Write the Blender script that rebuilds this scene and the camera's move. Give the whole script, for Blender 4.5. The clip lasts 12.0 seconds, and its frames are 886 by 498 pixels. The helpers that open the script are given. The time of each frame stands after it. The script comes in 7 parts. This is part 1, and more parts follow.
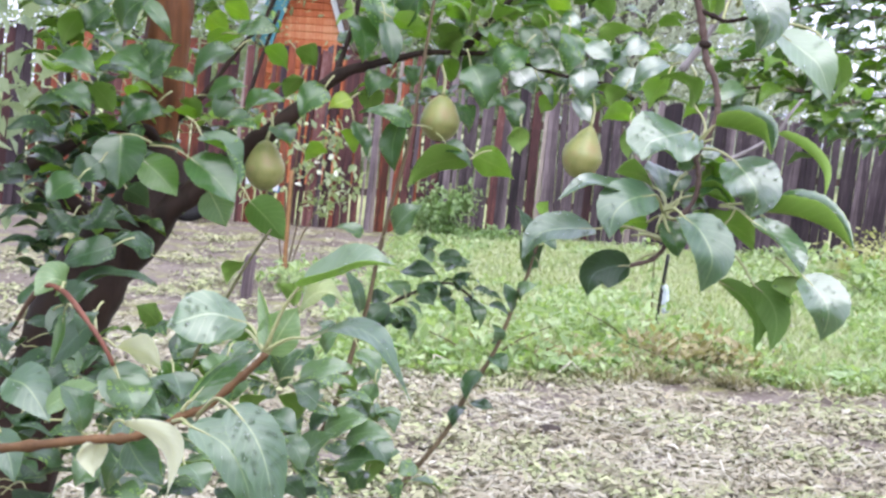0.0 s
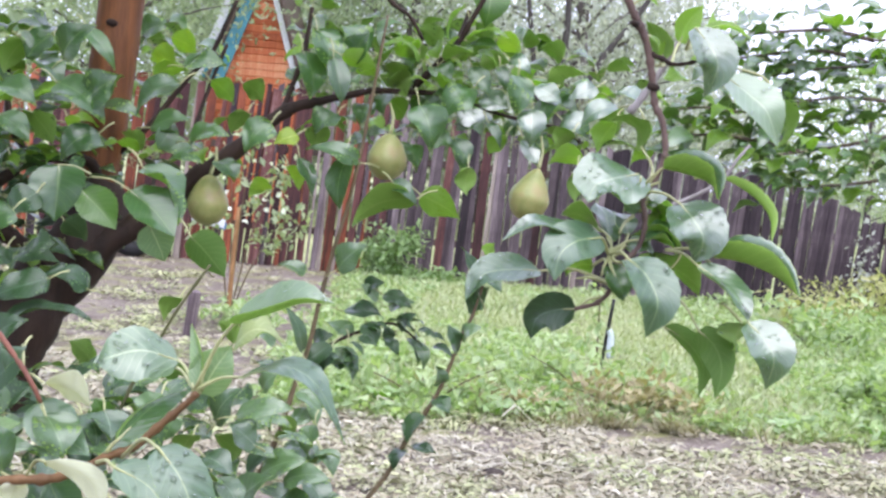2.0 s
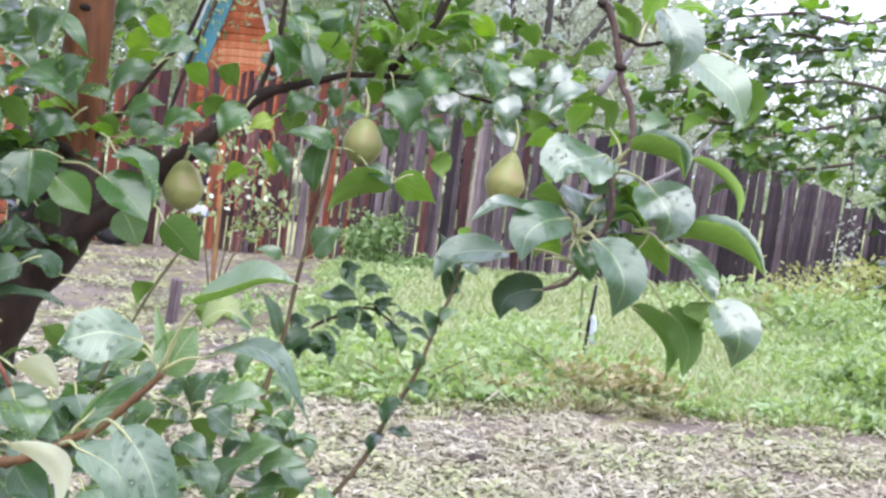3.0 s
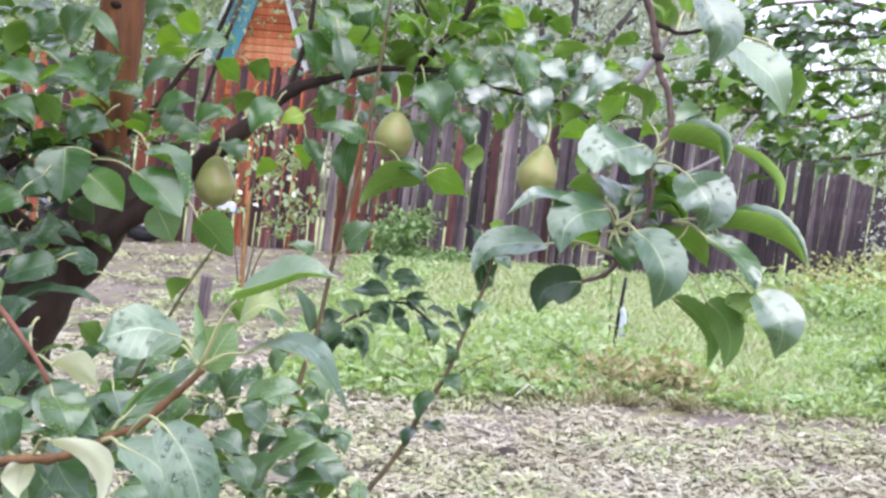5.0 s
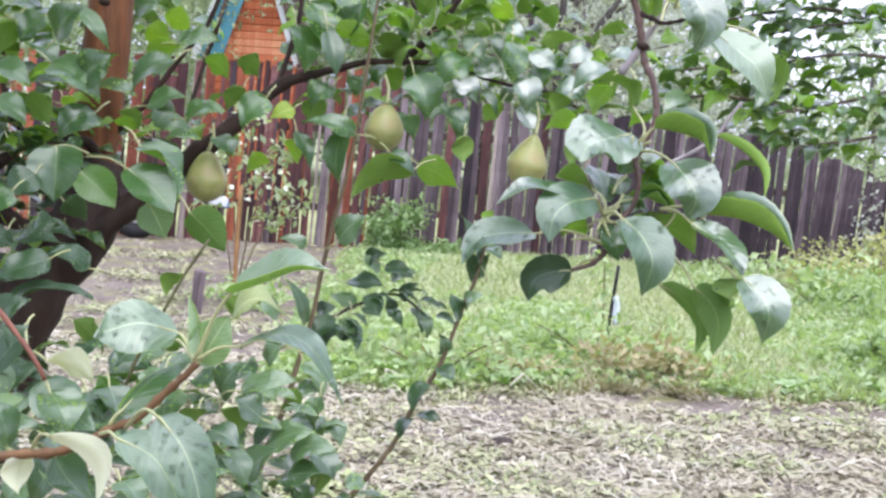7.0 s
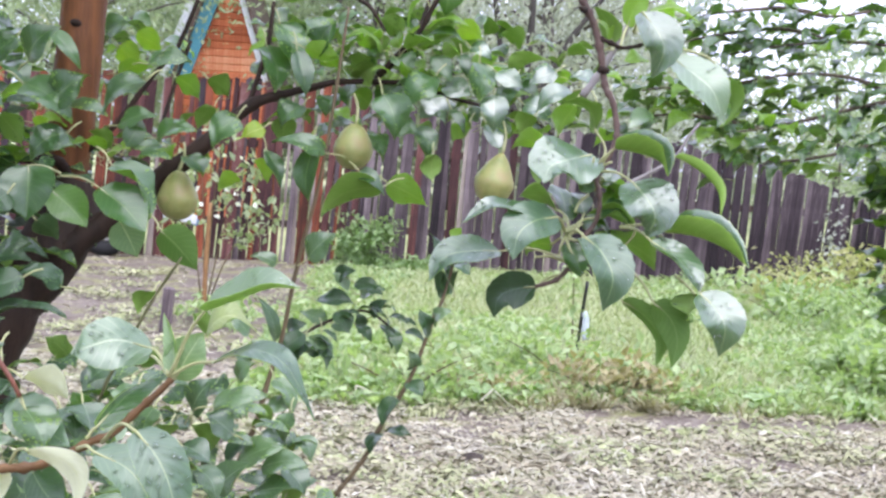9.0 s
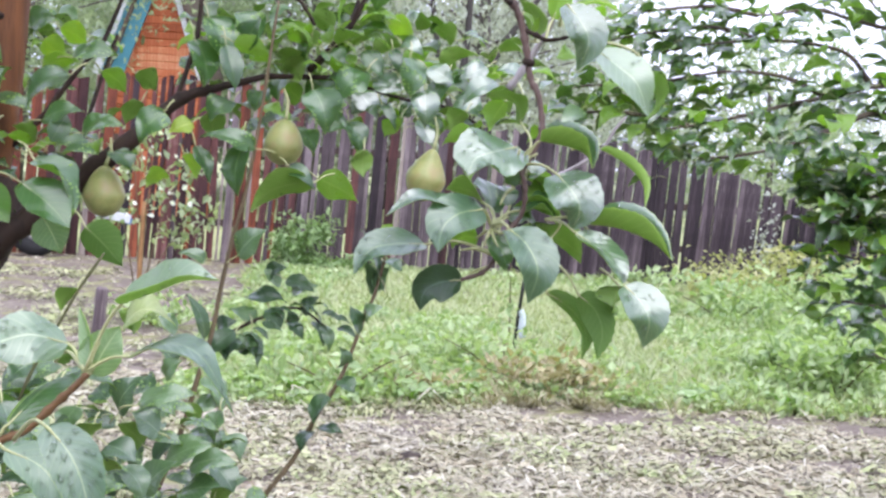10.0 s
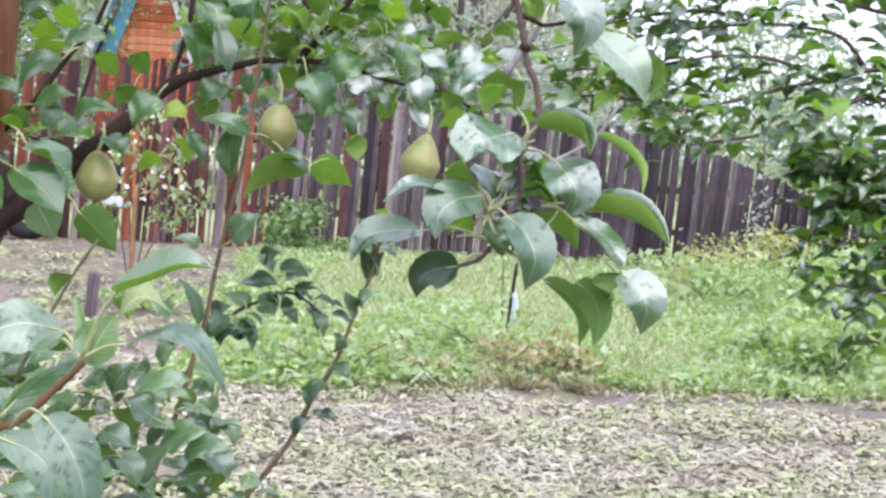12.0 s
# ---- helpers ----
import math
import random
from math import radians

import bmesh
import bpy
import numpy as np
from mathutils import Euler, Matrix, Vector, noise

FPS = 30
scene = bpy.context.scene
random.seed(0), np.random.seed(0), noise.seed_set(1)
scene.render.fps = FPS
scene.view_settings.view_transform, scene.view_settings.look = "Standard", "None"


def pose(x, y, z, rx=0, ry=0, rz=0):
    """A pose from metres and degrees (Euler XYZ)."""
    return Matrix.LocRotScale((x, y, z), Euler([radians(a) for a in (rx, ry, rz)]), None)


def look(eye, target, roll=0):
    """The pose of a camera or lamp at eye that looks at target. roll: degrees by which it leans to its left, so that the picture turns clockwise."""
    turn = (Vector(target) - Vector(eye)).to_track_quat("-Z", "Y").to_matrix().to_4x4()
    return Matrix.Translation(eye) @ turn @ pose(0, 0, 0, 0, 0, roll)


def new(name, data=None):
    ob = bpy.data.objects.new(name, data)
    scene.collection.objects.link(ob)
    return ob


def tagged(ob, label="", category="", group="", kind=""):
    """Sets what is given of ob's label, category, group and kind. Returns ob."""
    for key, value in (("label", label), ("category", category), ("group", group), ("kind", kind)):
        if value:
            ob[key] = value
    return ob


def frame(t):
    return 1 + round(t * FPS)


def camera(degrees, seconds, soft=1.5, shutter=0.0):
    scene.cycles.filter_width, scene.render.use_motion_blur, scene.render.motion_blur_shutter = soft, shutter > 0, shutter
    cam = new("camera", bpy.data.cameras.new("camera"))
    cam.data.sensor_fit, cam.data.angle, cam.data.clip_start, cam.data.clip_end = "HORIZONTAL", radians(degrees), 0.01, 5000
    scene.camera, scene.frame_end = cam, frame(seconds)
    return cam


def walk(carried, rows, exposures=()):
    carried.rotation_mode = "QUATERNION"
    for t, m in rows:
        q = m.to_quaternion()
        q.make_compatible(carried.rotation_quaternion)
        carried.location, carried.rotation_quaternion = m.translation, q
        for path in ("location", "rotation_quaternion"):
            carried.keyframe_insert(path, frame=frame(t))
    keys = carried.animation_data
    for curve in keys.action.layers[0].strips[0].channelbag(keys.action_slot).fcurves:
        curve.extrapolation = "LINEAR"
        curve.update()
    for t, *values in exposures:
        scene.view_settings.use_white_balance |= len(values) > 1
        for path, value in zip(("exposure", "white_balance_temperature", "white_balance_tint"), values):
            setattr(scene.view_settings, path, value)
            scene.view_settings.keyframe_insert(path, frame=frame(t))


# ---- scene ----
cam = camera(40.3, 12.0, soft=2.75)
PATH = [
    (0, (0.151, 0.225, 1.606), (0.056, 2.21, 1.378), 4.0),
    (0.5, (0.141, 0.237, 1.611), (0.067, 2.225, 1.405), 4.8),
    (1, (0.139, 0.247, 1.607), (0.081, 2.24, 1.451), 5.3),
    (1.5, (0.143, 0.249, 1.603), (0.099, 2.243, 1.452), 5.7),
    (2, (0.154, 0.244, 1.603), (0.14, 2.238, 1.45), 5.4),
    (2.5, (0.169, 0.241, 1.602), (0.17, 2.235, 1.443), 5.4),
    (3, (0.166, 0.243, 1.6), (0.18, 2.236, 1.428), 5.2),
    (3.5, (0.15, 0.245, 1.598), (0.145, 2.236, 1.412), 5.2),
    (3.7, (0.149, 0.247, 1.597), (0.133, 2.238, 1.409), 5.2),
    (5.3, (0.16, 0.249, 1.599), (0.13, 2.241, 1.416), 4.3),
    (5.5, (0.156, 0.249, 1.602), (0.131, 2.242, 1.438), 4.0),
    (6, (0.15, 0.247, 1.597), (0.126, 2.238, 1.409), 3.8),
    (6.5, (0.156, 0.249, 1.596), (0.135, 2.239, 1.398), 4.0),
    (7, (0.161, 0.239, 1.599), (0.143, 2.229, 1.4), 3.6),
    (7.5, (0.158, 0.23, 1.599), (0.125, 2.219, 1.4), 3.5),
    (7.7, (0.151, 0.224, 1.599), (0.111, 2.214, 1.408), 3.4),
    (9.3, (0.173, 0.213, 1.603), (0.264, 2.204, 1.436), 3.6),
    (9.5, (0.182, 0.221, 1.6), (0.316, 2.209, 1.424), 3.6),
    (10, (0.173, 0.219, 1.598), (0.305, 2.208, 1.434), 3.6),
    (10.5, (0.165, 0.226, 1.597), (0.247, 2.218, 1.436), 4.0),
    (11, (0.173, 0.213, 1.6), (0.342, 2.199, 1.431), 4.0),
    (11.5, (0.175, 0.214, 1.601), (0.358, 2.197, 1.42), 3.6),
    (12, (0.17, 0.223, 1.6), (0.316, 2.208, 1.409), 3.6),
]
walk(cam, [(t, look(eye, target, roll)) for t, eye, target, roll in PATH])

# ---- light: a bright overcast sky ----
world = bpy.data.worlds.new("overcast_sky")
scene.world = world
world.use_nodes = True
wn, wl = world.node_tree.nodes, world.node_tree.links
sky = wn.new("ShaderNodeTexSky")
sky.sky_type, sky.sun_disc = "NISHITA", False
sky.sun_elevation, sky.sun_rotation = radians(55), radians(150)
sky.air_density, sky.dust_density, sky.ozone_density = 1.0, 4.0, 1.0
grey = wn.new("ShaderNodeHueSaturation")
grey.inputs["Saturation"].default_value = 0.1
cloud = wn.new("ShaderNodeMix")
cloud.data_type = "RGBA"
cloud.inputs[0].default_value = 0.7
cloud.inputs[7].default_value = (9.07, 9.3, 13.6, 1)
wl.new(sky.outputs[0], grey.inputs["Color"])
wl.new(grey.outputs[0], cloud.inputs[6])
wl.new(cloud.outputs[2], wn["Background"].inputs["Color"])
wn["Background"].inputs["Strength"].default_value = 0.125
sun = new("sun", bpy.data.lights.new("sun", "SUN"))
sun.data.energy, sun.data.angle, sun.data.color = 1.5, radians(70), (1.0, 0.98, 1.0)
sun.matrix_world = look((1, -0.5, 9), (0, 3, 0))
scene.view_settings.exposure = 1.09


# ---- materials ----
def material(name, rough=0.6, spec=0.5):
    m = bpy.data.materials.new(name)
    m.use_nodes = True
    b = m.node_tree.nodes["Principled BSDF"]
    b.inputs["Roughness"].default_value = rough
    b.inputs["Specular IOR Level"].default_value = spec
    return m, m.node_tree.nodes, m.node_tree.links, b


def ramp(nodes, links, value, stops):
    r = nodes.new("ShaderNodeValToRGB")
    els = r.color_ramp.elements
    while len(els) < len(stops):
        els.new(0.5)
    for e, (p, c) in zip(els, stops):
        e.position, e.color = p, (*c, 1)
    links.new(value, r.inputs[0])
    return r.outputs[0]


def noise_out(nodes, links, scale, detail=4, rough=0.6, vector=None, out="Fac"):
    n = nodes.new("ShaderNodeTexNoise")
    n.inputs["Scale"].default_value, n.inputs["Detail"].default_value, n.inputs["Roughness"].default_value = scale, detail, rough
    links.new(vector or nodes.new("ShaderNodeTexCoord").outputs["Object"], n.inputs["Vector"])
    return n.outputs[out]


def mapped(nodes, links, scale, coord="Object"):
    tc, mp = nodes.new("ShaderNodeTexCoord"), nodes.new("ShaderNodeMapping")
    mp.inputs["Scale"].default_value = scale
    links.new(tc.outputs[coord], mp.inputs["Vector"])
    return mp.outputs[0]


def mix(nodes, links, fac, a, b, mode="MIX"):
    m = nodes.new("ShaderNodeMix")
    m.data_type, m.blend_type = "RGBA", mode
    for value, n in ((fac, 0), (a, 6), (b, 7)):
        if isinstance(value, (int, float)):
            m.inputs[n].default_value = value
        elif isinstance(value, tuple):
            m.inputs[n].default_value = (*value, 1)
        else:
            links.new(value, m.inputs[n])
    return m.outputs[2]


def bump(nodes, links, bsdf, height, strength=0.3, distance=0.002):
    n = nodes.new("ShaderNodeBump")
    n.inputs["Strength"].default_value, n.inputs["Distance"].default_value = strength, distance
    links.new(height, n.inputs["Height"])
    links.new(n.outputs[0], bsdf.inputs["Normal"])


def math_node(nodes, links, op, a, b=None):
    n = nodes.new("ShaderNodeMath")
    n.operation = op
    for value, k in ((a, 0), (b, 1)):
        if value is None:
            continue
        if isinstance(value, (int, float)):
            n.inputs[k].default_value = value
        else:
            links.new(value, n.inputs[k])
    return n.outputs[0]


def leaf_material(name, dark, light, vein, rough, sheer=0.25, island=False, spec=0.5, vein_amount=0.8, wet=0.0, pass_tone=None, film=1.5, coat_rough=0.17):
    """Leaf skin: midrib and side veins from the leaf's own u (across, -1 to 1) and v (along, 0 to 1)."""
    m, n, l, b = material(name, rough, spec)
    uv = n.new("ShaderNodeUVMap")
    sep = n.new("ShaderNodeSeparateXYZ")
    l.new(uv.outputs[0], sep.inputs[0])
    across = math_node(n, l, "ABSOLUTE", sep.outputs[0])
    mid = math_node(n, l, "LESS_THAN", across, 0.034)
    slant = math_node(n, l, "SUBTRACT", math_node(n, l, "MULTIPLY", sep.outputs[1], 9.0), math_node(n, l, "MULTIPLY", across, 2.2))
    side = math_node(n, l, "ABSOLUTE", math_node(n, l, "SUBTRACT", math_node(n, l, "FRACT", slant), 0.5))
    side = math_node(n, l, "MULTIPLY", math_node(n, l, "LESS_THAN", side, 0.07), 0.3)
    veins = math_node(n, l, "MULTIPLY", math_node(n, l, "MAXIMUM", mid, side), vein_amount)
    if island:
        rnd = n.new("ShaderNodeNewGeometry").outputs["Random Per Island"]
    else:
        rnd = n.new("ShaderNodeObjectInfo").outputs["Random"]
    patch = noise_out(n, l, 60, 3)
    tone = math_node(n, l, "ADD", math_node(n, l, "MULTIPLY", rnd, 0.7), math_node(n, l, "MULTIPLY", patch, 0.4))
    col = ramp(n, l, tone, [(0.05, dark), (0.95, light)])
    col = mix(n, l, veins, col, vein)
    l.new(math_node(n, l, "MULTIPLY", ramp(n, l, noise_out(n, l, 42, 2, 0.5), [(0.36, (0.7, 0.7, 0.7)), (0.52, (1, 1, 1))]), wet), b.inputs["Coat Weight"])
    b.inputs["Coat Roughness"].default_value = coat_rough
    b.inputs["Coat IOR"].default_value = film
    l.new(col, b.inputs["Base Color"])
    quilt = math_node(n, l, "MULTIPLY", math_node(n, l, "SINE", math_node(n, l, "MULTIPLY", slant, 6.283)), 0.07)
    relief = math_node(n, l, "ADD", quilt, math_node(n, l, "MULTIPLY", noise_out(n, l, 70, 2), 0.4))
    bump(n, l, b, math_node(n, l, "SUBTRACT", relief, math_node(n, l, "MULTIPLY", mid, 0.8)), 0.5, 0.0012)
    l.new(b.inputs["Normal"].links[0].from_socket, b.inputs["Coat Normal"])
    tr = n.new("ShaderNodeBsdfTranslucent")
    if pass_tone:
        l.new(mix(n, l, 0.45, mix(n, l, 1.0, col, (3.0, 3.0, 2.0), "MULTIPLY"), pass_tone), tr.inputs["Color"])
    else:
        l.new(mix(n, l, 1.0, col, (1.6, 1.9, 0.7), "MULTIPLY"), tr.inputs["Color"])
    sh = n.new("ShaderNodeMixShader")
    sh.inputs[0].default_value = sheer
    l.new(b.outputs[0], sh.inputs[1])
    l.new(tr.outputs[0], sh.inputs[2])
    l.new(sh.outputs[0], n["Material Output"].inputs["Surface"])
    return m


def bark_material(name, dark, light, rough=0.6, scale=(60, 60, 14)):
    m, n, l, b = material(name, rough, 0.25)
    v = mapped(n, l, scale)
    a = noise_out(n, l, 1.0, 6, 0.65, v)
    c = noise_out(n, l, 9, 3)
    col = ramp(n, l, math_node(n, l, "ADD", math_node(n, l, "MULTIPLY", a, 0.7), math_node(n, l, "MULTIPLY", c, 0.35)), [(0.3, dark), (0.75, light)])
    l.new(col, b.inputs["Base Color"])
    bump(n, l, b, a, 0.6, 0.004)
    return m


def board_material(name, stops, rough=0.55):
    """Wet sawn boards: long grain, streaks, knots, and one tone a board."""
    m, n, l, b = material(name, rough, 0.2)
    rnd = n.new("ShaderNodeObjectInfo").outputs["Random"]
    v = mapped(n, l, (40, 40, 1.6))
    grain = noise_out(n, l, 1.0, 6, 0.7, v)
    stain = noise_out(n, l, 2.2, 4)
    streak = ramp(n, l, grain, [(0.36, (0, 0, 0)), (0.64, (1, 1, 1))])
    blot = ramp(n, l, stain, [(0.36, (0, 0, 0)), (0.64, (1, 1, 1))])
    tone = math_node(n, l, "ADD", math_node(n, l, "MULTIPLY", rnd, 0.42), math_node(n, l, "ADD", math_node(n, l, "MULTIPLY", streak, 0.36), math_node(n, l, "MULTIPLY", blot, 0.2)))
    l.new(ramp(n, l, tone, stops), b.inputs["Base Color"])
    bump(n, l, b, grain, 0.5, 0.004)
    return m


def island_material(name, stops, rough=0.8, sheer=0.0, spec=0.3, patch_tone=(0.2, 0.17, 0.1)):
    """Loose litter, straw or blades: one tone a piece."""
    m, n, l, b = material(name, rough, spec)
    g = n.new("ShaderNodeNewGeometry")
    col = ramp(n, l, g.outputs["Random Per Island"], stops)
    col = mix(n, l, ramp(n, l, noise_out(n, l, 1.6, 5, 0.7), [(0.42, (0, 0, 0)), (0.62, (0.75, 0.75, 0.75))]), col, patch_tone)
    l.new(col, b.inputs["Base Color"])
    if sheer:
        tr, sh = n.new("ShaderNodeBsdfTranslucent"), n.new("ShaderNodeMixShader")
        l.new(mix(n, l, 1.0, col, (1.3, 1.5, 0.7), "MULTIPLY"), tr.inputs["Color"])
        sh.inputs[0].default_value = sheer
        l.new(b.outputs[0], sh.inputs[1])
        l.new(tr.outputs[0], sh.inputs[2])
        l.new(sh.outputs[0], n["Material Output"].inputs["Surface"])
    return m


def plain_material(name, color, rough=0.5, metal=0.0, vary=0.25, scale=30):
    m, n, l, b = material(name, rough)
    b.inputs["Metallic"].default_value = metal
    dark = tuple(c * (1 - vary) for c in color)
    l.new(ramp(n, l, noise_out(n, l, scale, 4), [(0.3, dark), (0.7, color)]), b.inputs["Base Color"])
    return m


PEAR_TOP = leaf_material("pear_leaf_upper", (0.013, 0.045, 0.014), (0.052, 0.125, 0.036), (0.18, 0.28, 0.1), 0.4, 0.28, spec=0.3, wet=1.0, pass_tone=(0.5, 0.68, 0.2), film=1.6, vein_amount=0.45)
PEAR_UNDER = leaf_material("pear_leaf_underside", (0.14, 0.25, 0.045), (0.22, 0.34, 0.075), (0.3, 0.38, 0.14), 0.5, 0.5, pass_tone=(0.6, 0.75, 0.34))
# Yellow-green leaves; backlight on small crown ones is put into this colour.
YELLOW_TOP = leaf_material("yellow_and_backlit_leaf_upper", (0.2, 0.28, 0.03), (0.36, 0.42, 0.06), (0.55, 0.55, 0.2), 0.35, 0.45, pass_tone=(0.5, 0.78, 0.16))
PALE_TOP = leaf_material("dry_pale_leaf", (0.4, 0.42, 0.34), (0.52, 0.54, 0.46), (0.48, 0.5, 0.34), 0.6, 0.3, pass_tone=(0.72, 0.72, 0.62))
CREAM_TOP = leaf_material("cream_leaf", (0.26, 0.31, 0.13), (0.34, 0.38, 0.2), (0.5, 0.52, 0.32), 0.4, 0.35, pass_tone=(0.55, 0.62, 0.36))
PALE_UNDER = leaf_material("dry_pale_leaf_underside", (0.44, 0.46, 0.38), (0.56, 0.58, 0.5), (0.48, 0.5, 0.34), 0.7, 0.4, pass_tone=(0.8, 0.8, 0.7))
# Lime leaves stand for backlit ones: light through the blade, put in as colour.
LIME_TOP = leaf_material("backlit_lime_leaf_upper", (0.09, 0.17, 0.02), (0.19, 0.31, 0.05), (0.3, 0.4, 0.15), 0.4, 0.5, spec=0.3, wet=0.6, pass_tone=(0.62, 0.8, 0.2), vein_amount=0.45)
YOUNG_TOP = leaf_material("young_leaf_upper", (0.075, 0.14, 0.04), (0.14, 0.22, 0.075), (0.32, 0.4, 0.2), 0.3, 0.35, spec=0.6, wet=1.0, pass_tone=(0.55, 0.7, 0.3))
# Wet leaves; sky sheen is partly put into a paler colour and stronger film.
WET_SHEEN_TOP = leaf_material("wet_sky_sheen_leaf_upper", (0.026, 0.073, 0.025), (0.068, 0.145, 0.055), (0.24, 0.32, 0.17), 0.4, 0.22, spec=0.4, wet=1.0, pass_tone=(0.45, 0.62, 0.24), film=2.25, coat_rough=0.24, vein_amount=0.6)
# Dark leaves; on low and inner ones this colour stands for crown shade.
DARK_TOP = leaf_material("dark_and_shaded_leaf_upper", (0.012, 0.038, 0.013), (0.035, 0.08, 0.026), (0.12, 0.2, 0.12), 0.35, 0.12, spec=0.3, wet=0.8, pass_tone=(0.35, 0.5, 0.2), film=1.4, vein_amount=0.45)
DARK_UNDER = leaf_material("dark_and_shaded_leaf_underside", (0.05, 0.1, 0.04), (0.08, 0.15, 0.06), (0.16, 0.24, 0.12), 0.5, 0.5, pass_tone=(0.6, 0.85, 0.32))
# Damp leaves: a softer copy, its pale blue sheen put into the colour.
DAMP_SHEEN_TOP = leaf_material("damp_soft_sheen_leaf_upper", (0.035, 0.088, 0.042), (0.075, 0.15, 0.075), (0.3, 0.38, 0.2), 0.45, 0.25, spec=0.4, wet=1.0, pass_tone=(0.45, 0.62, 0.24), film=1.75, coat_rough=0.3, vein_amount=0.55)
BLUE_TOP = leaf_material("sapling_leaf_upper", (0.016, 0.052, 0.018), (0.1, 0.175, 0.07), (0.25, 0.36, 0.2), 0.35, 0.18, spec=0.35, wet=1.0, film=1.6, pass_tone=(0.4, 0.58, 0.24), vein_amount=0.45)
SIDE_TOP = leaf_material("side_tree_leaf_upper", (0.022, 0.065, 0.02), (0.08, 0.155, 0.05), (0.14, 0.24, 0.07), 0.35, 0.24, spec=0.4, wet=1.0, film=1.95, coat_rough=0.22, pass_tone=(0.45, 0.6, 0.2), vein_amount=0.45)
SIDE_UNDER = leaf_material("side_tree_leaf_underside", (0.1, 0.2, 0.05), (0.16, 0.28, 0.08), (0.24, 0.34, 0.14), 0.5, 0.5, pass_tone=(0.55, 0.7, 0.32))
WEED_TOP = leaf_material("broad_weed_upper", (0.2, 0.3, 0.12), (0.36, 0.46, 0.24), (0.45, 0.52, 0.3), 0.4, 0.3)
FAR_LEAF = leaf_material("far_leaf", (0.12, 0.18, 0.095), (0.31, 0.37, 0.235), (0.1, 0.16, 0.07), 0.5, 0.3, island=True, vein_amount=0.0, pass_tone=(0.5, 0.62, 0.36))
NETTLE = leaf_material("nettle_leaf", (0.1, 0.17, 0.065), (0.27, 0.37, 0.17), (0.1, 0.16, 0.07), 0.5, 0.3, island=True, vein_amount=0.0)
FAR_GREY_LEAF = leaf_material("far_grey_leaf", (0.16, 0.19, 0.15), (0.42, 0.45, 0.39), (0.2, 0.25, 0.16), 0.5, 0.3, island=True, vein_amount=0.0, pass_tone=(0.55, 0.6, 0.5))
MID_TOP = leaf_material("mid_green_leaf_upper", (0.035, 0.09, 0.014), (0.075, 0.165, 0.03), (0.24, 0.34, 0.12), 0.4, 0.35, spec=0.3, wet=0.7, pass_tone=(0.4, 0.62, 0.16), vein_amount=0.45)
MID_UNDER = leaf_material("mid_green_leaf_underside", (0.1, 0.19, 0.045), (0.16, 0.27, 0.07), (0.26, 0.36, 0.14), 0.55, 0.4, pass_tone=(0.5, 0.7, 0.2))
# Underside brightened in its own colour, for sky light through the blade.
LIME_UNDER = leaf_material("backlit_leaf_underside", (0.2, 0.32, 0.06), (0.28, 0.41, 0.1), (0.4, 0.5, 0.18), 0.5, 0.5, pass_tone=(0.75, 0.9, 0.3))
# Leaves that mirror the sky, their white gloss put into a pale colour.
SHEEN_TOP = leaf_material("rain_and_sky_sheen_leaf_upper", (0.1, 0.17, 0.09), (0.16, 0.24, 0.14), (0.36, 0.43, 0.28), 0.4, 0.3, spec=0.5, wet=1.0, pass_tone=(0.5, 0.66, 0.32), film=1.95, coat_rough=0.3)
SAGE_TOP = leaf_material("sage_leaf_upper", (0.12, 0.2, 0.09), (0.18, 0.27, 0.13), (0.4, 0.46, 0.28), 0.45, 0.35, spec=0.4, wet=0.8, pass_tone=(0.5, 0.66, 0.32))
STALK = plain_material("leaf_stalk", (0.4, 0.42, 0.2), 0.4)
BARK = bark_material("wet_dark_bark", (0.008, 0.005, 0.004), (0.046, 0.027, 0.018), 0.7)
TRUNK_BARK = bark_material("red_brown_bark", (0.035, 0.013, 0.006), (0.21, 0.082, 0.027), 0.55, (90, 90, 7))
TWIG_BARK = bark_material("twig_bark", (0.05, 0.038, 0.021), (0.18, 0.135, 0.078), 0.6)
LEAN_BARK = bark_material("light_twig_bark", (0.045, 0.024, 0.011), (0.21, 0.115, 0.052), 0.5)
DARK_TWIG_BARK = bark_material("dark_twig_bark", (0.03, 0.018, 0.015), (0.2, 0.135, 0.115), 0.42)
GREY_TWIG_BARK = bark_material("grey_twig_bark", (0.16, 0.14, 0.14), (0.36, 0.33, 0.33), 0.6)
FAR_BARK = bark_material("far_tree_bark", (0.05, 0.042, 0.038), (0.16, 0.14, 0.13), 0.7, (9, 9, 2))
WET_BARK = bark_material("far_wet_bark", (0.022, 0.02, 0.018), (0.075, 0.066, 0.058))
OLIVE_BARK = bark_material("olive_shoot_bark", (0.04, 0.045, 0.018), (0.14, 0.14, 0.06), 0.5)
RED_TWIG_BARK = bark_material("red_twig_bark", (0.1, 0.035, 0.025), (0.22, 0.09, 0.06), 0.45)
WATER, wn2, wl2, wb = material("rain_water", 0.03)
see, shine, film_mix, fresnel = wn2.new("ShaderNodeBsdfTransparent"), wn2.new("ShaderNodeBsdfGlossy"), wn2.new("ShaderNodeMixShader"), wn2.new("ShaderNodeFresnel")
shine.inputs["Roughness"].default_value = 0.03
fresnel.inputs["IOR"].default_value = 1.6
see.inputs["Color"].default_value = (0.93, 0.95, 0.93, 1)
wl2.new(fresnel.outputs[0], film_mix.inputs[0])
wl2.new(see.outputs[0], film_mix.inputs[1])
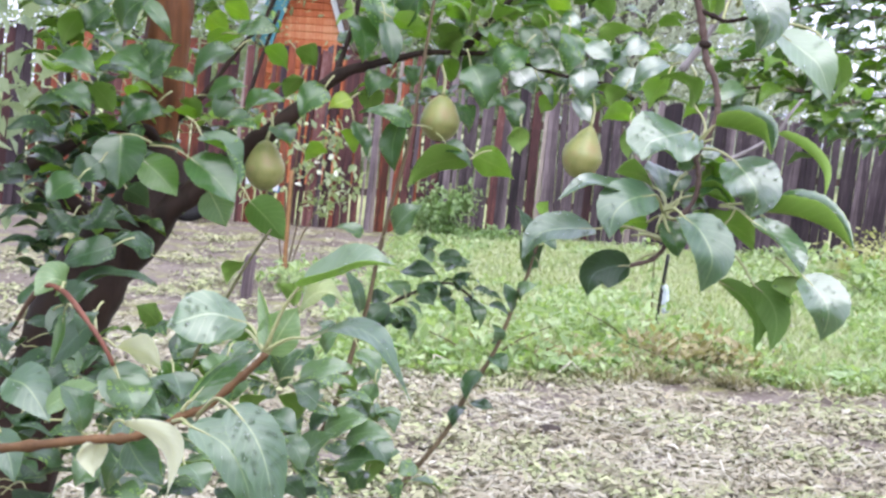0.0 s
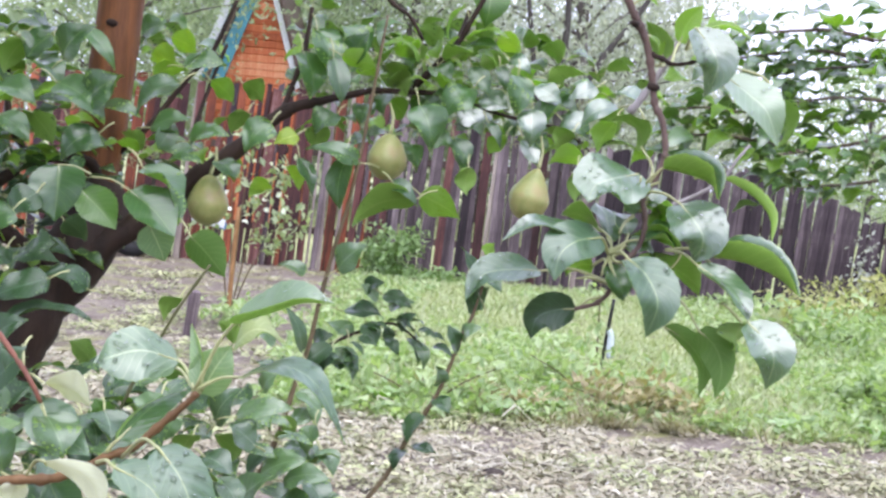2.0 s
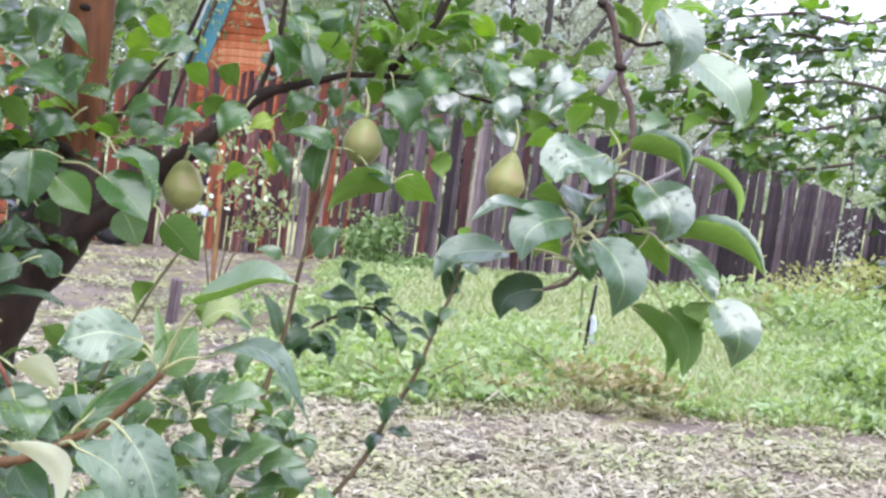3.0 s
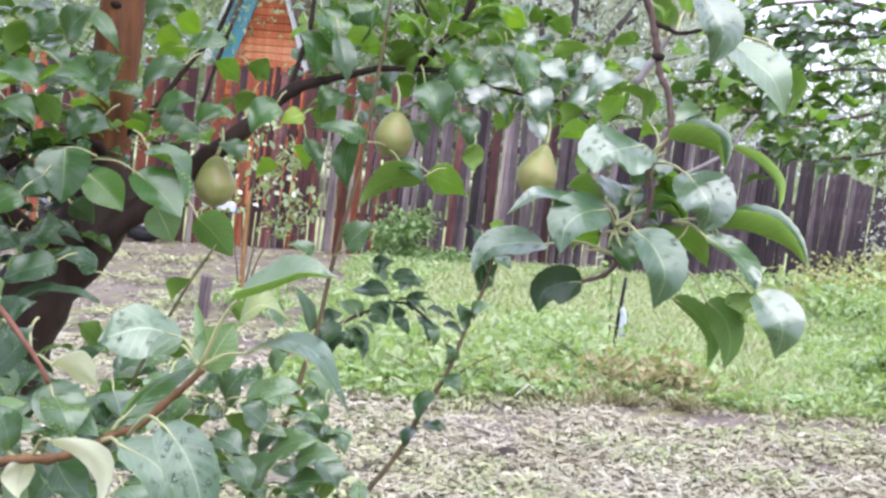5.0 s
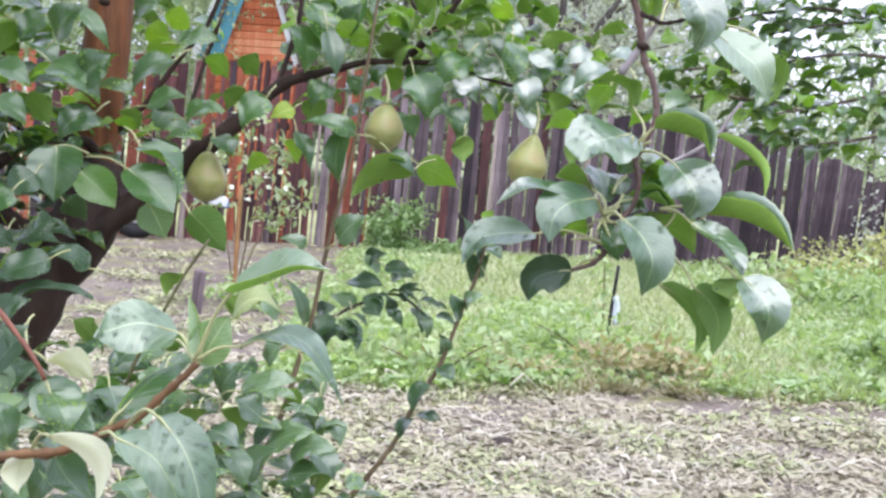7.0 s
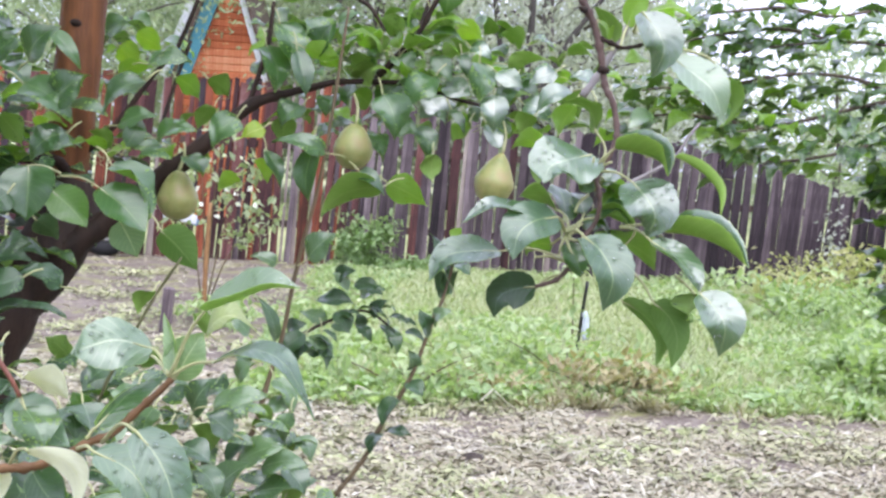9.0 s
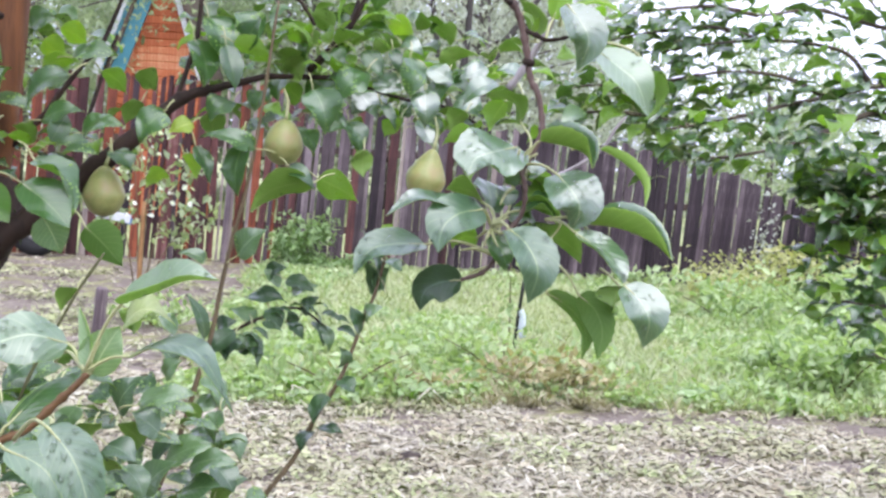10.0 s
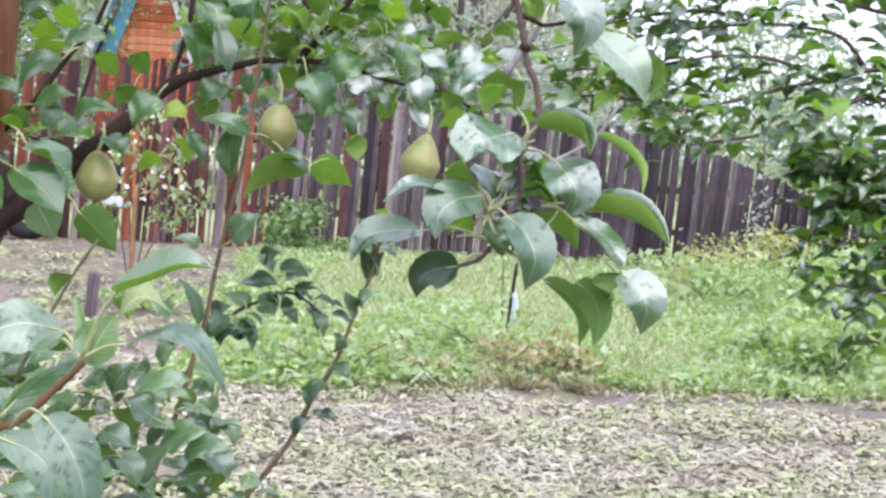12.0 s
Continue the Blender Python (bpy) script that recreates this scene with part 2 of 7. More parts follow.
wl2.new(shine.outputs[0], film_mix.inputs[2])
wl2.new(film_mix.outputs[0], wn2["Material Output"].inputs["Surface"])


# ---- helpers for meshes ----
def mesh_from(name, verts, faces, mats, slots=None, uvs=None, smooth=True):
    me = bpy.data.meshes.new(name)
    me.from_pydata([tuple(v) for v in verts], [], faces)
    for m in mats:
        me.materials.append(m)
    if slots is not None:
        me.polygons.foreach_set("material_index", slots)
    if uvs is not None:
        layer = me.uv_layers.new(name="UVMap")
        idx = np.empty(len(me.loops), dtype=np.int32)
        me.loops.foreach_get("vertex_index", idx)
        layer.data.foreach_set("uv", np.asarray(uvs, dtype=np.float32)[idx].ravel())
    if smooth:
        me.polygons.foreach_set("use_smooth", [True] * len(me.polygons))
    me.update()
    return me


WORLD = {}


def place(ob, m):
    """Sets a part's pose in the world, whatever its parent's."""
    ob.matrix_basis = m
    WORLD[ob] = m
    return ob


def put(name, me, parent=None, label="", m=None):
    ob = new(name, me)
    if parent:
        ob.parent = parent
        ob.matrix_parent_inverse = WORLD[parent].inverted()
    if label:
        ob["label"] = label
    return place(ob, m or Matrix.Identity(4))


def part(name, bm, mat, parent, label="", m=None):
    me = bpy.data.meshes.new(name)
    bm.to_mesh(me)
    bm.free()
    me.materials.append(mat)
    return put(name, me, parent, label, m)


def smooth_path(points, steps):
    """A gentle curve through the points."""
    pts = [Vector(p) for p in points]
    pts = [pts[0] * 2 - pts[1]] + pts + [pts[-1] * 2 - pts[-2]]
    out = []
    for i in range(1, len(pts) - 2):
        a, b, c, d = pts[i - 1 : i + 3]
        for k in range(steps):
            t = k / steps
            out.append(0.5 * ((2 * b) + (c - a) * t + (2 * a - 5 * b + 4 * c - d) * t * t + (3 * b - a - 3 * c + d) * t**3))
    return out + [pts[-2]]


def tube_data(points, r0, r1, sides=8, steps=4, rough=0.0, seed=0, knots=0.0, power=1.0):
    rnd = random.Random(seed)
    line = smooth_path(points, steps) if steps > 1 else [Vector(p) for p in points]
    verts, faces = [], []
    ref = Vector((0.31, 0.83, 0.47))
    for i, p in enumerate(line):
        d = (line[min(i + 1, len(line) - 1)] - line[max(i - 1, 0)]).normalized()
        a = d.cross(ref).normalized()
        b = d.cross(a)
        f = i / (len(line) - 1)
        r = r0 + (r1 - r0) * f**power
        r *= 1 + knots * max(0, math.sin(i * 1.9 + seed)) ** 6
        for k in range(sides):
            w = 2 * math.pi * k / sides
            q = r * (1 + rough * (noise.noise((p + a * math.cos(w) * r * 2) * 38) + 0.4 * rnd.uniform(-1, 1)))
            verts.append(p + (a * math.cos(w) + b * math.sin(w)) * q)
    for i in range(len(line) - 1):
        for k in range(sides):
            j = (k + 1) % sides
            faces.append((i * sides + k, i * sides + j, (i + 1) * sides + j, (i + 1) * sides + k))
    faces.append(tuple(range(sides - 1, -1, -1)))
    faces.append(tuple((len(line) - 1) * sides + k for k in range(sides)))
    return verts, faces


def tube(name, points, r0, r1, mat, parent=None, label="", sides=8, steps=4, rough=0.0, seed=0, knots=0.0, power=1.0):
    v, f = tube_data(points, r0, r1, sides, steps, rough, seed, knots, power)
    return put(name, mesh_from(name, v, f, [mat]), parent, label)


def slab(sx, sy, sz, bevel=0.004):
    """A box with softened edges, standing on its base."""
    bm = bmesh.new()
    bmesh.ops.create_cube(bm, size=1)
    bmesh.ops.scale(bm, vec=(sx, sy, sz), verts=bm.verts)
    bmesh.ops.translate(bm, vec=(0, 0, sz / 2), verts=bm.verts)
    if bevel:
        bmesh.ops.bevel(bm, geom=list(bm.edges), offset=bevel, segments=1, affect="EDGES")
    return bm


# ---- leaves ----
SKINS = {"pear": (PEAR_TOP, PEAR_UNDER), "yellow": (YELLOW_TOP, PEAR_UNDER), "pale": (PALE_TOP, PALE_UNDER), "dark": (DARK_TOP, DARK_UNDER),
         "blue": (BLUE_TOP, PEAR_UNDER), "side": (SIDE_TOP, SIDE_UNDER), "weed": (WEED_TOP, PEAR_UNDER), "young": (YOUNG_TOP, PEAR_UNDER), "lime": (LIME_TOP, PEAR_UNDER), "damp": (DAMP_SHEEN_TOP, PEAR_UNDER), "cream": (CREAM_TOP, PEAR_UNDER), "wet": (WET_SHEEN_TOP, PEAR_UNDER), "fold": (WET_SHEEN_TOP, LIME_UNDER), "mid": (MID_TOP, MID_UNDER), "sheen": (SHEEN_TOP, PEAR_UNDER), "sage": (SAGE_TOP, PEAR_UNDER)}


def leaf_profile(v):
    return max(0.0, math.sin(math.pi * v**0.82)) ** (0.5 + 0.55 * v) * (1 - 0.16 * v) * 1.1


def leaf_data(length, width, bow, fold, rnd, na=4, nv=9, gap=0.00035, notch=0.015, sweep=None):
    """A two-skinned blade along +y, its upper side to +z, with a bowed midrib, folded halves and a wavy, toothed edge."""
    verts, uvs, faces, slots = [], [], [], []
    wave, phase = rnd.uniform(0.04, 0.11), rnd.uniform(0, 6)
    turn, curl = rnd.uniform(-0.3, 0.3), rnd.uniform(0.0, 0.15)
    side = rnd.uniform(-0.06, 0.06)
    arch = rnd.uniform(0.05, 0.5) * fold
    if sweep is not None:
        side = sweep
    if fold > 0.8:
        arch, turn = 0.12 * fold, 0.0
    for skin in (0, 1):
        o = len(verts)
        for i in range(nv):
            v = i / (nv - 1)
            h = leaf_profile(v) * width / 2
            for k in range(-na // 2, na // 2 + 1):
                u = k / (na / 2)
                x = u * h * (1 + (notch * (-1) ** i if abs(u) == 1 else 0))
                y = v * length
                z = bow * length * 4 * v * (1 - v) + fold * abs(x) - arch * abs(x) * abs(u) + wave * width * (math.sin(7 * v + phase + 2 * u) + 0.4 * math.sin(15 * v + 2 * phase + 3 * u)) * abs(u)
                z += x * turn * (2 * v - 1) - curl * length * max(0.0, (v - 0.55) / 0.45) ** 2
                verts.append((x + side * length * math.sin(math.pi * v), y, z - gap * skin))
                uvs.append((u, v))
        c = na + 1
        for i in range(nv - 1):
            for k in range(na):
                q = (o + i * c + k, o + i * c + k + 1, o + (i + 1) * c + k + 1, o + (i + 1) * c + k)
                faces.append(q if skin == 0 else q[::-1])
                slots.append(skin)
    return verts, uvs, faces, slots


def drop_data(center, normal, r):
    """A flattened bead of water on a leaf."""
    n = Vector(normal).normalized()
    a = n.orthogonal().normalized()
    b = n.cross(a)
    verts, faces = [], []
    rings = ((1.0, 0.0), (0.88, 0.5), (0.5, 0.82))
    for rr, h in rings:
        for k in range(7):
            w = 2 * math.pi * k / 7
            verts.append(Vector(center) + (a * math.cos(w) + b * math.sin(w)) * rr * r + n * h * r)
    verts.append(Vector(center) + n * 0.92 * r)
    for i in range(2):
        for k in range(7):
            j = (k + 1) % 7
            faces.append((i * 7 + k, i * 7 + j, (i + 1) * 7 + j, (i + 1) * 7 + k))
    for k in range(7):
        faces.append((14 + k, 14 + (k + 1) % 7, 21))
    return verts, faces


def leaf(parent, base, tip, width, twist=0.0, bow=0.1, fold=0.25, root=None, kind="pear", drops=0, sweep=None):
    """One leaf from its base to its tip. twist: degrees by which its upper side turns from the sky. root: where its stalk leaves the twig."""
    base, tip = Vector(base), Vector(tip)
    rnd = random.Random(round(base.x * 9000) * 7 + round(tip.z * 9000) * 13)
    y = tip - base
    length = y.length
    y.normalize()
    up = Vector((0, 0, 1))
    up = (up - y * up.dot(y)).normalized()
    z = up * math.cos(radians(twist)) + y.cross(up) * math.sin(radians(twist))
    x = y.cross(z)
    rot = Matrix((x, y, z)).transposed()
    verts, uvs, faces, slots = leaf_data(length, width, bow, fold, rnd, 6, 15, sweep=sweep)
    if drops:
        spots = [k for k in range(7 * 2, 7 * 14) if abs(uvs[k][0]) < 0.9]
        for k in rnd.sample(spots, min(2 * drops, len(spots))):
            r = 0.0006 + 0.0015 * rnd.random() ** 2
            dv, df = drop_data(Vector(verts[k]) + Vector((rnd.uniform(-1, 1) * 0.001, rnd.uniform(-1, 1) * 0.001, 0)), (-fold * (1 if uvs[k][0] > 0 else -1), 0, 1), r)
            o = len(verts)
            verts += [tuple(p) for p in dv]
            uvs += [(0.5, 0.5)] * len(dv)
            faces += [tuple(o + q for q in f) for f in df]
            slots += [3] * len(df)
    if root:
        r = rot.transposed() @ (Vector(root) - base)
        midway = r * 0.45 + Vector((0, -0.12 * r.length, 0.12 * r.length))
        tv, tf = tube_data([r, midway, Vector((0, 0, 0)), Vector((0, length * 0.05, bow * length * 0.19))], 0.0011, 0.0009, 5, 4)
        o = len(verts)
        verts += [tuple(p) for p in tv]
        uvs += [(0.5, 0.5)] * len(tv)
        faces += [tuple(o + q for q in f) for f in tf]
        slots += [2] * len(tf)
    me = mesh_from("leaf", verts, faces, [*SKINS[kind], STALK, WATER], slots, uvs)
    ob = put("leaf", me, parent)
    return place(ob, Matrix.Translation(base) @ rot.to_4x4())


def rib_leaf(parent, rib, width, face, face_end, folds, kind="pear", drops=0, root=None):
    """A leaf along its midrib. face, face_end: where its upper side looks at the base and at the tip. folds: degrees by which each half rises."""
    rnd = random.Random(round(rib[0][0] * 9000) * 7 + round(rib[-1][2] * 9000) * 13)
    line = [p - Vector(rib[0]) for p in smooth_path(rib, 22 // (len(rib) - 1))]
    nv, na = len(line), 8
    a0, a1 = Vector(face).normalized(), Vector(face_end).normalized()
    phase, wave = rnd.uniform(0, 6), rnd.uniform(0.012, 0.03)
    verts, uvs, faces, slots, normals = [], [], [], [], []
    for skin in (0, 1):
        o = len(verts)
        for i, p in enumerate(line):
            v = i / (nv - 1)
            d = (line[min(i + 1, nv - 1)] - line[max(i - 1, 0)]).normalized()
            n = a0.lerp(a1, v)
            n = (n - d * n.dot(d)).normalized()
            x = d.cross(n)
            h = leaf_profile(v) * width / 2
            for k in range(-na // 2, na // 2 + 1):
                u = k / (na / 2)
                w = radians(folds[0] if u < 0 else folds[1]) * (0.75 + 0.5 * abs(u))
                s = abs(u) * h * (1 + (0.022 * (-1) ** i if abs(u) == 1 else 0))
                lift = s * math.sin(w) + wave * width * (math.sin(9 * v + phase + 2 * u) + 0.5 * math.sin(21 * v + 2 * phase + 3 * u)) * abs(u) ** 1.5
                out = n * math.cos(w) - x * math.copysign(math.sin(w), u) if k else n
                verts.append(p + x * math.copysign(s * math.cos(w), u) + n * lift - out * 0.00035 * skin)
                uvs.append((u, v))
                normals.append(out)
        c = na + 1
        for i in range(nv - 1):
            for k in range(na):
                q = (o + i * c + k, o + i * c + k + 1, o + (i + 1) * c + k + 1, o + (i + 1) * c + k)
                faces.append(q if skin == 0 else q[::-1])
                slots.append(skin)
    if drops:
        spots = [k for k in range(2 * (na + 1), (nv - 2) * (na + 1)) if 0 < abs(uvs[k][0]) < 0.9]
        for k in rnd.sample(spots, min(3 * drops, len(spots))):
            dv, df = drop_data(verts[k] + Vector((rnd.uniform(-0.001, 0.001), 0, rnd.uniform(-0.001, 0.001))), normals[k], 0.0005 + 0.0014 * rnd.random() ** 2)
            o = len(verts)
            verts += dv
            uvs += [(0.5, 0.5)] * len(dv)
            faces += [tuple(o + q for q in f) for f in df]
            slots += [3] * len(df)
    if root:
        r = Vector(root) - Vector(rib[0])
        tv, tf = tube_data([r, r * 0.45 + Vector((0, 0, 0.1 * r.length)), line[0], line[2], line[4]], 0.0013, 0.0004, 6, 4)
        o = len(verts)
        verts += tv
        uvs += [(0.5, 0.5)] * len(tv)
        faces += [tuple(o + q for q in f) for f in tf]
        slots += [2] * len(tf)
    ob = put("leaf", mesh_from("leaf", verts, faces, [*SKINS[kind], STALK, WATER], slots, uvs), parent)
    return place(ob, Matrix.Translation(rib[0]))


def leaf_stock(kind, count, seed, long=1.0, wide=0.55):
    """A few leaves of unit length with their stalks, to be shared by many."""
    rnd = random.Random(seed)
    stock = []
    for _ in range(count):
        verts, uvs, faces, slots = leaf_data(long, wide * rnd.uniform(0.85, 1.15), rnd.uniform(0.03, 0.2), rnd.uniform(0.1, 0.5), rnd, 4, 10, 0.006)
        stalk = 0.5 * rnd.uniform(0.6, 1.1)
        tv, tf = tube_data([(0, -stalk, -0.1), (0, -stalk * 0.4, 0.02), (0, 0, 0), (0, 0.06, 0.02)], 0.013, 0.009, 4, 2)
        o = len(verts)
        verts += [tuple(p) for p in tv]
        uvs += [(0.5, 0.5)] * len(tv)
        faces += [tuple(o + q for q in f) for f in tf]
        slots += [2] * len(tf)
        stock.append(mesh_from("leaf", verts, faces, [*SKINS[kind], STALK], slots, uvs))
    return stock


def scatter_leaf(parent, stock, root, way, size, rnd, droop=0.5, name="leaf"):
    """A leaf of the stock that leaves root along way and hangs over a little."""
    y = (Vector(way).normalized() + Vector((0, 0, -droop * rnd.uniform(0.2, 1.0)))).normalized()
    up = Vector((rnd.uniform(-0.7, 0.7), rnd.uniform(-0.9, 0.5), 1))
    z = (up - y * up.dot(y)).normalized()
    x = y.cross(z)
    s = size * rnd.uniform(0.75, 1.2)
    ob = put(name, rnd.choice(stock), parent)
    rot = Matrix((x, y, z)).transposed().to_4x4()
    return place(ob, Matrix.Translation(Vector(root) + y * s * 0.4) @ rot @ Matrix.Diagonal((s, s, s, 1)))


def spur(parent, stock, at, n, size, seed, spread=1.0, lean=(0, -0.3, 0.3), droop=0.6):
    """A rosette of leaves from one bud."""
    rnd = random.Random(seed)
    turn = rnd.uniform(0, 6)
    for k in range(n):
        w = turn + 2.4 * k
        way = Vector((math.cos(w) * spread, math.sin(w) * spread * 0.8, rnd.uniform(-0.2, 0.6))) + Vector(lean)
        scatter_leaf(parent, stock, Vector(at) + Vector([rnd.uniform(-0.006, 0.006) for _ in range(3)]), way, size, rnd, droop)


def crown_mesh(name, spots, size, mat, seed, wide=0.5, flat=0.6):
    """Many small folded leaves in one mesh, round the given spots (place, reach, count)."""
    rng = np.random.default_rng(seed)
    verts, uvs, n = [], [], 0
    for place, reach, count in spots:
        p = np.asarray(place) + rng.normal(0, 1, (count, 3)) * np.asarray(reach) * 0.55
        d = rng.normal(0, 1, (count, 3)) + (0, 0, -0.4)
        d /= np.linalg.norm(d, axis=1)[:, None]
        u = rng.normal(0, flat, (count, 3)) + (0, 0, 1)
        s = np.cross(d, u)
        s /= np.linalg.norm(s, axis=1)[:, None] + 1e-6
        nrm = np.cross(s, d)
        ln = size * rng.uniform(0.6, 1.3, (count, 1))
        w = ln * wide
        quad = np.stack([p, p + d * ln * 0.45 + s * w * 0.5 + nrm * w * 0.2, p + d * ln, p + d * ln * 0.45 - s * w * 0.5 + nrm * w * 0.2, p + d * ln * 0.45], 1)
        verts.append(quad.reshape(-1, 3))
        n += count
    verts = np.concatenate(verts)
    faces = []
    for i in range(n):
        o = 5 * i
        faces += [(o, o + 1, o + 2, o + 4), (o, o + 4, o + 2, o + 3)]
    uvs = np.tile([(0.3, 0.0), (1, 0.5), (0.3, 1), (-1, 0.5), (0.3, 0.5)], (n, 1))
    return mesh_from(name, verts, faces, [mat], None, uvs, smooth=False)


def thing(name, label, category, at=(0, 0, 0), group=""):
    ob = new(name)
    ob.empty_display_size = 0.05
    place(ob, Matrix.Translation(at))
    return tagged(ob, label, category, group)

# ---- the ground ----
def grass_depth(x, y):
    """Above 0 inside the lawn, below 0 on the mown and mulched soil."""
    wob = 0.25 * noise.noise(Vector((x * 1.3, y * 1.3, 0))) + 0.12 * noise.noise(Vector((x * 4, y * 4, 3)))
    return min(y - float(np.interp(x, [-2, -0.1, 0.4, 0.9, 1.5, 2.2, 4, 7], [7.2, 7.35, 7.6, 7.75, 7.95, 7.75, 7.85, 8.2])), (x + 0.95 + 0.02 * (y - 9)) * 0.9) + wob


def ground_height(x, y):
    near = max(0.0, 1 - max(abs(x), abs(y - 8)) / 40)
    h = 0.03 * noise.noise(Vector((x * 0.5, y * 0.5, 1))) + 0.018 * noise.noise(Vector((x * 2.3, y * 2.3, 7)))
    return near * h + 0.05 * min(1.0, max(0.0, grass_depth(x, y)))


def build_ground():
    xs = np.unique(np.concatenate([np.linspace(-8, 9, 110), np.linspace(-90, 90, 31)]))
    ys = np.unique(np.concatenate([np.linspace(2, 17, 110), np.linspace(-30, 160, 31)]))
    verts = [(x, y, ground_height(x, y)) for y in ys for x in xs]
    c = len(xs)
    faces = [(j * c + i, j * c + i + 1, (j + 1) * c + i + 1, (j + 1) * c + i) for j in range(len(ys) - 1) for i in range(c - 1)]
    m, n, l, b = material("damp_soil", 0.85, 0.3)
    fine, wide = noise_out(n, l, 14, 8, 0.7), noise_out(n, l, 1.2, 4)
    soil = ramp(n, l, math_node(n, l, "ADD", math_node(n, l, "MULTIPLY", fine, 0.6), math_node(n, l, "MULTIPLY", wide, 0.4)),
                [(0.35, (0.075, 0.058, 0.046)), (0.5, (0.14, 0.115, 0.095)), (0.65, (0.23, 0.2, 0.165))])
    garden = mix(n, l, ramp(n, l, noise_out(n, l, 3, 6), [(0.5, (0, 0, 0)), (0.62, (1, 1, 1))]), soil, (0.2, 0.2, 0.09))
    meadow = ramp(n, l, noise_out(n, l, 0.6, 6), [(0.35, (0.2, 0.25, 0.09)), (0.65, (0.4, 0.42, 0.22))])
    where = n.new("ShaderNodeSeparateXYZ")
    l.new(n.new("ShaderNodeTexCoord").outputs["Object"], where.inputs[0])
    beyond = math_node(n, l, "GREATER_THAN", where.outputs[1], 15.8)
    l.new(mix(n, l, beyond, garden, meadow), b.inputs["Base Color"])
    bump(n, l, b, fine, 0.8, 0.02)
    return tagged(new("ground", mesh_from("ground", verts, faces, [m])), "damp brown garden soil with thin grass", "ground", kind="structure")


build_ground()


def blades(name, spots, mat, rng, long, wide, lean, stand=1.0):
    """Tapered, bent strips from the given spots in one mesh."""
    k = len(spots)
    p = np.array([(x, y, ground_height(x, y)) for x, y in spots])
    w = rng.uniform(0, 2 * np.pi, k)
    side = np.stack([np.cos(w), np.sin(w), 0 * w], 1)
    a = w + np.pi / 2 + rng.normal(0, 0.5, k)
    ahead = np.stack([np.cos(a), np.sin(a), 0 * a], 1) * (lean * rng.uniform(0.3, 1.4, k))[:, None] + np.stack([0 * a, 0 * a, stand * rng.uniform(0.5, 1.1, k)], 1)
    ahead /= np.linalg.norm(ahead, axis=1)[:, None]
    ln = rng.uniform(*long, k)[:, None]
    wd = rng.uniform(*wide, k)[:, None] / 2
    mid = p + ahead * ln * 0.55
    bend = ahead + np.stack([np.cos(a), np.sin(a), -0.8 * np.ones(k)], 1) * (0.35 * lean)
    tip = mid + bend / np.linalg.norm(bend, axis=1)[:, None] * ln * 0.45
    verts = np.stack([p - side * wd * 0.7, p + side * wd * 0.7, mid + side * wd, mid - side * wd, tip], 1).reshape(-1, 3)
    faces = []
    for i in range(k):
        o = 5 * i
        faces += [(o, o + 1, o + 2, o + 3), (o + 3, o + 2, o + 4)]
    return mesh_from(name, verts, faces, [mat], smooth=False)


def litter(name, spots, mat, rng, long, wide, lift):
    """Flat, slightly curled scraps that lie on the ground at all angles."""
    k = len(spots)
    p = np.array([(x, y, ground_height(x, y)) for x, y in spots]) + np.stack([np.zeros(k), np.zeros(k), rng.uniform(0.002, lift, k)], 1)
    w = rng.uniform(0, 2 * np.pi, k)
    d = np.stack([np.cos(w), np.sin(w), rng.normal(0, 0.22, k)], 1)
    s = np.stack([-np.sin(w), np.cos(w), rng.normal(0, 0.5, k)], 1)
    ln = (rng.uniform(*long, k) * rng.uniform(0.4, 1, k))[:, None]
    wd = rng.uniform(*wide, k)[:, None] / 2
    curl = np.stack([0 * w, 0 * w, rng.uniform(-0.2, 0.35, k)], 1) * ln
    kink = s * rng.normal(0, 0.18, k)[:, None] * ln
    verts = np.stack([p - d * ln / 2 - s * wd * 0.5, p - d * ln / 2 + s * wd * 0.5, p + s * wd + curl * 0.4 + kink, p - s * wd + curl * 0.4 + kink,
                      p + d * ln / 2 + s * wd * 0.4, p + d * ln / 2 - s * wd * 0.4], 1).reshape(-1, 3)
    faces = []
    for i in range(k):
        o = 6 * i
        faces += [(o, o + 1, o + 2, o + 3), (o + 3, o + 2, o + 4, o + 5)]
    return mesh_from(name, verts, faces, [mat], smooth=False)


def spots_in(rng, count, x0, x1, y0, y1, test, power=1.0):
    out = []
    while len(out) < count:
        x, y = rng.uniform(x0, x1), y0 + (y1 - y0) * rng.uniform() ** power
        if test(x, y):
            out.append((x, y))
    return out


HAY = island_material("dry_mown_grass", [(0.0, (0.17, 0.135, 0.09)), (0.25, (0.34, 0.3, 0.2)), (0.55, (0.47, 0.44, 0.33)), (0.8, (0.33, 0.34, 0.19)), (1.0, (0.58, 0.56, 0.48))], 0.6, patch_tone=(0.3, 0.27, 0.19))
STRAW = island_material("bleached_straw", [(0.0, (0.3, 0.27, 0.19)), (1.0, (0.54, 0.52, 0.42))], 0.5, patch_tone=(0.4, 0.37, 0.27))
CUT_GRASS = island_material("fresh_mown_grass", [(0.0, (0.17, 0.21, 0.085)), (0.5, (0.29, 0.33, 0.15)), (1.0, (0.43, 0.45, 0.25))], 0.6, patch_tone=(0.33, 0.31, 0.2))
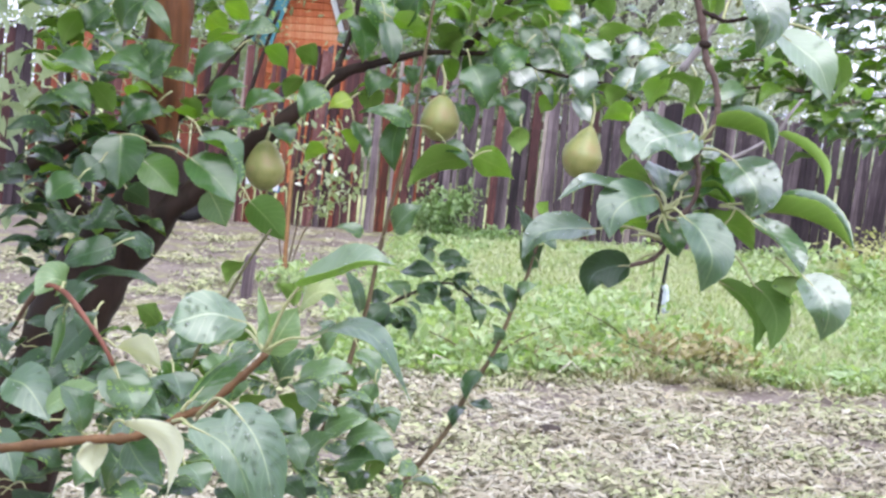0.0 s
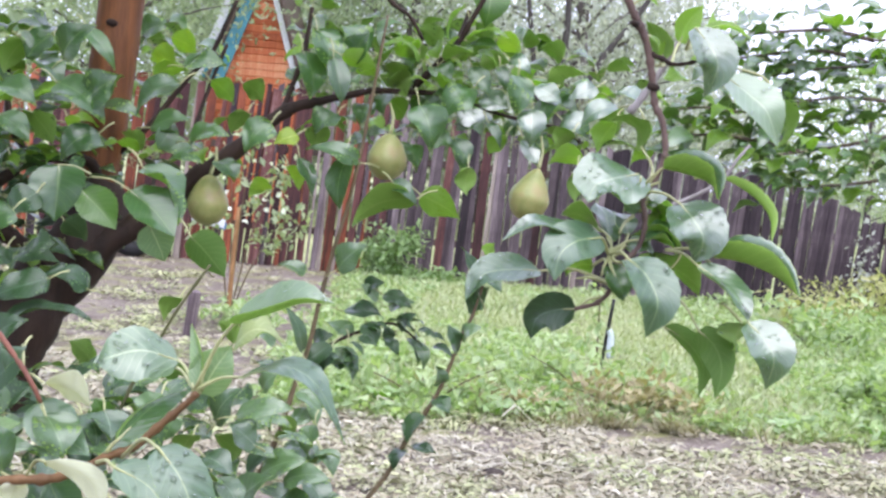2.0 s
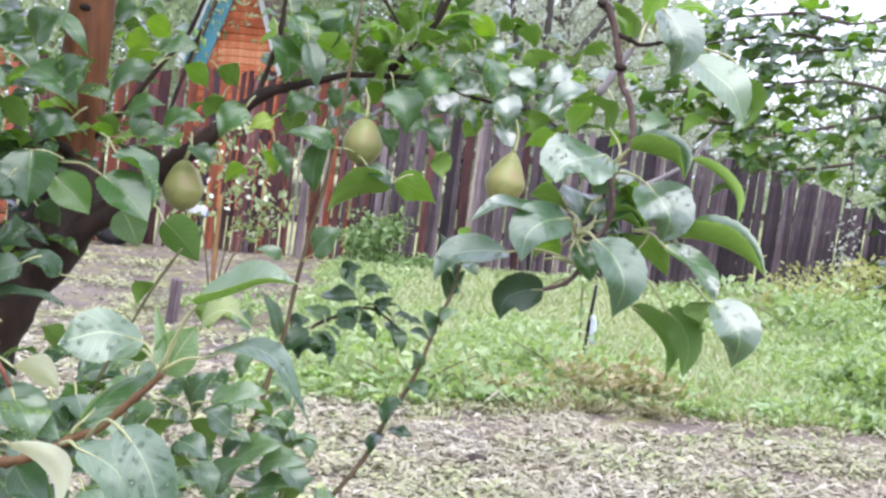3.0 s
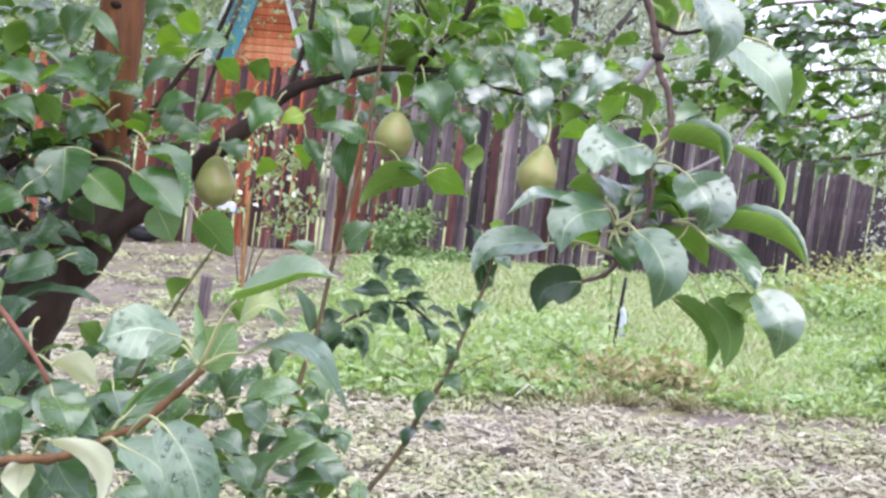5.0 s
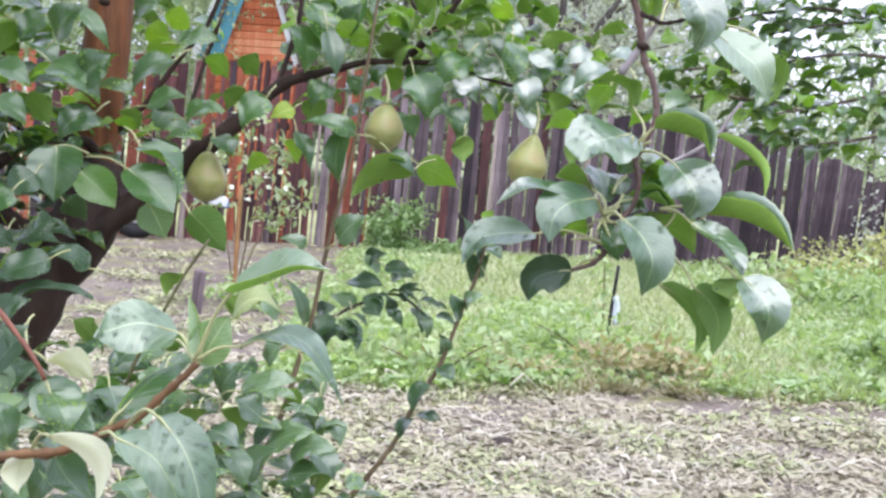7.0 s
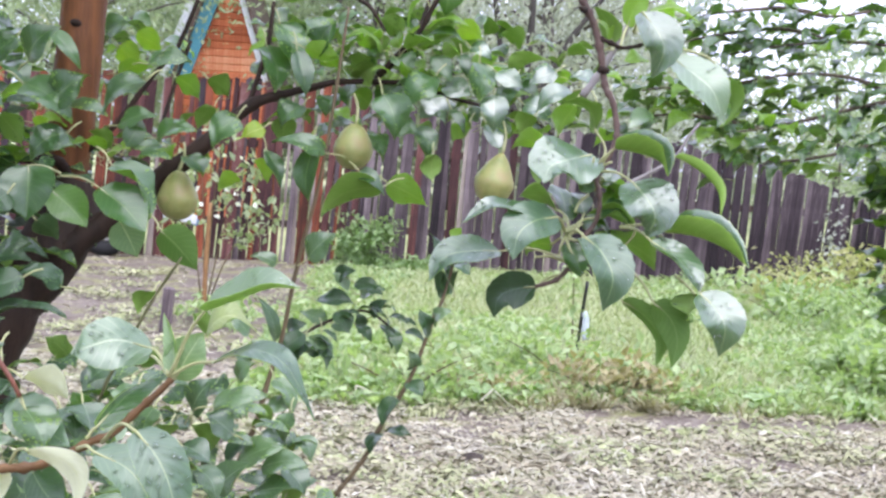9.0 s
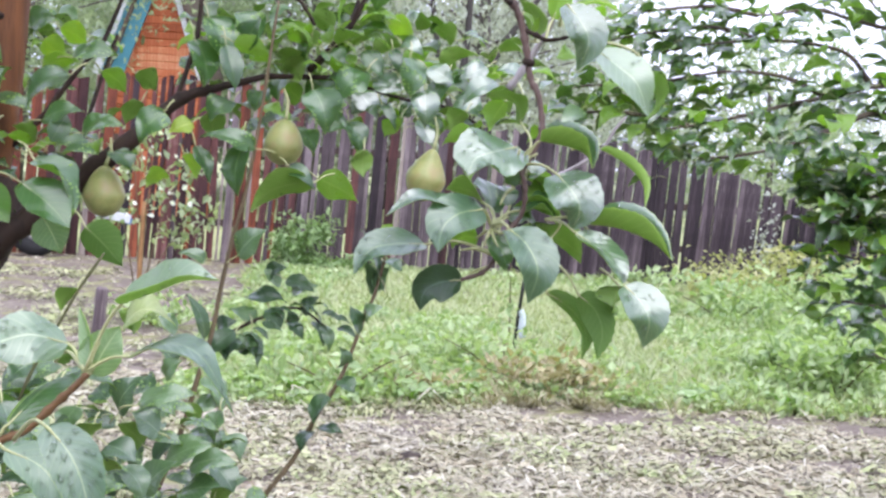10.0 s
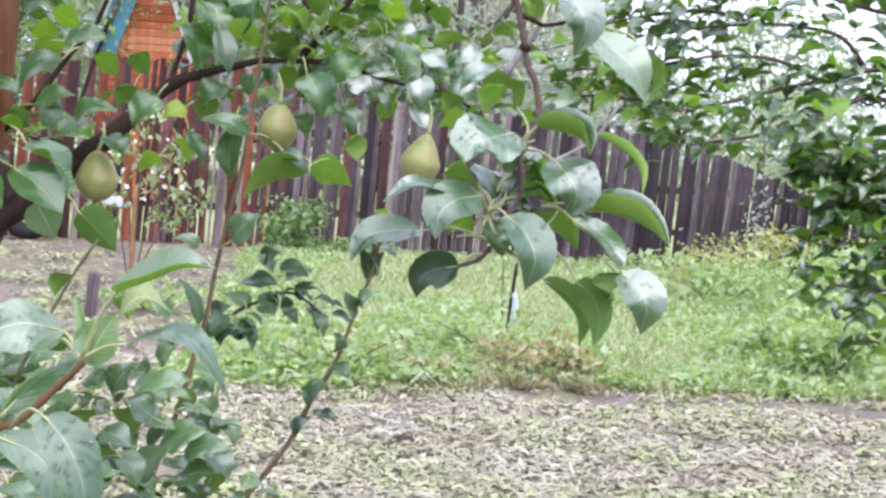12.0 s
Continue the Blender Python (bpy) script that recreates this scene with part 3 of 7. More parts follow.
STRAW_TUFT = island_material("withered_tuft", [(0.0, (0.22, 0.18, 0.11)), (0.5, (0.37, 0.34, 0.22)), (1.0, (0.52, 0.5, 0.37))], 0.6, 0.2, patch_tone=(0.33, 0.3, 0.19))
LAWN = island_material("lawn_blades", [(0.0, (0.18, 0.25, 0.1)), (0.5, (0.31, 0.38, 0.19)), (0.85, (0.43, 0.47, 0.29)), (1.0, (0.56, 0.56, 0.43))], 0.45, 0.34, patch_tone=(0.43, 0.45, 0.27))
DRY_WEED = leaf_material("withered_weed_leaves", (0.19, 0.16, 0.085), (0.42, 0.37, 0.22), (0.3, 0.25, 0.12), 0.6, 0.25, island=True, vein_amount=0.0)
WEED = leaf_material("weed_leaves", (0.155, 0.235, 0.1), (0.41, 0.48, 0.28), (0.3, 0.42, 0.14), 0.45, 0.35, island=True, vein_amount=0.0)
YELLOW_WEED = leaf_material("yellowing_weed_leaves", (0.24, 0.27, 0.11), (0.42, 0.4, 0.21), (0.5, 0.5, 0.2), 0.5, 0.3, island=True, vein_amount=0.0)

rng = np.random.default_rng(4)
def patch(x, y):
    return noise.noise(Vector((x * 1.1, y * 1.6, 5))) + 0.5 * noise.noise(Vector((x * 3.1, y * 4.3, 9)))


def bare(x, y):
    """Above 0 where the raked soil lies open: a strip along the lawn's edge and scattered spots."""
    strip = 0.3 - abs(grass_depth(x, y) + 0.32) if x > 1.2 else -1.0
    return max(strip, 0.9 * noise.noise(Vector((x * 0.75, y * 1.1, 21))) + 0.3 * noise.noise(Vector((x * 3, y * 4, 22))) - 0.3)


in_view = lambda x, y: grass_depth(x, y) < (0.12 if x < 0.6 else -0.25 * rng.uniform()) and abs(x - 0.3) < 0.6 + 0.42 * y
far_thin = lambda x, y: x > 0 or y < 8.5 or rng.uniform() < 0.08
hay_spots = spots_in(rng, 70000, -4.5, 5.5, 4.0, 15.5, lambda x, y: in_view(x, y) and bare(x, y) < 0.25 * rng.uniform() and patch(x, y) > -0.1 - 0.5 * rng.uniform() and far_thin(x, y), 1.5)
tagged(new("mown_hay", litter("mown_hay", hay_spots, HAY, rng, (0.025, 0.13), (0.005, 0.014), 0.035)), "pale dried mown grass strewn over the soil", "hay", kind="stuff")
near_spots = spots_in(rng, 14000, -6, 6, -5, 4.3, lambda x, y: patch(x, y) > -0.2)
tagged(new("thin_hay", litter("thin_hay", near_spots, HAY, rng, (0.03, 0.12), (0.006, 0.016), 0.03)), "thin dried mown grass round the pear tree", "hay", kind="stuff")
long_spots = spots_in(rng, 6500, -4.5, 5.5, 4.0, 12, lambda x, y: in_view(x, y) and patch(x + 4, y) > 0.1 and bare(x, y) < 0.1 and far_thin(x, y), 1.4)
tagged(new("long_straws", litter("long_straws", long_spots, STRAW, rng, (0.08, 0.28), (0.005, 0.012), 0.05)), "long pale stalks lying on the mown hay", "hay", kind="stuff")
scrap_spots = spots_in(rng, 2600, -3.5, 5.5, 4.0, 9.5, lambda x, y: in_view(x, y) and bare(x, y) < 0.15 and far_thin(x, y), 1.3)
tagged(new("dry_leaf_scraps", litter("dry_leaf_scraps", scrap_spots, HAY, rng, (0.03, 0.07), (0.014, 0.028), 0.045)), "bleached leaf scraps among the mown hay", "dry leaves", kind="stuff")
green_spots = spots_in(rng, 21000, -4.5, 5.5, 4.0, 14, lambda x, y: in_view(x, y) and patch(x + 9, y) > 0.12 and bare(x, y) < 0.2, 1.5)
tagged(new("cut_grass", litter("cut_grass", green_spots, CUT_GRASS, rng, (0.02, 0.1), (0.008, 0.022), 0.06)), "yellow-green fresh grass cuttings on the ground", "grass cuttings", kind="stuff")
tuft_spots = spots_in(rng, 5000, -2.5, 5.5, 4.2, 8.2, lambda x, y: in_view(x, y) and patch(2 * x + 30, 2 * y) > 0.42, 1.2)
tagged(new("grass_tufts", blades("grass_tufts", tuft_spots, CUT_GRASS, rng, (0.03, 0.09), (0.006, 0.014), 1.2)), "short yellow-green tufts growing through the hay", "grass", kind="stuff")
lawn_spots = spots_in(rng, 85000, -1.6, 8.5, 7.2, 15.3, lambda x, y: grass_depth(x, y) > 0.0 and abs(x - 0.3) < 0.8 + 0.45 * y, 1.2)
tagged(new("lawn_grass", blades("lawn_grass", lawn_spots, LAWN, rng, (0.05, 0.16), (0.006, 0.014), 0.9)), "bright green uncut lawn grass", "grass", kind="stuff")
weed_spots = [((x, y, ground_height(x, y) + 0.05), (0.07, 0.07, 0.045), 11) for x, y in
              spots_in(rng, 3000, -1.2, 7, 7.3, 15.3, lambda x, y: 0.0 < grass_depth(x, y) < (0.6 if noise.noise(Vector((x * 0.7, y * 0.7, 2))) < 0.15 else 2.2) or (x > 2.6 and noise.noise(Vector((x * 0.9, y * 0.9, 12))) > -0.1 and grass_depth(x, y) > 0), 1.4)]
tagged(new("low_weeds", crown_mesh("low_weeds", weed_spots, 0.07, WEED, 8, 0.6, 0.5)), "low broad-leaved weeds among the lawn", "weeds", kind="stuff")

dry_spots = spots_in(rng, 2000, 0.3, 2.4, 7.45, 8.45, lambda x, y: -0.12 < grass_depth(x, y) < 0.45 - 0.4 * abs(x - 1.35) and patch(3 * x, 3 * y) > 0.05 and rng.uniform() < 1.1 - abs(x - 1.35))
tagged(new("withered_grass", blades("withered_grass", dry_spots, STRAW_TUFT, rng, (0.05, 0.2), (0.006, 0.016), 1.1)), "tan withered grass at the lawn edge", "grass", kind="stuff")


# ---- the fence ----
GREY_BOARD = board_material("weathered_dark_violet_board", [(0.15, (0.012, 0.009, 0.011)), (0.5, (0.036, 0.026, 0.031)), (0.75, (0.075, 0.057, 0.064)), (0.92, (0.24, 0.205, 0.21))])
PLUM_BOARD = board_material("weathered_plum_grey_board", [(0.15, (0.033, 0.024, 0.027)), (0.5, (0.095, 0.073, 0.08)), (0.9, (0.25, 0.205, 0.21))])
RED_BOARD = board_material("wet_red_brown_board", [(0.2, (0.022, 0.011, 0.012)), (0.5, (0.062, 0.027, 0.027)), (0.75, (0.13, 0.052, 0.046)), (0.95, (0.27, 0.18, 0.165))])
ORANGE_BOARD = board_material("orange_stained_board", [(0.2, (0.045, 0.017, 0.012)), (0.5, (0.16, 0.046, 0.025)), (0.72, (0.29, 0.085, 0.042)), (0.95, (0.42, 0.2, 0.12))])
PALE_BOARD = board_material("bleached_board", [(0.2, (0.16, 0.13, 0.12)), (0.55, (0.3, 0.25, 0.22)), (0.9, (0.5, 0.45, 0.38))])
RAIL_WOOD = board_material("fence_rail_wood", [(0.15, (0.04, 0.028, 0.022)), (0.85, (0.14, 0.1, 0.08))])


def top_height(x):
    return float(np.interp(x, [-9, -1.3, 0.5, 3.5, 4.3, 5.0, 6.0, 9.0], [2.3, 2.28, 2.02, 1.8, 1.68, 1.45, 1.08, 0.85]))


def board_mesh(width, height, rnd):
    """A sawn board with a slightly uneven, slanted top and worn edges."""
    cut = rnd.uniform(-0.03, 0.03)
    h, t = width / 2, 0.011
    xs = [-h, -h + 0.008, h - 0.008, h]
    verts, faces = [], []
    for z in (0.0, height * 0.35, height * 0.7, height):
        wob = rnd.uniform(-0.006, 0.006)
        for k, x in enumerate(xs):
            for y in (-t if 0 < k < 3 else -t * 0.4, t):
                verts.append((x + wob, y, z + (cut * x / h if z == height else 0)))
    for i in range(3):
        o, q = 8 * i, 8 * (i + 1)
        for k in range(3):
            faces.append((o + 2 * k, o + 2 * k + 2, q + 2 * k + 2, q + 2 * k))
            faces.append((o + 2 * k + 3, o + 2 * k + 1, q + 2 * k + 1, q + 2 * k + 3))
        faces.append((o + 1, o, q, q + 1))
        faces.append((o + 6, o + 7, q + 7, q + 6))
    faces += [(24, 26, 27, 25), (26, 28, 29, 27), (28, 30, 31, 29)]
    return verts, faces


def fence(label, x0, x1, y, mats, seed, lean, width, gap):
    rnd = random.Random(seed)
    f = thing("board_fence", label, "fence", ((x0 + x1) / 2, y, 0))
    for z in (0.45, 1.0 if top_height(x1) < 1.4 else 1.45):
        part("rail", slab(x1 - x0, 0.05, 0.09), RAIL_WOOD, f, m=Matrix.Translation(((x0 + x1) / 2, y + 0.045, z)))
    x = x0
    while x < x1:
        w = width * rnd.choice((0.55, 0.75, 0.9, 1.0, 1.1, 1.25))
        mat = rnd.choice(mats)
        w *= 0.6 if mat is PALE_BOARD else 1.0
        v, q = board_mesh(w, top_height(x) * rnd.uniform(0.965, 1.02) + 0.05, rnd)
        ob = put("board", mesh_from("board", v, q, [mat], smooth=False), f, m=pose(x + w / 2, y + rnd.uniform(-0.03, 0.008), -0.05, 0, lean + rnd.gauss(0, 0.9), rnd.uniform(-3, 3)))
        x += w + max(0.004 if gap > 0 else gap, rnd.gauss(gap, abs(gap) * 0.8))
    return f


RED, ORANGE, PLUM, GREY, PALE = [RED_BOARD], [ORANGE_BOARD], [PLUM_BOARD], [GREY_BOARD], [PALE_BOARD]
fence("orange-stained and dark vertical boards, wet, with bright gaps", -8.0, -2.4, 15.55, ORANGE * 5 + RED * 6 + GREY * 2 + PALE, 15, 3.0, 0.105, 0.018)
fence("wet red-brown vertical boards, leaning, with narrow gaps", -2.42, -0.85, 15.6, RED * 8 + PLUM * 4 + ORANGE * 2 + PALE, 6, 2.6, 0.098, 0.012)
fence("wet plum and brown vertical boards, leaning, with narrow gaps", -0.85, 0.1, 15.6, PLUM * 6 + RED * 2 + GREY * 2 + PALE, 16, 2.4, 0.1, 0.012)
fence("weathered plum-grey vertical boards beside the lawn", 0.1, 1.9, 15.62, PLUM * 9 + GREY * 3 + RED + PALE, 8, 1.5, 0.108, 0.004)
fence("dark violet weathered vertical board fence behind the lawn", 1.9, 9.0, 15.65, GREY * 14 + PLUM * 3, 7, 2.5, 0.086, -0.02)


# ---- the small house behind the fence ----
def playhouse():
    h = thing("wooden_house", "small orange plank house with turquoise roof edge", "house", (-3.62, 23, 0))
    plank = board_material("orange_house_plank", [(0.15, (0.2, 0.05, 0.02)), (0.5, (0.42, 0.12, 0.05)), (0.85, (0.58, 0.3, 0.17))])
    blue, white = plain_material("turquoise_paint", (0.07, 0.26, 0.34), 0.5), plain_material("white_paint", (0.7, 0.72, 0.75), 0.5)
    cx, apex, eave, y0, slope = -3.62, 4.85, 2.6, 22.0, 0.34
    rnd = random.Random(3)
    tilt = math.degrees(math.atan(slope))
    for i in range(36):
        z = 0.05 + i * 0.132
        half = min(slope * (apex - z), slope * (apex - eave))
        part("plank", slab(2 * max(half, 0.05), 0.04, 0.137, 0.02), plank, h, m=pose(cx, y0 + rnd.uniform(-0.008, 0.008), z, rnd.uniform(-2, 2), rnd.uniform(-0.4, 0.4), 0))
    for s in (-1, 1):
        half = slope * (apex - eave)
        part("side_wall", slab(0.06, 2.3, eave, 0.01), plank, h, m=Matrix.Translation((cx + s * (half - 0.03), y0 + 1.2, 0)))
        part("roof", slab(0.06, 2.8, 2.7, 0.01), RAIL_WOOD, h, "dark sloping roof side", m=pose(cx + s * (half + 0.1), y0 + 1.2, eave - 0.05, 0, -s * tilt, 0))
        part("barge_board", slab(0.38 if s < 0 else 0.13, 0.05, 2.7, 0.01), blue if s < 0 else white, h, "turquoise painted edge board" if s < 0 else "white painted edge board",
             m=pose(cx + s * (half + 0.02), y0 - 0.07, eave - 0.05, 0, -s * tilt, 0))
    part("edge_strip", slab(0.14, 0.04, 2.7, 0.01), white, h, "white painted outer strip", m=pose(cx - slope * (apex - eave) - 0.3, y0 - 0.06, eave - 0.05, 0, tilt, 0))
    part("back_wall", slab(1.5, 0.05, 3.0), plank, h, m=Matrix.Translation((cx, y0 + 2.4, 0)))
    return h


playhouse()


# ---- far trees ----
def far_tree(label, at, height, reach, mat, size, seed, count, clumps, bare=0.35, group="trees behind the fence"):
    rnd = random.Random(seed)
    t = thing("tree", label, "tree", at, group)
    x, y, z = at
    top = (x + rnd.uniform(-0.4, 0.4), y, height * 0.85)
    tube("trunk", [(x, y, -0.1), (x + rnd.uniform(-0.15, 0.15), y, height * 0.4), top], 0.022 * height, 0.006 * height, FAR_BARK, t, sides=9, rough=0.12, seed=seed)
    spots = []
    for k in range(clumps):
        w, f = 2.4 * k + seed, (k + 0.5) / clumps
        zz = height * (bare + (1 - bare) * f)
        rr = reach * (0.35 + 0.75 * math.sin(math.pi * min(1, 0.15 + 0.8 * f))) * rnd.uniform(0.5, 1.1)
        c = (x + math.cos(w) * rr, y + math.sin(w) * rr, zz)
        tube("limb", [(x, y, zz * 0.75), ((x + c[0]) / 2, (y + c[1]) / 2, zz * 0.92), c], 0.0045 * height, 0.0012 * height, FAR_BARK, t, sides=5, steps=3, seed=k)
        spots.append((c, (reach * 0.42, reach * 0.42, reach * 0.3), count // clumps))
    put("crown", crown_mesh("crown", spots, size, mat, seed), t)
    return t


far_tree("tall grey-green tree with feathery leaves behind the fence", (2.2, 23, 0), 9.0, 2.6, FAR_GREY_LEAF, 0.14, 3, 15000, 44, 0.2)
far_tree("broad green tree behind the fence", (-1.2, 27, 0), 9.0, 2.6, FAR_LEAF, 0.12, 5, 18000, 34, 0.2)
far_tree("broad green tree behind the small house", (-7.5, 27, 0), 9.5, 3.2, FAR_LEAF, 0.12, 8, 18000, 34, 0.15)
far_tree("grey-green tree in the distance", (5.6, 34, 0), 5.6, 2.2, FAR_GREY_LEAF, 0.17, 11, 6000, 18, 0.15)
far_tree("low green tree behind the board fence", (9.5, 28, 0), 4.6, 2.2, FAR_LEAF, 0.17, 13, 5000, 16, 0.15)
far_tree("green tree beside the small house", (-4.9, 31, 0), 8.5, 2.6, FAR_LEAF, 0.13, 17, 18000, 34, 0.15)

def leaning_tree(label, stems, size, seed):
    """A tall thin tree whose bare stems show through sparse foliage."""
    t = thing("tree", label, "tree", (stems[0][0][0], stems[0][0][1], 0), "trees behind the fence")
    for k, points in enumerate(stems):
        tube("trunk" if k == 0 else "limb", points, 0.11 if k == 0 else 0.06, 0.035, WET_BARK, t, sides=8, rough=0.12, seed=seed + k)
    rnd = random.Random(seed)
    spots = []
    for points in stems:
        for p in smooth_path(points, 6)[5:]:
            spots.append(((p[0] + rnd.uniform(-0.7, 0.7), p[1] + rnd.uniform(-0.4, 0.8), p[2] + rnd.uniform(-0.3, 0.3)), (0.4, 0.4, 0.2), 26))
    put("crown", crown_mesh("crown", spots, size, FAR_GREY_LEAF, seed), t)
    return t


leaning_tree("slender dark-stemmed tree with sparse leaves behind the fence", (((1.7, 19.8, -0.1), (1.72, 19.8, 1.6), (1.62, 19.8, 2.8), (1.66, 19.8, 3.9), (1.55, 19.8, 6.5)), ((1.68, 19.8, 2.3), (2.05, 19.9, 2.95), (2.38, 20.0, 3.55), (2.9, 20.2, 4.3), (3.3, 20.3, 5.2)), ((1.66, 19.8, 1.9), (1.32, 19.8, 2.6), (1.1, 19.8, 3.7), (0.8, 19.8, 5.4))), 0.13, 47)
far_tree("dense green tree behind the fence", (0.6, 30, 0), 9.0, 3.0, FAR_LEAF, 0.13, 19, 13000, 40, 0.12)
far_tree("dense grey-green tree behind the fence", (3.6, 27, 0), 5.4, 1.8, FAR_GREY_LEAF, 0.12, 23, 18000, 36, 0.12)
far_tree("green tree behind the orange boards", (-9.2, 20, 0), 6.5, 2.4, FAR_LEAF, 0.12, 31, 14000, 30, 0.08)
far_tree("dense green tree behind the orange boards", (-6.2, 22, 0), 8.0, 2.4, FAR_LEAF, 0.12, 29, 18000, 36, 0.15)
far_tree("low pale tree far behind the fence", (8.0, 36, 0), 3.6, 2.4, FAR_GREY_LEAF, 0.2, 37, 7000, 20, 0.1)
far_tree("low pale tree far behind the fence", (14.0, 38, 0), 3.6, 2.6, FAR_GREY_LEAF, 0.2, 41, 7000, 20, 0.1)
for k, (x, y, h, w) in enumerate(((-2.4, 33, 9.5, 3.4), (-8.2, 34, 10.0, 3.6), (-5.2, 38, 9.5, 3.6), (1.4, 37, 5.4, 3.0))):
    far_tree("dense grey-green tree far behind the fence", (x, y, 0), h, w, FAR_GREY_LEAF, 0.2, 71 + k, 15000, 34, 0.1)


# ---- young plants, stakes and clutter in the garden ----
def bush(name, label, at, reach, mat, size, seed, count, clumps, stems=5, category="bush"):
    rnd = random.Random(seed)
    t = thing(name, label, category, at)
    spots = []
    for k in range(clumps):
        w = 2.4 * k + seed
        rr = rnd.uniform(0.1, 0.9)
        c = (at[0] + math.cos(w) * rr * reach[0], at[1] + math.sin(w) * rr * reach[1], at[2] + reach[2] * rnd.uniform(0.25, 1.0))
        if k < stems:
            tube("stem", [at, ((at[0] + c[0]) / 2, (at[1] + c[1]) / 2, at[2] + (c[2] - at[2]) * 0.6), c], 0.008, 0.003, TWIG_BARK, t, sides=5, steps=3)
        spots.append((c, (reach[0] * 0.4, reach[1] * 0.4, reach[2] * 0.28), count // clumps))
    put("leaves", crown_mesh("leaves", spots, size, mat, seed, 0.55), t)
    return t


bush("weed_bush", "bright green nettle clump at the fence foot", (-0.6, 15.1, 0), (0.4, 0.25, 0.56), NETTLE, 0.09, 2, 1000, 14, 6, "weeds")
bush("weed_bush", "low green weeds along the fence foot", (-0.05, 15.0, 0), (0.6, 0.25, 0.2), NETTLE, 0.085, 32, 500, 12, 4, "weeds")
bush("weed_bush", "yellowing low bush in front of the fence", (4.9, 14.4, 0), (0.8, 0.4, 0.55), YELLOW_WEED, 0.07, 3, 700, 16, 6)
bush("weed_bush", "yellowing low bush in front of the fence", (5.9, 13.8, 0), (0.7, 0.4, 0.6), YELLOW_WEED, 0.07, 4, 600, 14, 6)
bush("weed_bush", "pale green bush at the lawn edge", (4.6, 11.2, 0), (0.9, 0.7, 0.55), WEED, 0.08, 5, 1400, 22, 8)
bush("weed_bush", "pale green bush at the lawn edge", (3.9, 9.3, 0), (0.6, 0.5, 0.5), WEED, 0.09, 6, 900, 16, 8)
bush("weed_bush", "pale green leafy bush at the edge of the mown soil", (3.55, 8.4, 0), (0.5, 0.35, 0.42), WEED, 0.1, 26, 620, 18, 8)
bush("weed_bush", "thin green sapling against the board fence", (5.25, 15.2, 0), (0.25, 0.15, 1.15), FAR_GREY_LEAF, 0.09, 7, 120, 9, 5, "sapling")
bush("weed_bush", "green weeds at the fence foot", (3.6, 15.2, 0), (0.6, 0.25, 0.2), WEED, 0.08, 9, 360, 10, 5, "weeds")


def staked_sapling():
    t = thing("sapling", "small sapling tied to a dark metal stake with a pale rag", "sapling", (1.41, 9.6, 0.04))
    steel = plain_material("dark_steel_rod", (0.03, 0.03, 0.032), 0.5, 0.6)
    rag = plain_material("pale_rag", (0.55, 0.62, 0.66), 0.8)
    tube("stake", [(1.40, 9.6, 0.02), (1.42, 9.6, 0.3), (1.45, 9.6, 0.62)], 0.014, 0.014, steel, t, "dark metal stake", sides=8)
    tube("stem", [(1.36, 9.58, 0.02), (1.35, 9.57, 0.35), (1.33, 9.56, 0.75)], 0.008, 0.004, TWIG_BARK, t)
    tube("rag", [(1.435, 9.575, 0.38), (1.455, 9.565, 0.33), (1.45, 9.56, 0.25), (1.462, 9.565, 0.17)], 0.02, 0.03, rag, t, "pale torn rag", sides=7, rough=0.3)
    put("leaves", crown_mesh("leaves", [((1.33, 9.56, 0.66), (0.1, 0.1, 0.16), 30), ((1.3, 9.56, 0.4), (0.12, 0.1, 0.16), 24)], 0.08, WEED, 31), t)
    return t


staked_sapling()

bush("dry_weeds", "withered brown weeds at the lawn edge", (1.45, 8.1, 0), (0.7, 0.22, 0.24), DRY_WEED, 0.085, 12, 330, 24, 5, "weeds")
bush("dry_weeds", "withered brown weeds at the lawn edge", (0.5, 8.05, 0), (0.5, 0.2, 0.12), DRY_WEED, 0.09, 13, 180, 12, 4, "weeds")
bush("tall_weeds", "tall green weeds round the staked sapling", (1.2, 8.7, 0), (0.9, 0.35, 0.3), WEED, 0.09, 14, 420, 18, 8, "weeds")
bush("tall_weeds", "tall green weeds beside the shoots", (0.1, 7.9, 0), (0.6, 0.3, 0.3), WEED, 0.1, 15, 260, 12, 6, "weeds")
bush("tall_weeds", "green weeds beside the stakes", (-1.5, 10.2, 0), (0.6, 0.4, 0.25), WEED, 0.09, 16, 260, 12, 6, "weeds")


def burdock(at, label):
    """A few broad pale leaves from one root."""
    t = thing("burdock", label, "weed", (at[0], at[1], ground_height(*at)), "broad-leaved weeds")
    rnd = random.Random(int(at[0] * 100))
    for k in range(6):
        w = 1.05 * k + rnd.uniform(-0.3, 0.3)
        r = rnd.uniform(0.1, 0.16)
        z = ground_height(*at)
        leaf(t, (at[0] + 0.03 * math.cos(w), at[1] + 0.03 * math.sin(w), z + 0.05), (at[0] + r * math.cos(w), at[1] + r * math.sin(w), z + rnd.uniform(0.05, 0.12)), 0.075, rnd.uniform(-20, 20), 0.2, 0.2,
             root=(at[0], at[1], z), kind="weed")
    return t


for spot in ((0.52, 7.72), (0.66, 7.85), (0.9, 7.95), (-0.2, 7.6), (0.25, 7.8), (3.0, 7.95), (2.4, 7.95), (-0.5, 7.7)):
    burdock(spot, "broad pale-green weed leaves on the lawn edge")


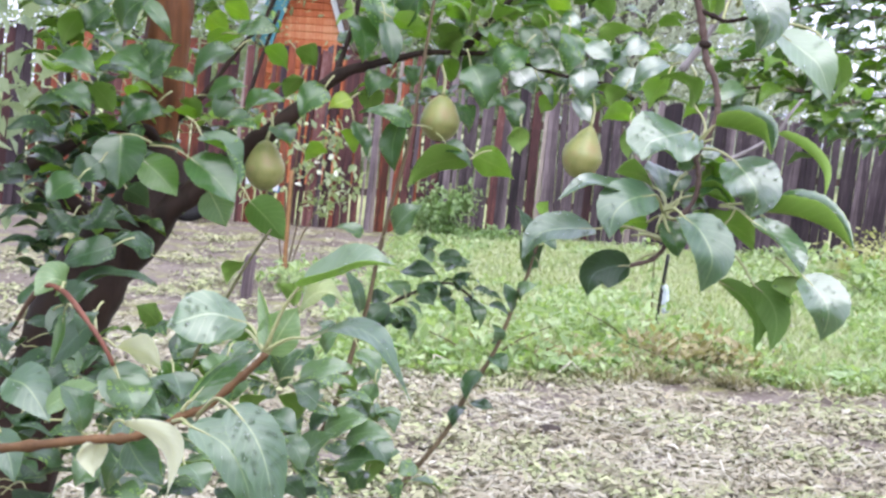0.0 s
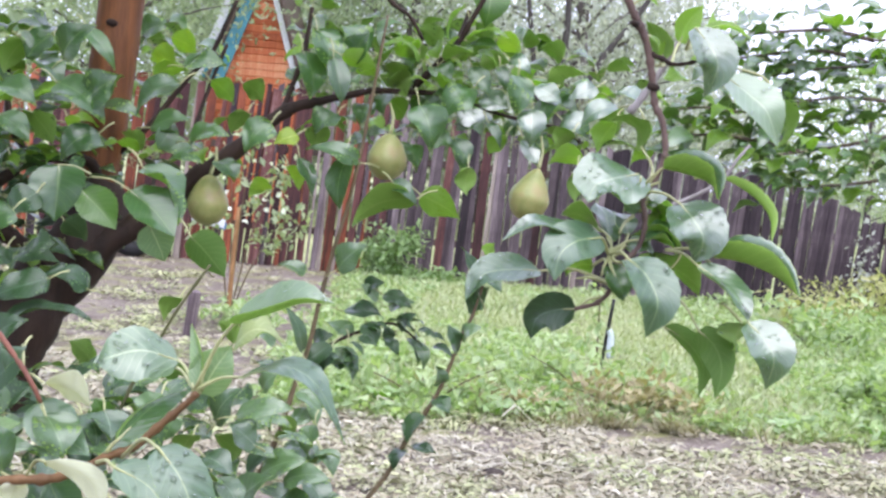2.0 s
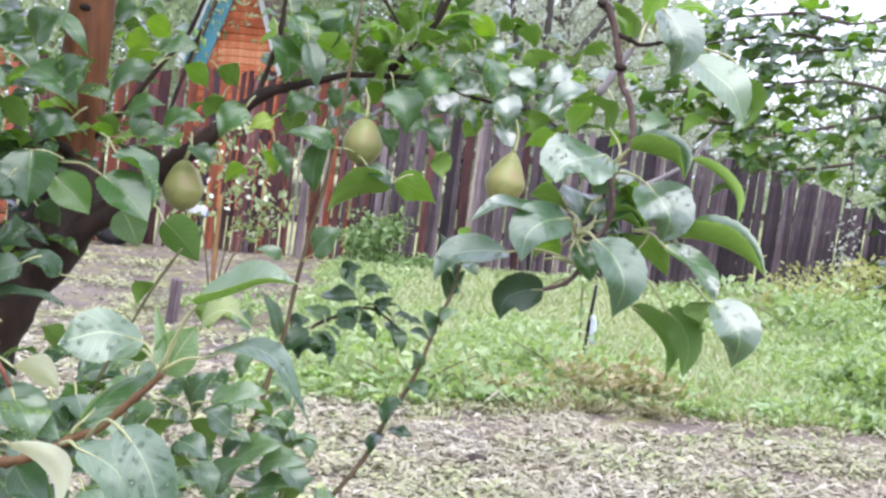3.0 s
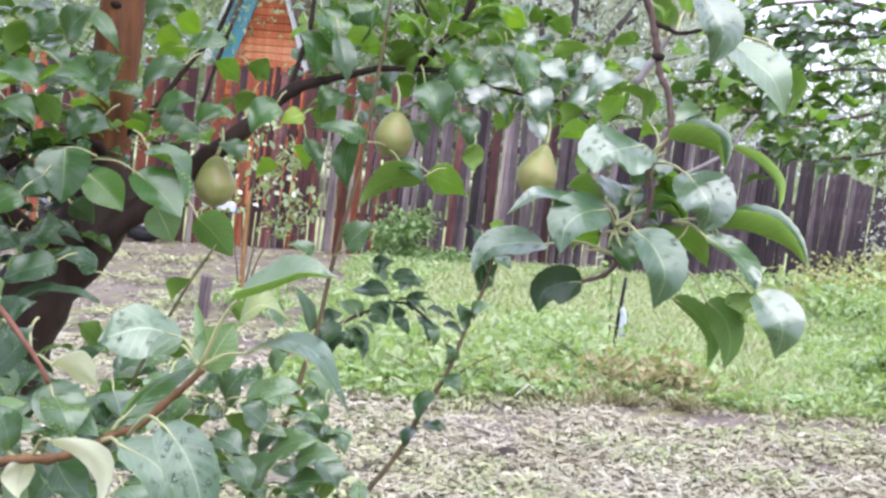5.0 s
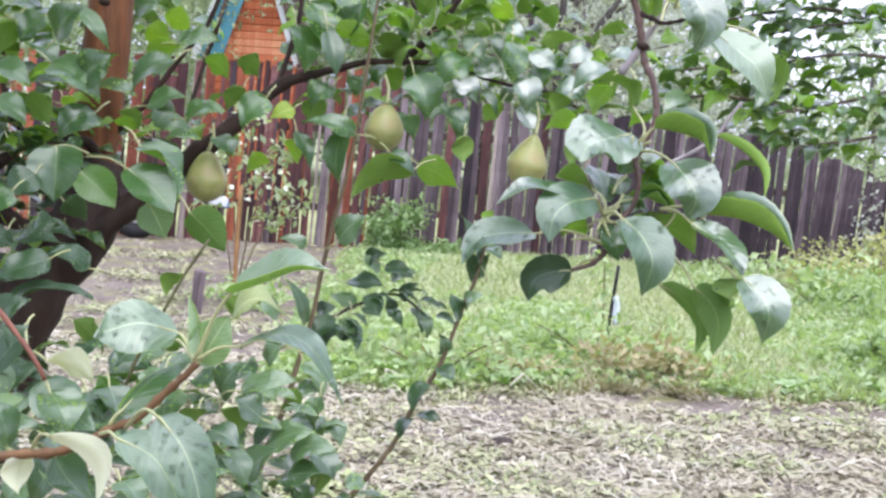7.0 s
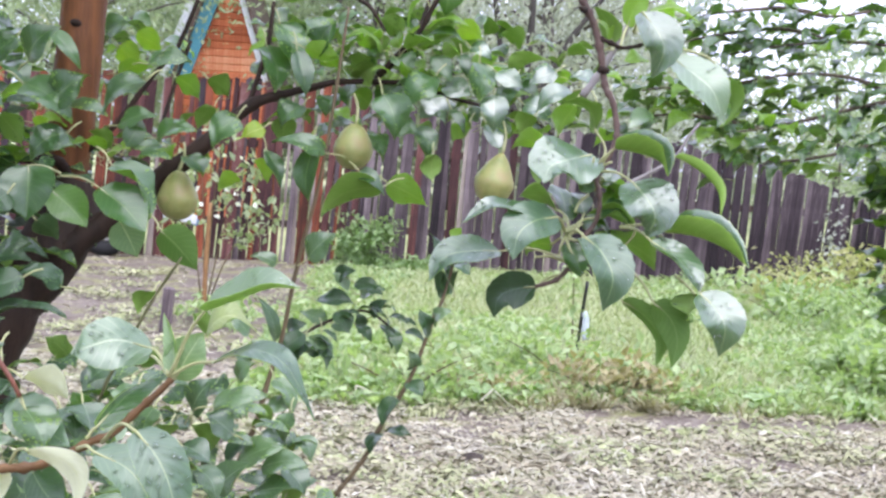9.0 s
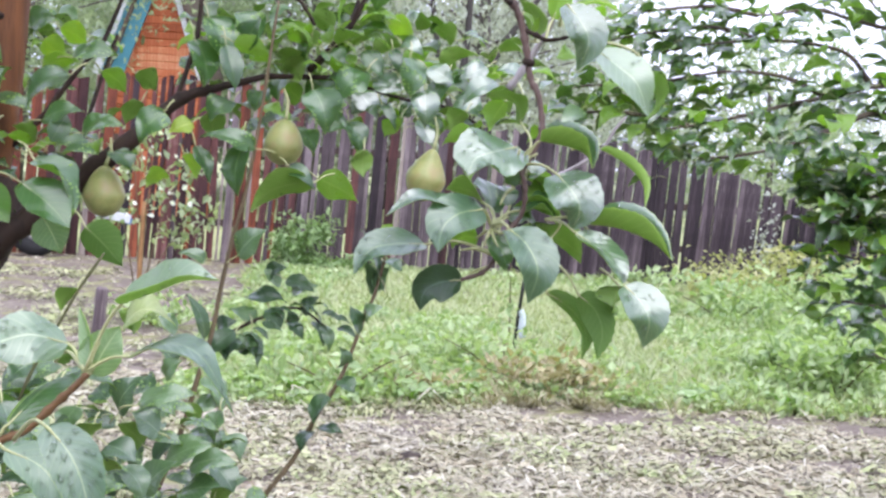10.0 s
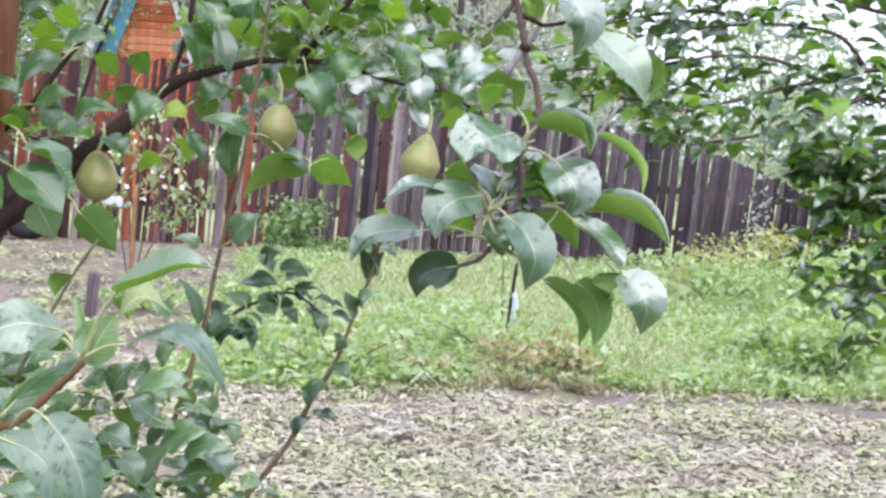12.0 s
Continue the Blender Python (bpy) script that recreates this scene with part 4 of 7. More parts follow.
def staked_shrub():
    """A thin pale shrub beside a brown stick, with a blue tag and a white label."""
    t = thing("shrub", "thin pale-leaved shrub tied to a brown stick with tags", "shrub", (-1.73, 10.6, 0))
    stick = bark_material("brown_stick", (0.16, 0.08, 0.035), (0.36, 0.2, 0.09))
    tube("stake", [(-1.72, 10.6, -0.05), (-1.715, 10.6, 0.5), (-1.7, 10.6, 1.0)], 0.022, 0.018, stick, t, "orange-brown stick", sides=8, rough=0.08)
    for k, (dx, dz) in enumerate(((-0.35, 1.25), (0.1, 1.65), (0.35, 1.3), (-0.1, 1.45), (0.45, 0.9))):
        tube("stem", [(-1.72, 10.62, 0.0), (-1.72 + dx * 0.4, 10.64, dz * 0.6), (-1.72 + dx, 10.66, dz)], 0.009, 0.003, TWIG_BARK, t, sides=5, seed=k)
    spots = [((-1.72 + x, 10.65, z), (0.17, 0.14, 0.15), 46) for x, z in ((-0.3, 1.2), (0.05, 1.6), (0.35, 1.3), (-0.1, 1.4), (0.45, 0.9), (0.15, 1.1), (0.3, 0.75), (-0.25, 0.9))]
    put("leaves", crown_mesh("leaves", spots, 0.085, PALE_SHRUB, 44, 0.55), t)
    put("blossom", crown_mesh("blossom", [((-1.72 + x, 10.6, z), (0.16, 0.1, 0.16), 10) for x, z in ((-0.2, 1.3), (0.1, 1.5), (0.3, 1.1), (-0.1, 0.95))], 0.06, WHITE_PETAL, 45, 0.8), t, "small white blossom")
    part("tag", slab(0.05, 0.012, 0.06, 0.004), plain_material("blue_plastic", (0.1, 0.22, 0.42), 0.35), t, "blue plastic tag", m=pose(-1.82, 10.56, 0.8, 0, 12, 10))
    part("label", slab(0.3, 0.012, 0.075, 0.004), plain_material("white_plastic", (0.66, 0.68, 0.72), 0.35), t, "white plastic label", m=pose(-1.95, 10.56, 0.83, 0, 8, -8))
    return t


PALE_SHRUB = leaf_material("pale_shrub_leaf", (0.13, 0.18, 0.09), (0.36, 0.4, 0.27), (0.3, 0.4, 0.2), 0.4, 0.35, island=True, vein_amount=0.0)
WHITE_PETAL = leaf_material("white_petal", (0.6, 0.62, 0.58), (0.8, 0.8, 0.78), (0.7, 0.7, 0.7), 0.6, 0.3, island=True, vein_amount=0.0)
staked_shrub()


def post():
    t = thing("wooden_stake", "short grey weathered stake in the soil", "stake", (-1.86, 9.7, 0))
    part("stake", slab(0.09, 0.07, 0.42, 0.015), PLUM_BOARD, t, m=pose(-1.86, 9.7, -0.05, 2, 4, 20))
    return t


post()


def wheel():
    """An old wheel that leans on the fence."""
    t = thing("old_wheel", "old black wheel leaning on the dark fence foot", "wheel", (-3.80, 15.2, 0))
    rubber, steel = plain_material("black_rubber", (0.009, 0.009, 0.01), 0.85), plain_material("dull_steel", (0.35, 0.34, 0.33), 0.4, 0.7)
    m = pose(-3.80, 15.15, 0.33, 90, 0, 12)

    def ring(name, r, w, mat, label):
        pts = [m @ Vector((r * math.cos(a), r * math.sin(a), 0)) for a in np.linspace(0, 2 * math.pi, 25)]
        tube(name, pts, w, w, mat, t, label, sides=10, steps=1)

    ring("tyre", 0.24, 0.095, rubber, "worn black tyre")
    ring("rim", 0.13, 0.022, steel, "dull steel rim")
    tube("hub", [m @ Vector((0, 0, -0.05)), m @ Vector((0, 0, 0.07))], 0.05, 0.045, steel, t, "pale hub cap", sides=12, steps=1)
    return t


wheel()


def clod(at, size, seed):
    bm = bmesh.new()
    bmesh.ops.create_icosphere(bm, subdivisions=3, radius=size)
    for v in bm.verts:
        v.co *= 1 + 0.35 * noise.noise(v.co * (2.2 / size) * 0.5 + Vector((seed, 0, 0)))
        v.co.z *= 0.6
    me = bpy.data.meshes.new("clod")
    bm.to_mesh(me)
    bm.free()
    me.materials.append(bark_material("dark_soil_clod", (0.02, 0.016, 0.014), (0.07, 0.055, 0.045), 0.8, (30, 30, 30)))
    ob = new("clod", me)
    place(ob, Matrix.Translation((at[0], at[1], ground_height(*at) + size * 0.45)))
    return tagged(ob, "dark clod of soil on the mown hay", "clod", "clods")


clod((0.47, 6.28), 0.055, 1)
clod((-0.15, 5.8), 0.03, 2)
clod((1.9, 8.1), 0.04, 3)

for k, (x, y, r, h, tone) in enumerate(((3.3, 9.0, 0.45, 0.32, WEED), (4.2, 10.0, 0.6, 0.42, WEED), (5.2, 10.4, 0.6, 0.5, WEED), (3.9, 12.2, 0.7, 0.45, WEED), (5.4, 12.3, 0.7, 0.6, WEED), (4.3, 13.6, 0.6, 0.42, YELLOW_WEED),
                                        (6.4, 12.6, 0.7, 0.6, WEED), (3.0, 14.6, 0.6, 0.12, WEED), (1.6, 14.9, 0.6, 0.1, WEED), (0.5, 14.9, 0.6, 0.1, WEED), (5.4, 14.6, 0.6, 0.62, YELLOW_WEED), (6.8, 14.0, 0.6, 0.7, YELLOW_WEED))):
    bush("weed_bush", "yellowing leafy weeds before the fence" if tone is YELLOW_WEED else "pale green leafy weeds on the lawn", (x, y, 0), (r, r * 0.6, h), tone, 0.11 if x > 3.2 else 0.08, 60 + k, int(620 * r), 16, 6, "weeds")

# ---- the pear tree ----
pear_tree = thing("pear_tree", "pear tree with glossy wet leaves and green pears", "tree", (-0.62, 1.9, 0))
tube("trunk", [(-0.66, 1.88, -0.1), (-0.62, 1.9, 0.5), (-0.54, 1.915, 1.043), (-0.495, 1.928, 1.174), (-0.462, 1.94, 1.289), (-0.432, 1.967, 1.358), (-0.386, 1.994, 1.419), (-0.375, 2.042, 1.501)], 0.074, 0.046, BARK, pear_tree, "dark wet trunk", sides=14, steps=5, rough=0.1)
tube("trunk", [(-0.386, 1.994, 1.419), (-0.392, 2.042, 1.501), (-0.382, 2.053, 1.603), (-0.378, 2.061, 1.687), (-0.375, 2.068, 1.754), (-0.372, 2.081, 1.881)], 0.036, 0.034, TRUNK_BARK, pear_tree, "smooth red-brown upper trunk", sides=14, steps=5, rough=0.05)
knot = bmesh.new()
bmesh.ops.create_icosphere(knot, subdivisions=2, radius=1.0)
part("knot", knot, BARK, pear_tree, "dark branch scar", m=Matrix.Translation((-0.375, 2.034, 1.752)) @ pose(0, 0, 0, 0, 10, 0) @ Matrix.Diagonal((0.009, 0.006, 0.006, 1)))
LIMB_PATHS = []
LIMB_PATHS.append((((-0.409, 1.969, 1.371), (-0.356, 1.975, 1.423), (-0.304, 1.989, 1.463), (-0.245, 2.006, 1.520), (-0.194, 2.010, 1.564), (-0.148, 2.015, 1.608), (-0.105, 2.020, 1.648), (-0.057, 2.022, 1.666), (0.016, 2.025, 1.689)), 0.025, 0.0045))
LIMB_PATHS.append((((-0.375, 2.042, 1.501), (-0.380, 1.997, 1.545), (-0.415, 1.966, 1.549), (-0.449, 1.946, 1.545), (-0.478, 1.922, 1.515), (-0.523, 1.899, 1.488)), 0.008, 0.009))
LIMB_PATHS.append((((-0.449, 1.946, 1.545), (-0.478, 1.949, 1.581), (-0.489, 1.952, 1.616), (-0.498, 1.959, 1.686)), 0.006, 0.004))
LIMB_PATHS.append((((-0.401, 1.970, 1.379), (-0.426, 1.932, 1.406), (-0.449, 1.894, 1.435), (-0.489, 1.856, 1.461)), 0.014, 0.01))
LIMB_PATHS.append((((0.077, 2.027, 1.699), (0.107, 2.051, 1.734), (0.130, 2.075, 1.769), (0.147, 2.100, 1.825)), 0.005, 0.003))
LIMB_PATHS.append((((-0.113, 2.019, 1.644), (-0.101, 2.034, 1.690), (-0.090, 2.050, 1.746), (-0.086, 2.056, 1.804)), 0.0045, 0.003))
LIMB_PATHS.append((((-0.358, 2.049, 1.561), (-0.315, 2.054, 1.606), (-0.265, 2.062, 1.681), (-0.233, 2.066, 1.721), (-0.216, 2.070, 1.764), (-0.202, 2.075, 1.807)), 0.0045, 0.003))
LIMB_PATHS.append((((-0.255, 2.073, 1.594), (-0.239, 2.101, 1.672), (-0.218, 2.108, 1.742)), 0.0036, 0.0025))
LIMB_PATHS.append((((0.016, 2.025, 1.689), (0.082, 2.026, 1.692), (0.131, 2.027, 1.693), (0.174, 2.036, 1.680), (0.225, 2.045, 1.669), (0.302, 2.065, 1.659), (0.348, 2.083, 1.631)), 0.0045, 0.002))
tree_limbs = []
for k, (points, r0, r1) in enumerate(LIMB_PATHS):
    tree_limbs.append(tube("limb", points, r0, r1, BARK, pear_tree, "dark wet limb", sides=10, rough=0.16, seed=k, knots=0.3, power=0.8))

hanging_twig = tube("twig", [(0.226, 1.337, 1.920), (0.244, 1.18, 1.81), (0.256, 1.133, 1.756), (0.262, 1.133, 1.735), (0.269, 1.133, 1.720), (0.277, 1.133, 1.707), (0.282, 1.133, 1.696), (0.286, 1.133, 1.682), (0.289, 1.133, 1.668), (0.292, 1.132, 1.654), (0.298, 1.129, 1.643), (0.302, 1.127, 1.623), (0.301, 1.126, 1.612), (0.295, 1.125, 1.598), (0.289, 1.123, 1.585), (0.291, 1.122, 1.577), (0.292, 1.121, 1.565), (0.289, 1.120, 1.551), (0.278, 1.118, 1.536), (0.272, 1.116, 1.519), (0.263, 1.115, 1.508), (0.247, 1.114, 1.502)], 0.0032, 0.0015, DARK_TWIG_BARK, pear_tree, "hanging brown twig", sides=9, steps=5, rough=0.08, knots=0.5)
tube("twig", [(0.284, 1.133, 1.691), (0.294, 1.133, 1.688), (0.301, 1.133, 1.685), (0.310, 1.133, 1.686), (0.320, 1.133, 1.689)], 0.0021, 0.0012, BARK, pear_tree, "short dark side twig", knots=0.6)
tube("twig", [(0.273, 1.133, 1.711), (0.270, 1.128, 1.711), (0.268, 1.126, 1.712)], 0.0032, 0.0018, BARK, pear_tree, "dark bud stub on the hanging twig")
tube("twig", [(0.287, 1.133, 1.668), (0.289, 1.130, 1.667), (0.292, 1.133, 1.667)], 0.0032, 0.0028, BARK, pear_tree, "dark growth ring on the hanging twig")
tube("twig", [(0.283, 1.200, 1.650), (0.293, 1.200, 1.665), (0.303, 1.200, 1.683), (0.310, 1.200, 1.696), (0.316, 1.200, 1.710), (0.319, 1.200, 1.725)], 0.003, 0.0018, GREY_TWIG_BARK, pear_tree, "thin grey dead twig", knots=0.3)
leaning_twig = tube("twig", [(-0.418, 1.164, 1.260), (-0.247, 1.022, 1.337), (-0.164, 0.947, 1.374), (-0.119, 0.928, 1.387), (-0.087, 0.929, 1.393), (-0.067, 0.930, 1.395), (-0.051, 0.930, 1.401), (-0.032, 0.932, 1.412), (-0.019, 0.932, 1.418), (-0.004, 0.934, 1.433), (0.008, 0.935, 1.445), (0.015, 0.936, 1.453)], 0.0032, 0.002, LEAN_BARK, pear_tree, "leaning brown twig", sides=9, steps=5, rough=0.05, knots=0.5)
red_twig = tube("twig", [(-0.54, 1.9, 1.25), (-0.272, 1.300, 1.413), (-0.219, 1.220, 1.433), (-0.186, 1.190, 1.416), (-0.166, 1.180, 1.396), (-0.157, 1.180, 1.380)], 0.0030, 0.0018, RED_TWIG_BARK, pear_tree, "reddish young twig", sides=8, steps=4)
green_twig = tube("twig", [(-0.156, 1.372, 1.301), (-0.138, 1.377, 1.356), (-0.117, 1.382, 1.400), (-0.098, 1.386, 1.439), (-0.074, 1.390, 1.479)], 0.0018, 0.0012, OLIVE_BARK, pear_tree, "thin dark shoot", sides=8, steps=4, knots=0.4)
shoot_a = tube("twig", [(-0.123, 1.895, 1.006), (-0.084, 1.909, 1.135), (-0.064, 1.914, 1.192), (-0.049, 1.921, 1.257), (-0.033, 1.928, 1.321), (-0.024, 1.934, 1.386), (-0.011, 1.942, 1.458), (0.004, 1.949, 1.530), (0.017, 1.959, 1.627), (0.027, 1.969, 1.730), (0.033, 1.976, 1.794)], 0.0045, 0.002, TWIG_BARK, pear_tree, "upright brown shoot", sides=8, steps=4, knots=0.3)
shoot_b = tube("twig", [(-0.011, 1.896, 1.006), (0.036, 1.903, 1.071), (0.091, 1.912, 1.147), (0.118, 1.918, 1.205), (0.154, 1.925, 1.271), (0.180, 1.933, 1.352), (0.193, 1.936, 1.385), (0.204, 1.941, 1.433), (0.207, 1.945, 1.469)], 0.0042, 0.0018, TWIG_BARK, pear_tree, "slanting brown shoot", sides=8, steps=4, knots=0.3)
shoot_c = tube("twig", [(-0.045, 1.943, 1.277), (-0.025, 2.006, 1.301), (0.026, 2.079, 1.324), (0.076, 2.111, 1.336), (0.126, 2.128, 1.302)], 0.0032, 0.0018, BARK, pear_tree, "thin dark side shoot", sides=8, steps=4)

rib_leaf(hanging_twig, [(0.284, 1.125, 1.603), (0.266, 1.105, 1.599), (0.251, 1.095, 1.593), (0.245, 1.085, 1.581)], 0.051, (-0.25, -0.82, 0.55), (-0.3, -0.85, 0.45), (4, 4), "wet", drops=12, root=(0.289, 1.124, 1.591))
rib_leaf(hanging_twig, [(0.300, 1.116, 1.609), (0.318, 1.100, 1.606), (0.331, 1.095, 1.601), (0.335, 1.085, 1.591)], 0.036, (0, -0.17, 1), (0.5, -0.5, 0.6), (80, 47), "fold", drops=5, root=(0.289, 1.124, 1.591))
rib_leaf(hanging_twig, [(0.348, 1.130, 1.606), (0.365, 1.115, 1.596), (0.377, 1.105, 1.582), (0.378, 1.095, 1.564)], 0.015, (0.2, 0.3, 1), (0.9, 0.2, 0.3), (40, 50), "fold", root=(0.326, 1.132, 1.604))
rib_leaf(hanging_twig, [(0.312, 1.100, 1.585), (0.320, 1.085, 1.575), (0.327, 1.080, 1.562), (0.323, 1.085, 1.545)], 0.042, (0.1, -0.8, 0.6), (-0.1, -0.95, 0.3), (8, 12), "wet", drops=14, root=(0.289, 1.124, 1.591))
rib_leaf(hanging_twig, [(0.339, 1.100, 1.550), (0.359, 1.085, 1.549), (0.378, 1.070, 1.542), (0.391, 1.055, 1.531)], 0.038, (0, -0.17, 1), (0.3, -0.1, 1), (80, 47), "fold", drops=8, root=(0.308, 1.115, 1.551))
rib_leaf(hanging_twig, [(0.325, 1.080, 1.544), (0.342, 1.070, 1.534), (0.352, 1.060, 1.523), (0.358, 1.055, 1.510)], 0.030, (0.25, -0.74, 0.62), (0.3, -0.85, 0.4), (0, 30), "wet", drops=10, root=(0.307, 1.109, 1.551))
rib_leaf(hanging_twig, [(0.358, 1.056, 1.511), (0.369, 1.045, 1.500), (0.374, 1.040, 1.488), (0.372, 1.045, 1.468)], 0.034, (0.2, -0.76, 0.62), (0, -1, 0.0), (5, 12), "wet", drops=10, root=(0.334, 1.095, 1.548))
rib_leaf(hanging_twig, [(0.310, 1.100, 1.498), (0.331, 1.105, 1.485), (0.343, 1.108, 1.468), (0.342, 1.110, 1.447)], 0.018, (0.35, 0.8, 0.5), (0.5, 0.8, 0), (25, 25), "mid", root=(0.302, 1.107, 1.524))
rib_leaf(hanging_twig, [(0.333, 1.093, 1.498), (0.346, 1.092, 1.487), (0.352, 1.090, 1.471), (0.349, 1.088, 1.451)], 0.024, (-0.15, 0.95, 0.3), (0.1, 1, 0.1), (12, 12), "mid", root=(0.316, 1.107, 1.520))
rib_leaf(hanging_twig, [(0.277, 1.079, 1.544), (0.288, 1.065, 1.535), (0.296, 1.055, 1.517), (0.291, 1.060, 1.493)], 0.037, (0.2, -0.66, 0.72), (0, -0.95, 0.3), (6, 20), "damp", drops=14, root=(0.268, 1.118, 1.543))
leaf(hanging_twig, (0.268, 1.108, 1.537), (0.279, 1.096, 1.513), 0.022, 23, 0.1, 0.2, root=(0.267, 1.118, 1.538), drops=4)
rib_leaf(hanging_twig, [(0.259, 1.100, 1.556), (0.241, 1.085, 1.553), (0.229, 1.075, 1.543), (0.226, 1.070, 1.525)], 0.036, (-0.1, -0.8, 0.6), (-0.4, -0.9, 0.25), (6, 8), "damp", drops=8, root=(0.268, 1.118, 1.543))
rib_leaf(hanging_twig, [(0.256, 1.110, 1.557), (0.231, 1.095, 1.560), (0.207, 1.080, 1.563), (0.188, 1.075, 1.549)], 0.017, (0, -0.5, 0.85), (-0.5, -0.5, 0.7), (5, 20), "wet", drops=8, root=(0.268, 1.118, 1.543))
leaf(hanging_twig, (0.263, 1.151, 1.560), (0.237, 1.181, 1.568), 0.029, 43, 0.1, 0.2, root=(0.267, 1.118, 1.538))
leaf(hanging_twig, (0.270, 1.150, 1.553), (0.262, 1.182, 1.578), 0.029, 19, 0.1, 0.2, root=(0.267, 1.118, 1.538))
rib_leaf(hanging_twig, [(0.220, 1.127, 1.526), (0.198, 1.115, 1.526), (0.178, 1.105, 1.521), (0.167, 1.100, 1.503)], 0.030, (0, -0.55, 0.83), (-0.4, -0.7, 0.5), (10, 12), "damp", drops=14, root=(0.270, 1.126, 1.523))
rib_leaf(hanging_twig, [(0.251, 1.144, 1.499), (0.234, 1.142, 1.496), (0.222, 1.140, 1.489), (0.219, 1.140, 1.473)], 0.029, (0, -0.95, 0.1), (-0.2, -0.95, -0.1), (8, 8), "dark", root=(0.272, 1.146, 1.510))
leaf(hanging_twig, (0.294, 1.149, 1.538), (0.347, 1.168, 1.524), 0.060, -17, 0.1, 0.2, root=(0.267, 1.118, 1.538))
leaf(hanging_twig, (0.322, 1.130, 1.548), (0.285, 1.131, 1.561), 0.017, 40, 0.25, 0.3, root=(0.308, 1.128, 1.529))
leaf(hanging_twig, (0.295, 1.143, 1.582), (0.320, 1.162, 1.564), 0.032, -4, 0.1, 0.2, root=(0.288, 1.124, 1.588))
leaf(hanging_twig, (0.289, 1.132, 1.576), (0.274, 1.133, 1.589), 0.017, -52, 0.1, 0.2, root=(0.288, 1.124, 1.588))
leaf(hanging_twig, (0.361, 1.086, 1.507), (0.359, 1.084, 1.486), 0.045, 79, 0.1, 0.2, root=(0.346, 1.087, 1.519))
leaf(hanging_twig, (0.290, 1.157, 1.622), (0.262, 1.159, 1.642), 0.028, 21, 0.35, 0.3, root=(0.288, 1.124, 1.588))
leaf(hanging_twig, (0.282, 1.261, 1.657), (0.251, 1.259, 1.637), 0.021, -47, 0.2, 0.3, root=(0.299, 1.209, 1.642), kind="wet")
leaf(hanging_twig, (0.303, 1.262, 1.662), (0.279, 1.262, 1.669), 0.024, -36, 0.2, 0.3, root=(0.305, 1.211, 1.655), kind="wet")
rib_leaf(hanging_twig, [(0.340, 1.130, 1.680), (0.356, 1.118, 1.667), (0.369, 1.112, 1.655), (0.380, 1.115, 1.631)], 0.040, (0.25, -0.72, 0.6), (0.2, -0.9, 0.3), (5, 12), "sheen", drops=4, root=(0.318, 1.144, 1.699))
leaf(hanging_twig, (0.383, 1.143, 1.669), (0.387, 1.139, 1.631), 0.025, -60, 0.2, 0.4, root=(0.347, 1.144, 1.688))
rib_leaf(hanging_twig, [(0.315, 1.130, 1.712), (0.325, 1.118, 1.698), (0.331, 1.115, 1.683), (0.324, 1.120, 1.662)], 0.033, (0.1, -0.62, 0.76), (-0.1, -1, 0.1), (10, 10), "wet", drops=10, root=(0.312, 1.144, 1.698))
leaf(hanging_twig, (0.300, 1.164, 1.690), (0.286, 1.167, 1.719), 0.019, 60, 0.1, 0.2, root=(0.291, 1.143, 1.684))
rib_leaf(hanging_twig, [(0.329, 1.180, 1.717), (0.349, 1.180, 1.721), (0.369, 1.180, 1.713)], 0.013, (0, -0.3, 1), (0.3, -0.3, 1), (30, 20), "lime", root=(0.315, 1.160, 1.699))
rib_leaf(hanging_twig, [(0.311, 1.170, 1.705), (0.316, 1.172, 1.720), (0.327, 1.175, 1.735)], 0.022, (0.4, -0.8, 0.3), (0.4, -0.8, 0.2), (15, 15), "lime", root=(0.303, 1.150, 1.685))
rib_leaf(hanging_twig, [(0.337, 1.200, 1.705), (0.349, 1.200, 1.711), (0.360, 1.200, 1.706)], 0.015, (0, -0.6, 0.8), (0.3, -0.5, 0.7), (15, 15), "lime", root=(0.315, 1.160, 1.699))
rib_leaf(hanging_twig, [(0.298, 1.165, 1.692), (0.300, 1.165, 1.700), (0.303, 1.165, 1.706)], 0.011, (0.3, -0.8, 0.3), (0.4, -0.8, 0.2), (15, 15), "lime", root=(0.294, 1.140, 1.685))
leaf(hanging_twig, (0.295, 1.143, 1.579), (0.314, 1.154, 1.591), 0.015, 28, 0.15, 0.3, root=(0.288, 1.124, 1.588), kind="wet")
leaf(hanging_twig, (0.300, 1.152, 1.572), (0.323, 1.163, 1.578), 0.020, -51, 0.15, 0.3, root=(0.288, 1.124, 1.588), kind="lime")
leaf(hanging_twig, (0.282, 1.130, 1.558), (0.272, 1.142, 1.575), 0.017, -15, 0.15, 0.3, root=(0.267, 1.118, 1.538), kind="wet")
leaf(hanging_twig, (0.283, 1.140, 1.549), (0.306, 1.139, 1.543), 0.030, 28, 0.2, 0.4, root=(0.267, 1.118, 1.538))
leaf(hanging_twig, (0.295, 1.148, 1.526), (0.324, 1.147, 1.517), 0.037, -32, 0.15, 0.3, root=(0.267, 1.118, 1.538), kind="lime")
leaf(hanging_twig, (0.294, 1.130, 1.556), (0.320, 1.130, 1.549), 0.042, 20, 0.2, 0.5, root=(0.267, 1.118, 1.538))
leaf(hanging_twig, (0.261, 1.148, 1.532), (0.240, 1.147, 1.527), 0.029, 41, 0.15, 0.3, root=(0.267, 1.118, 1.538), kind="lime")
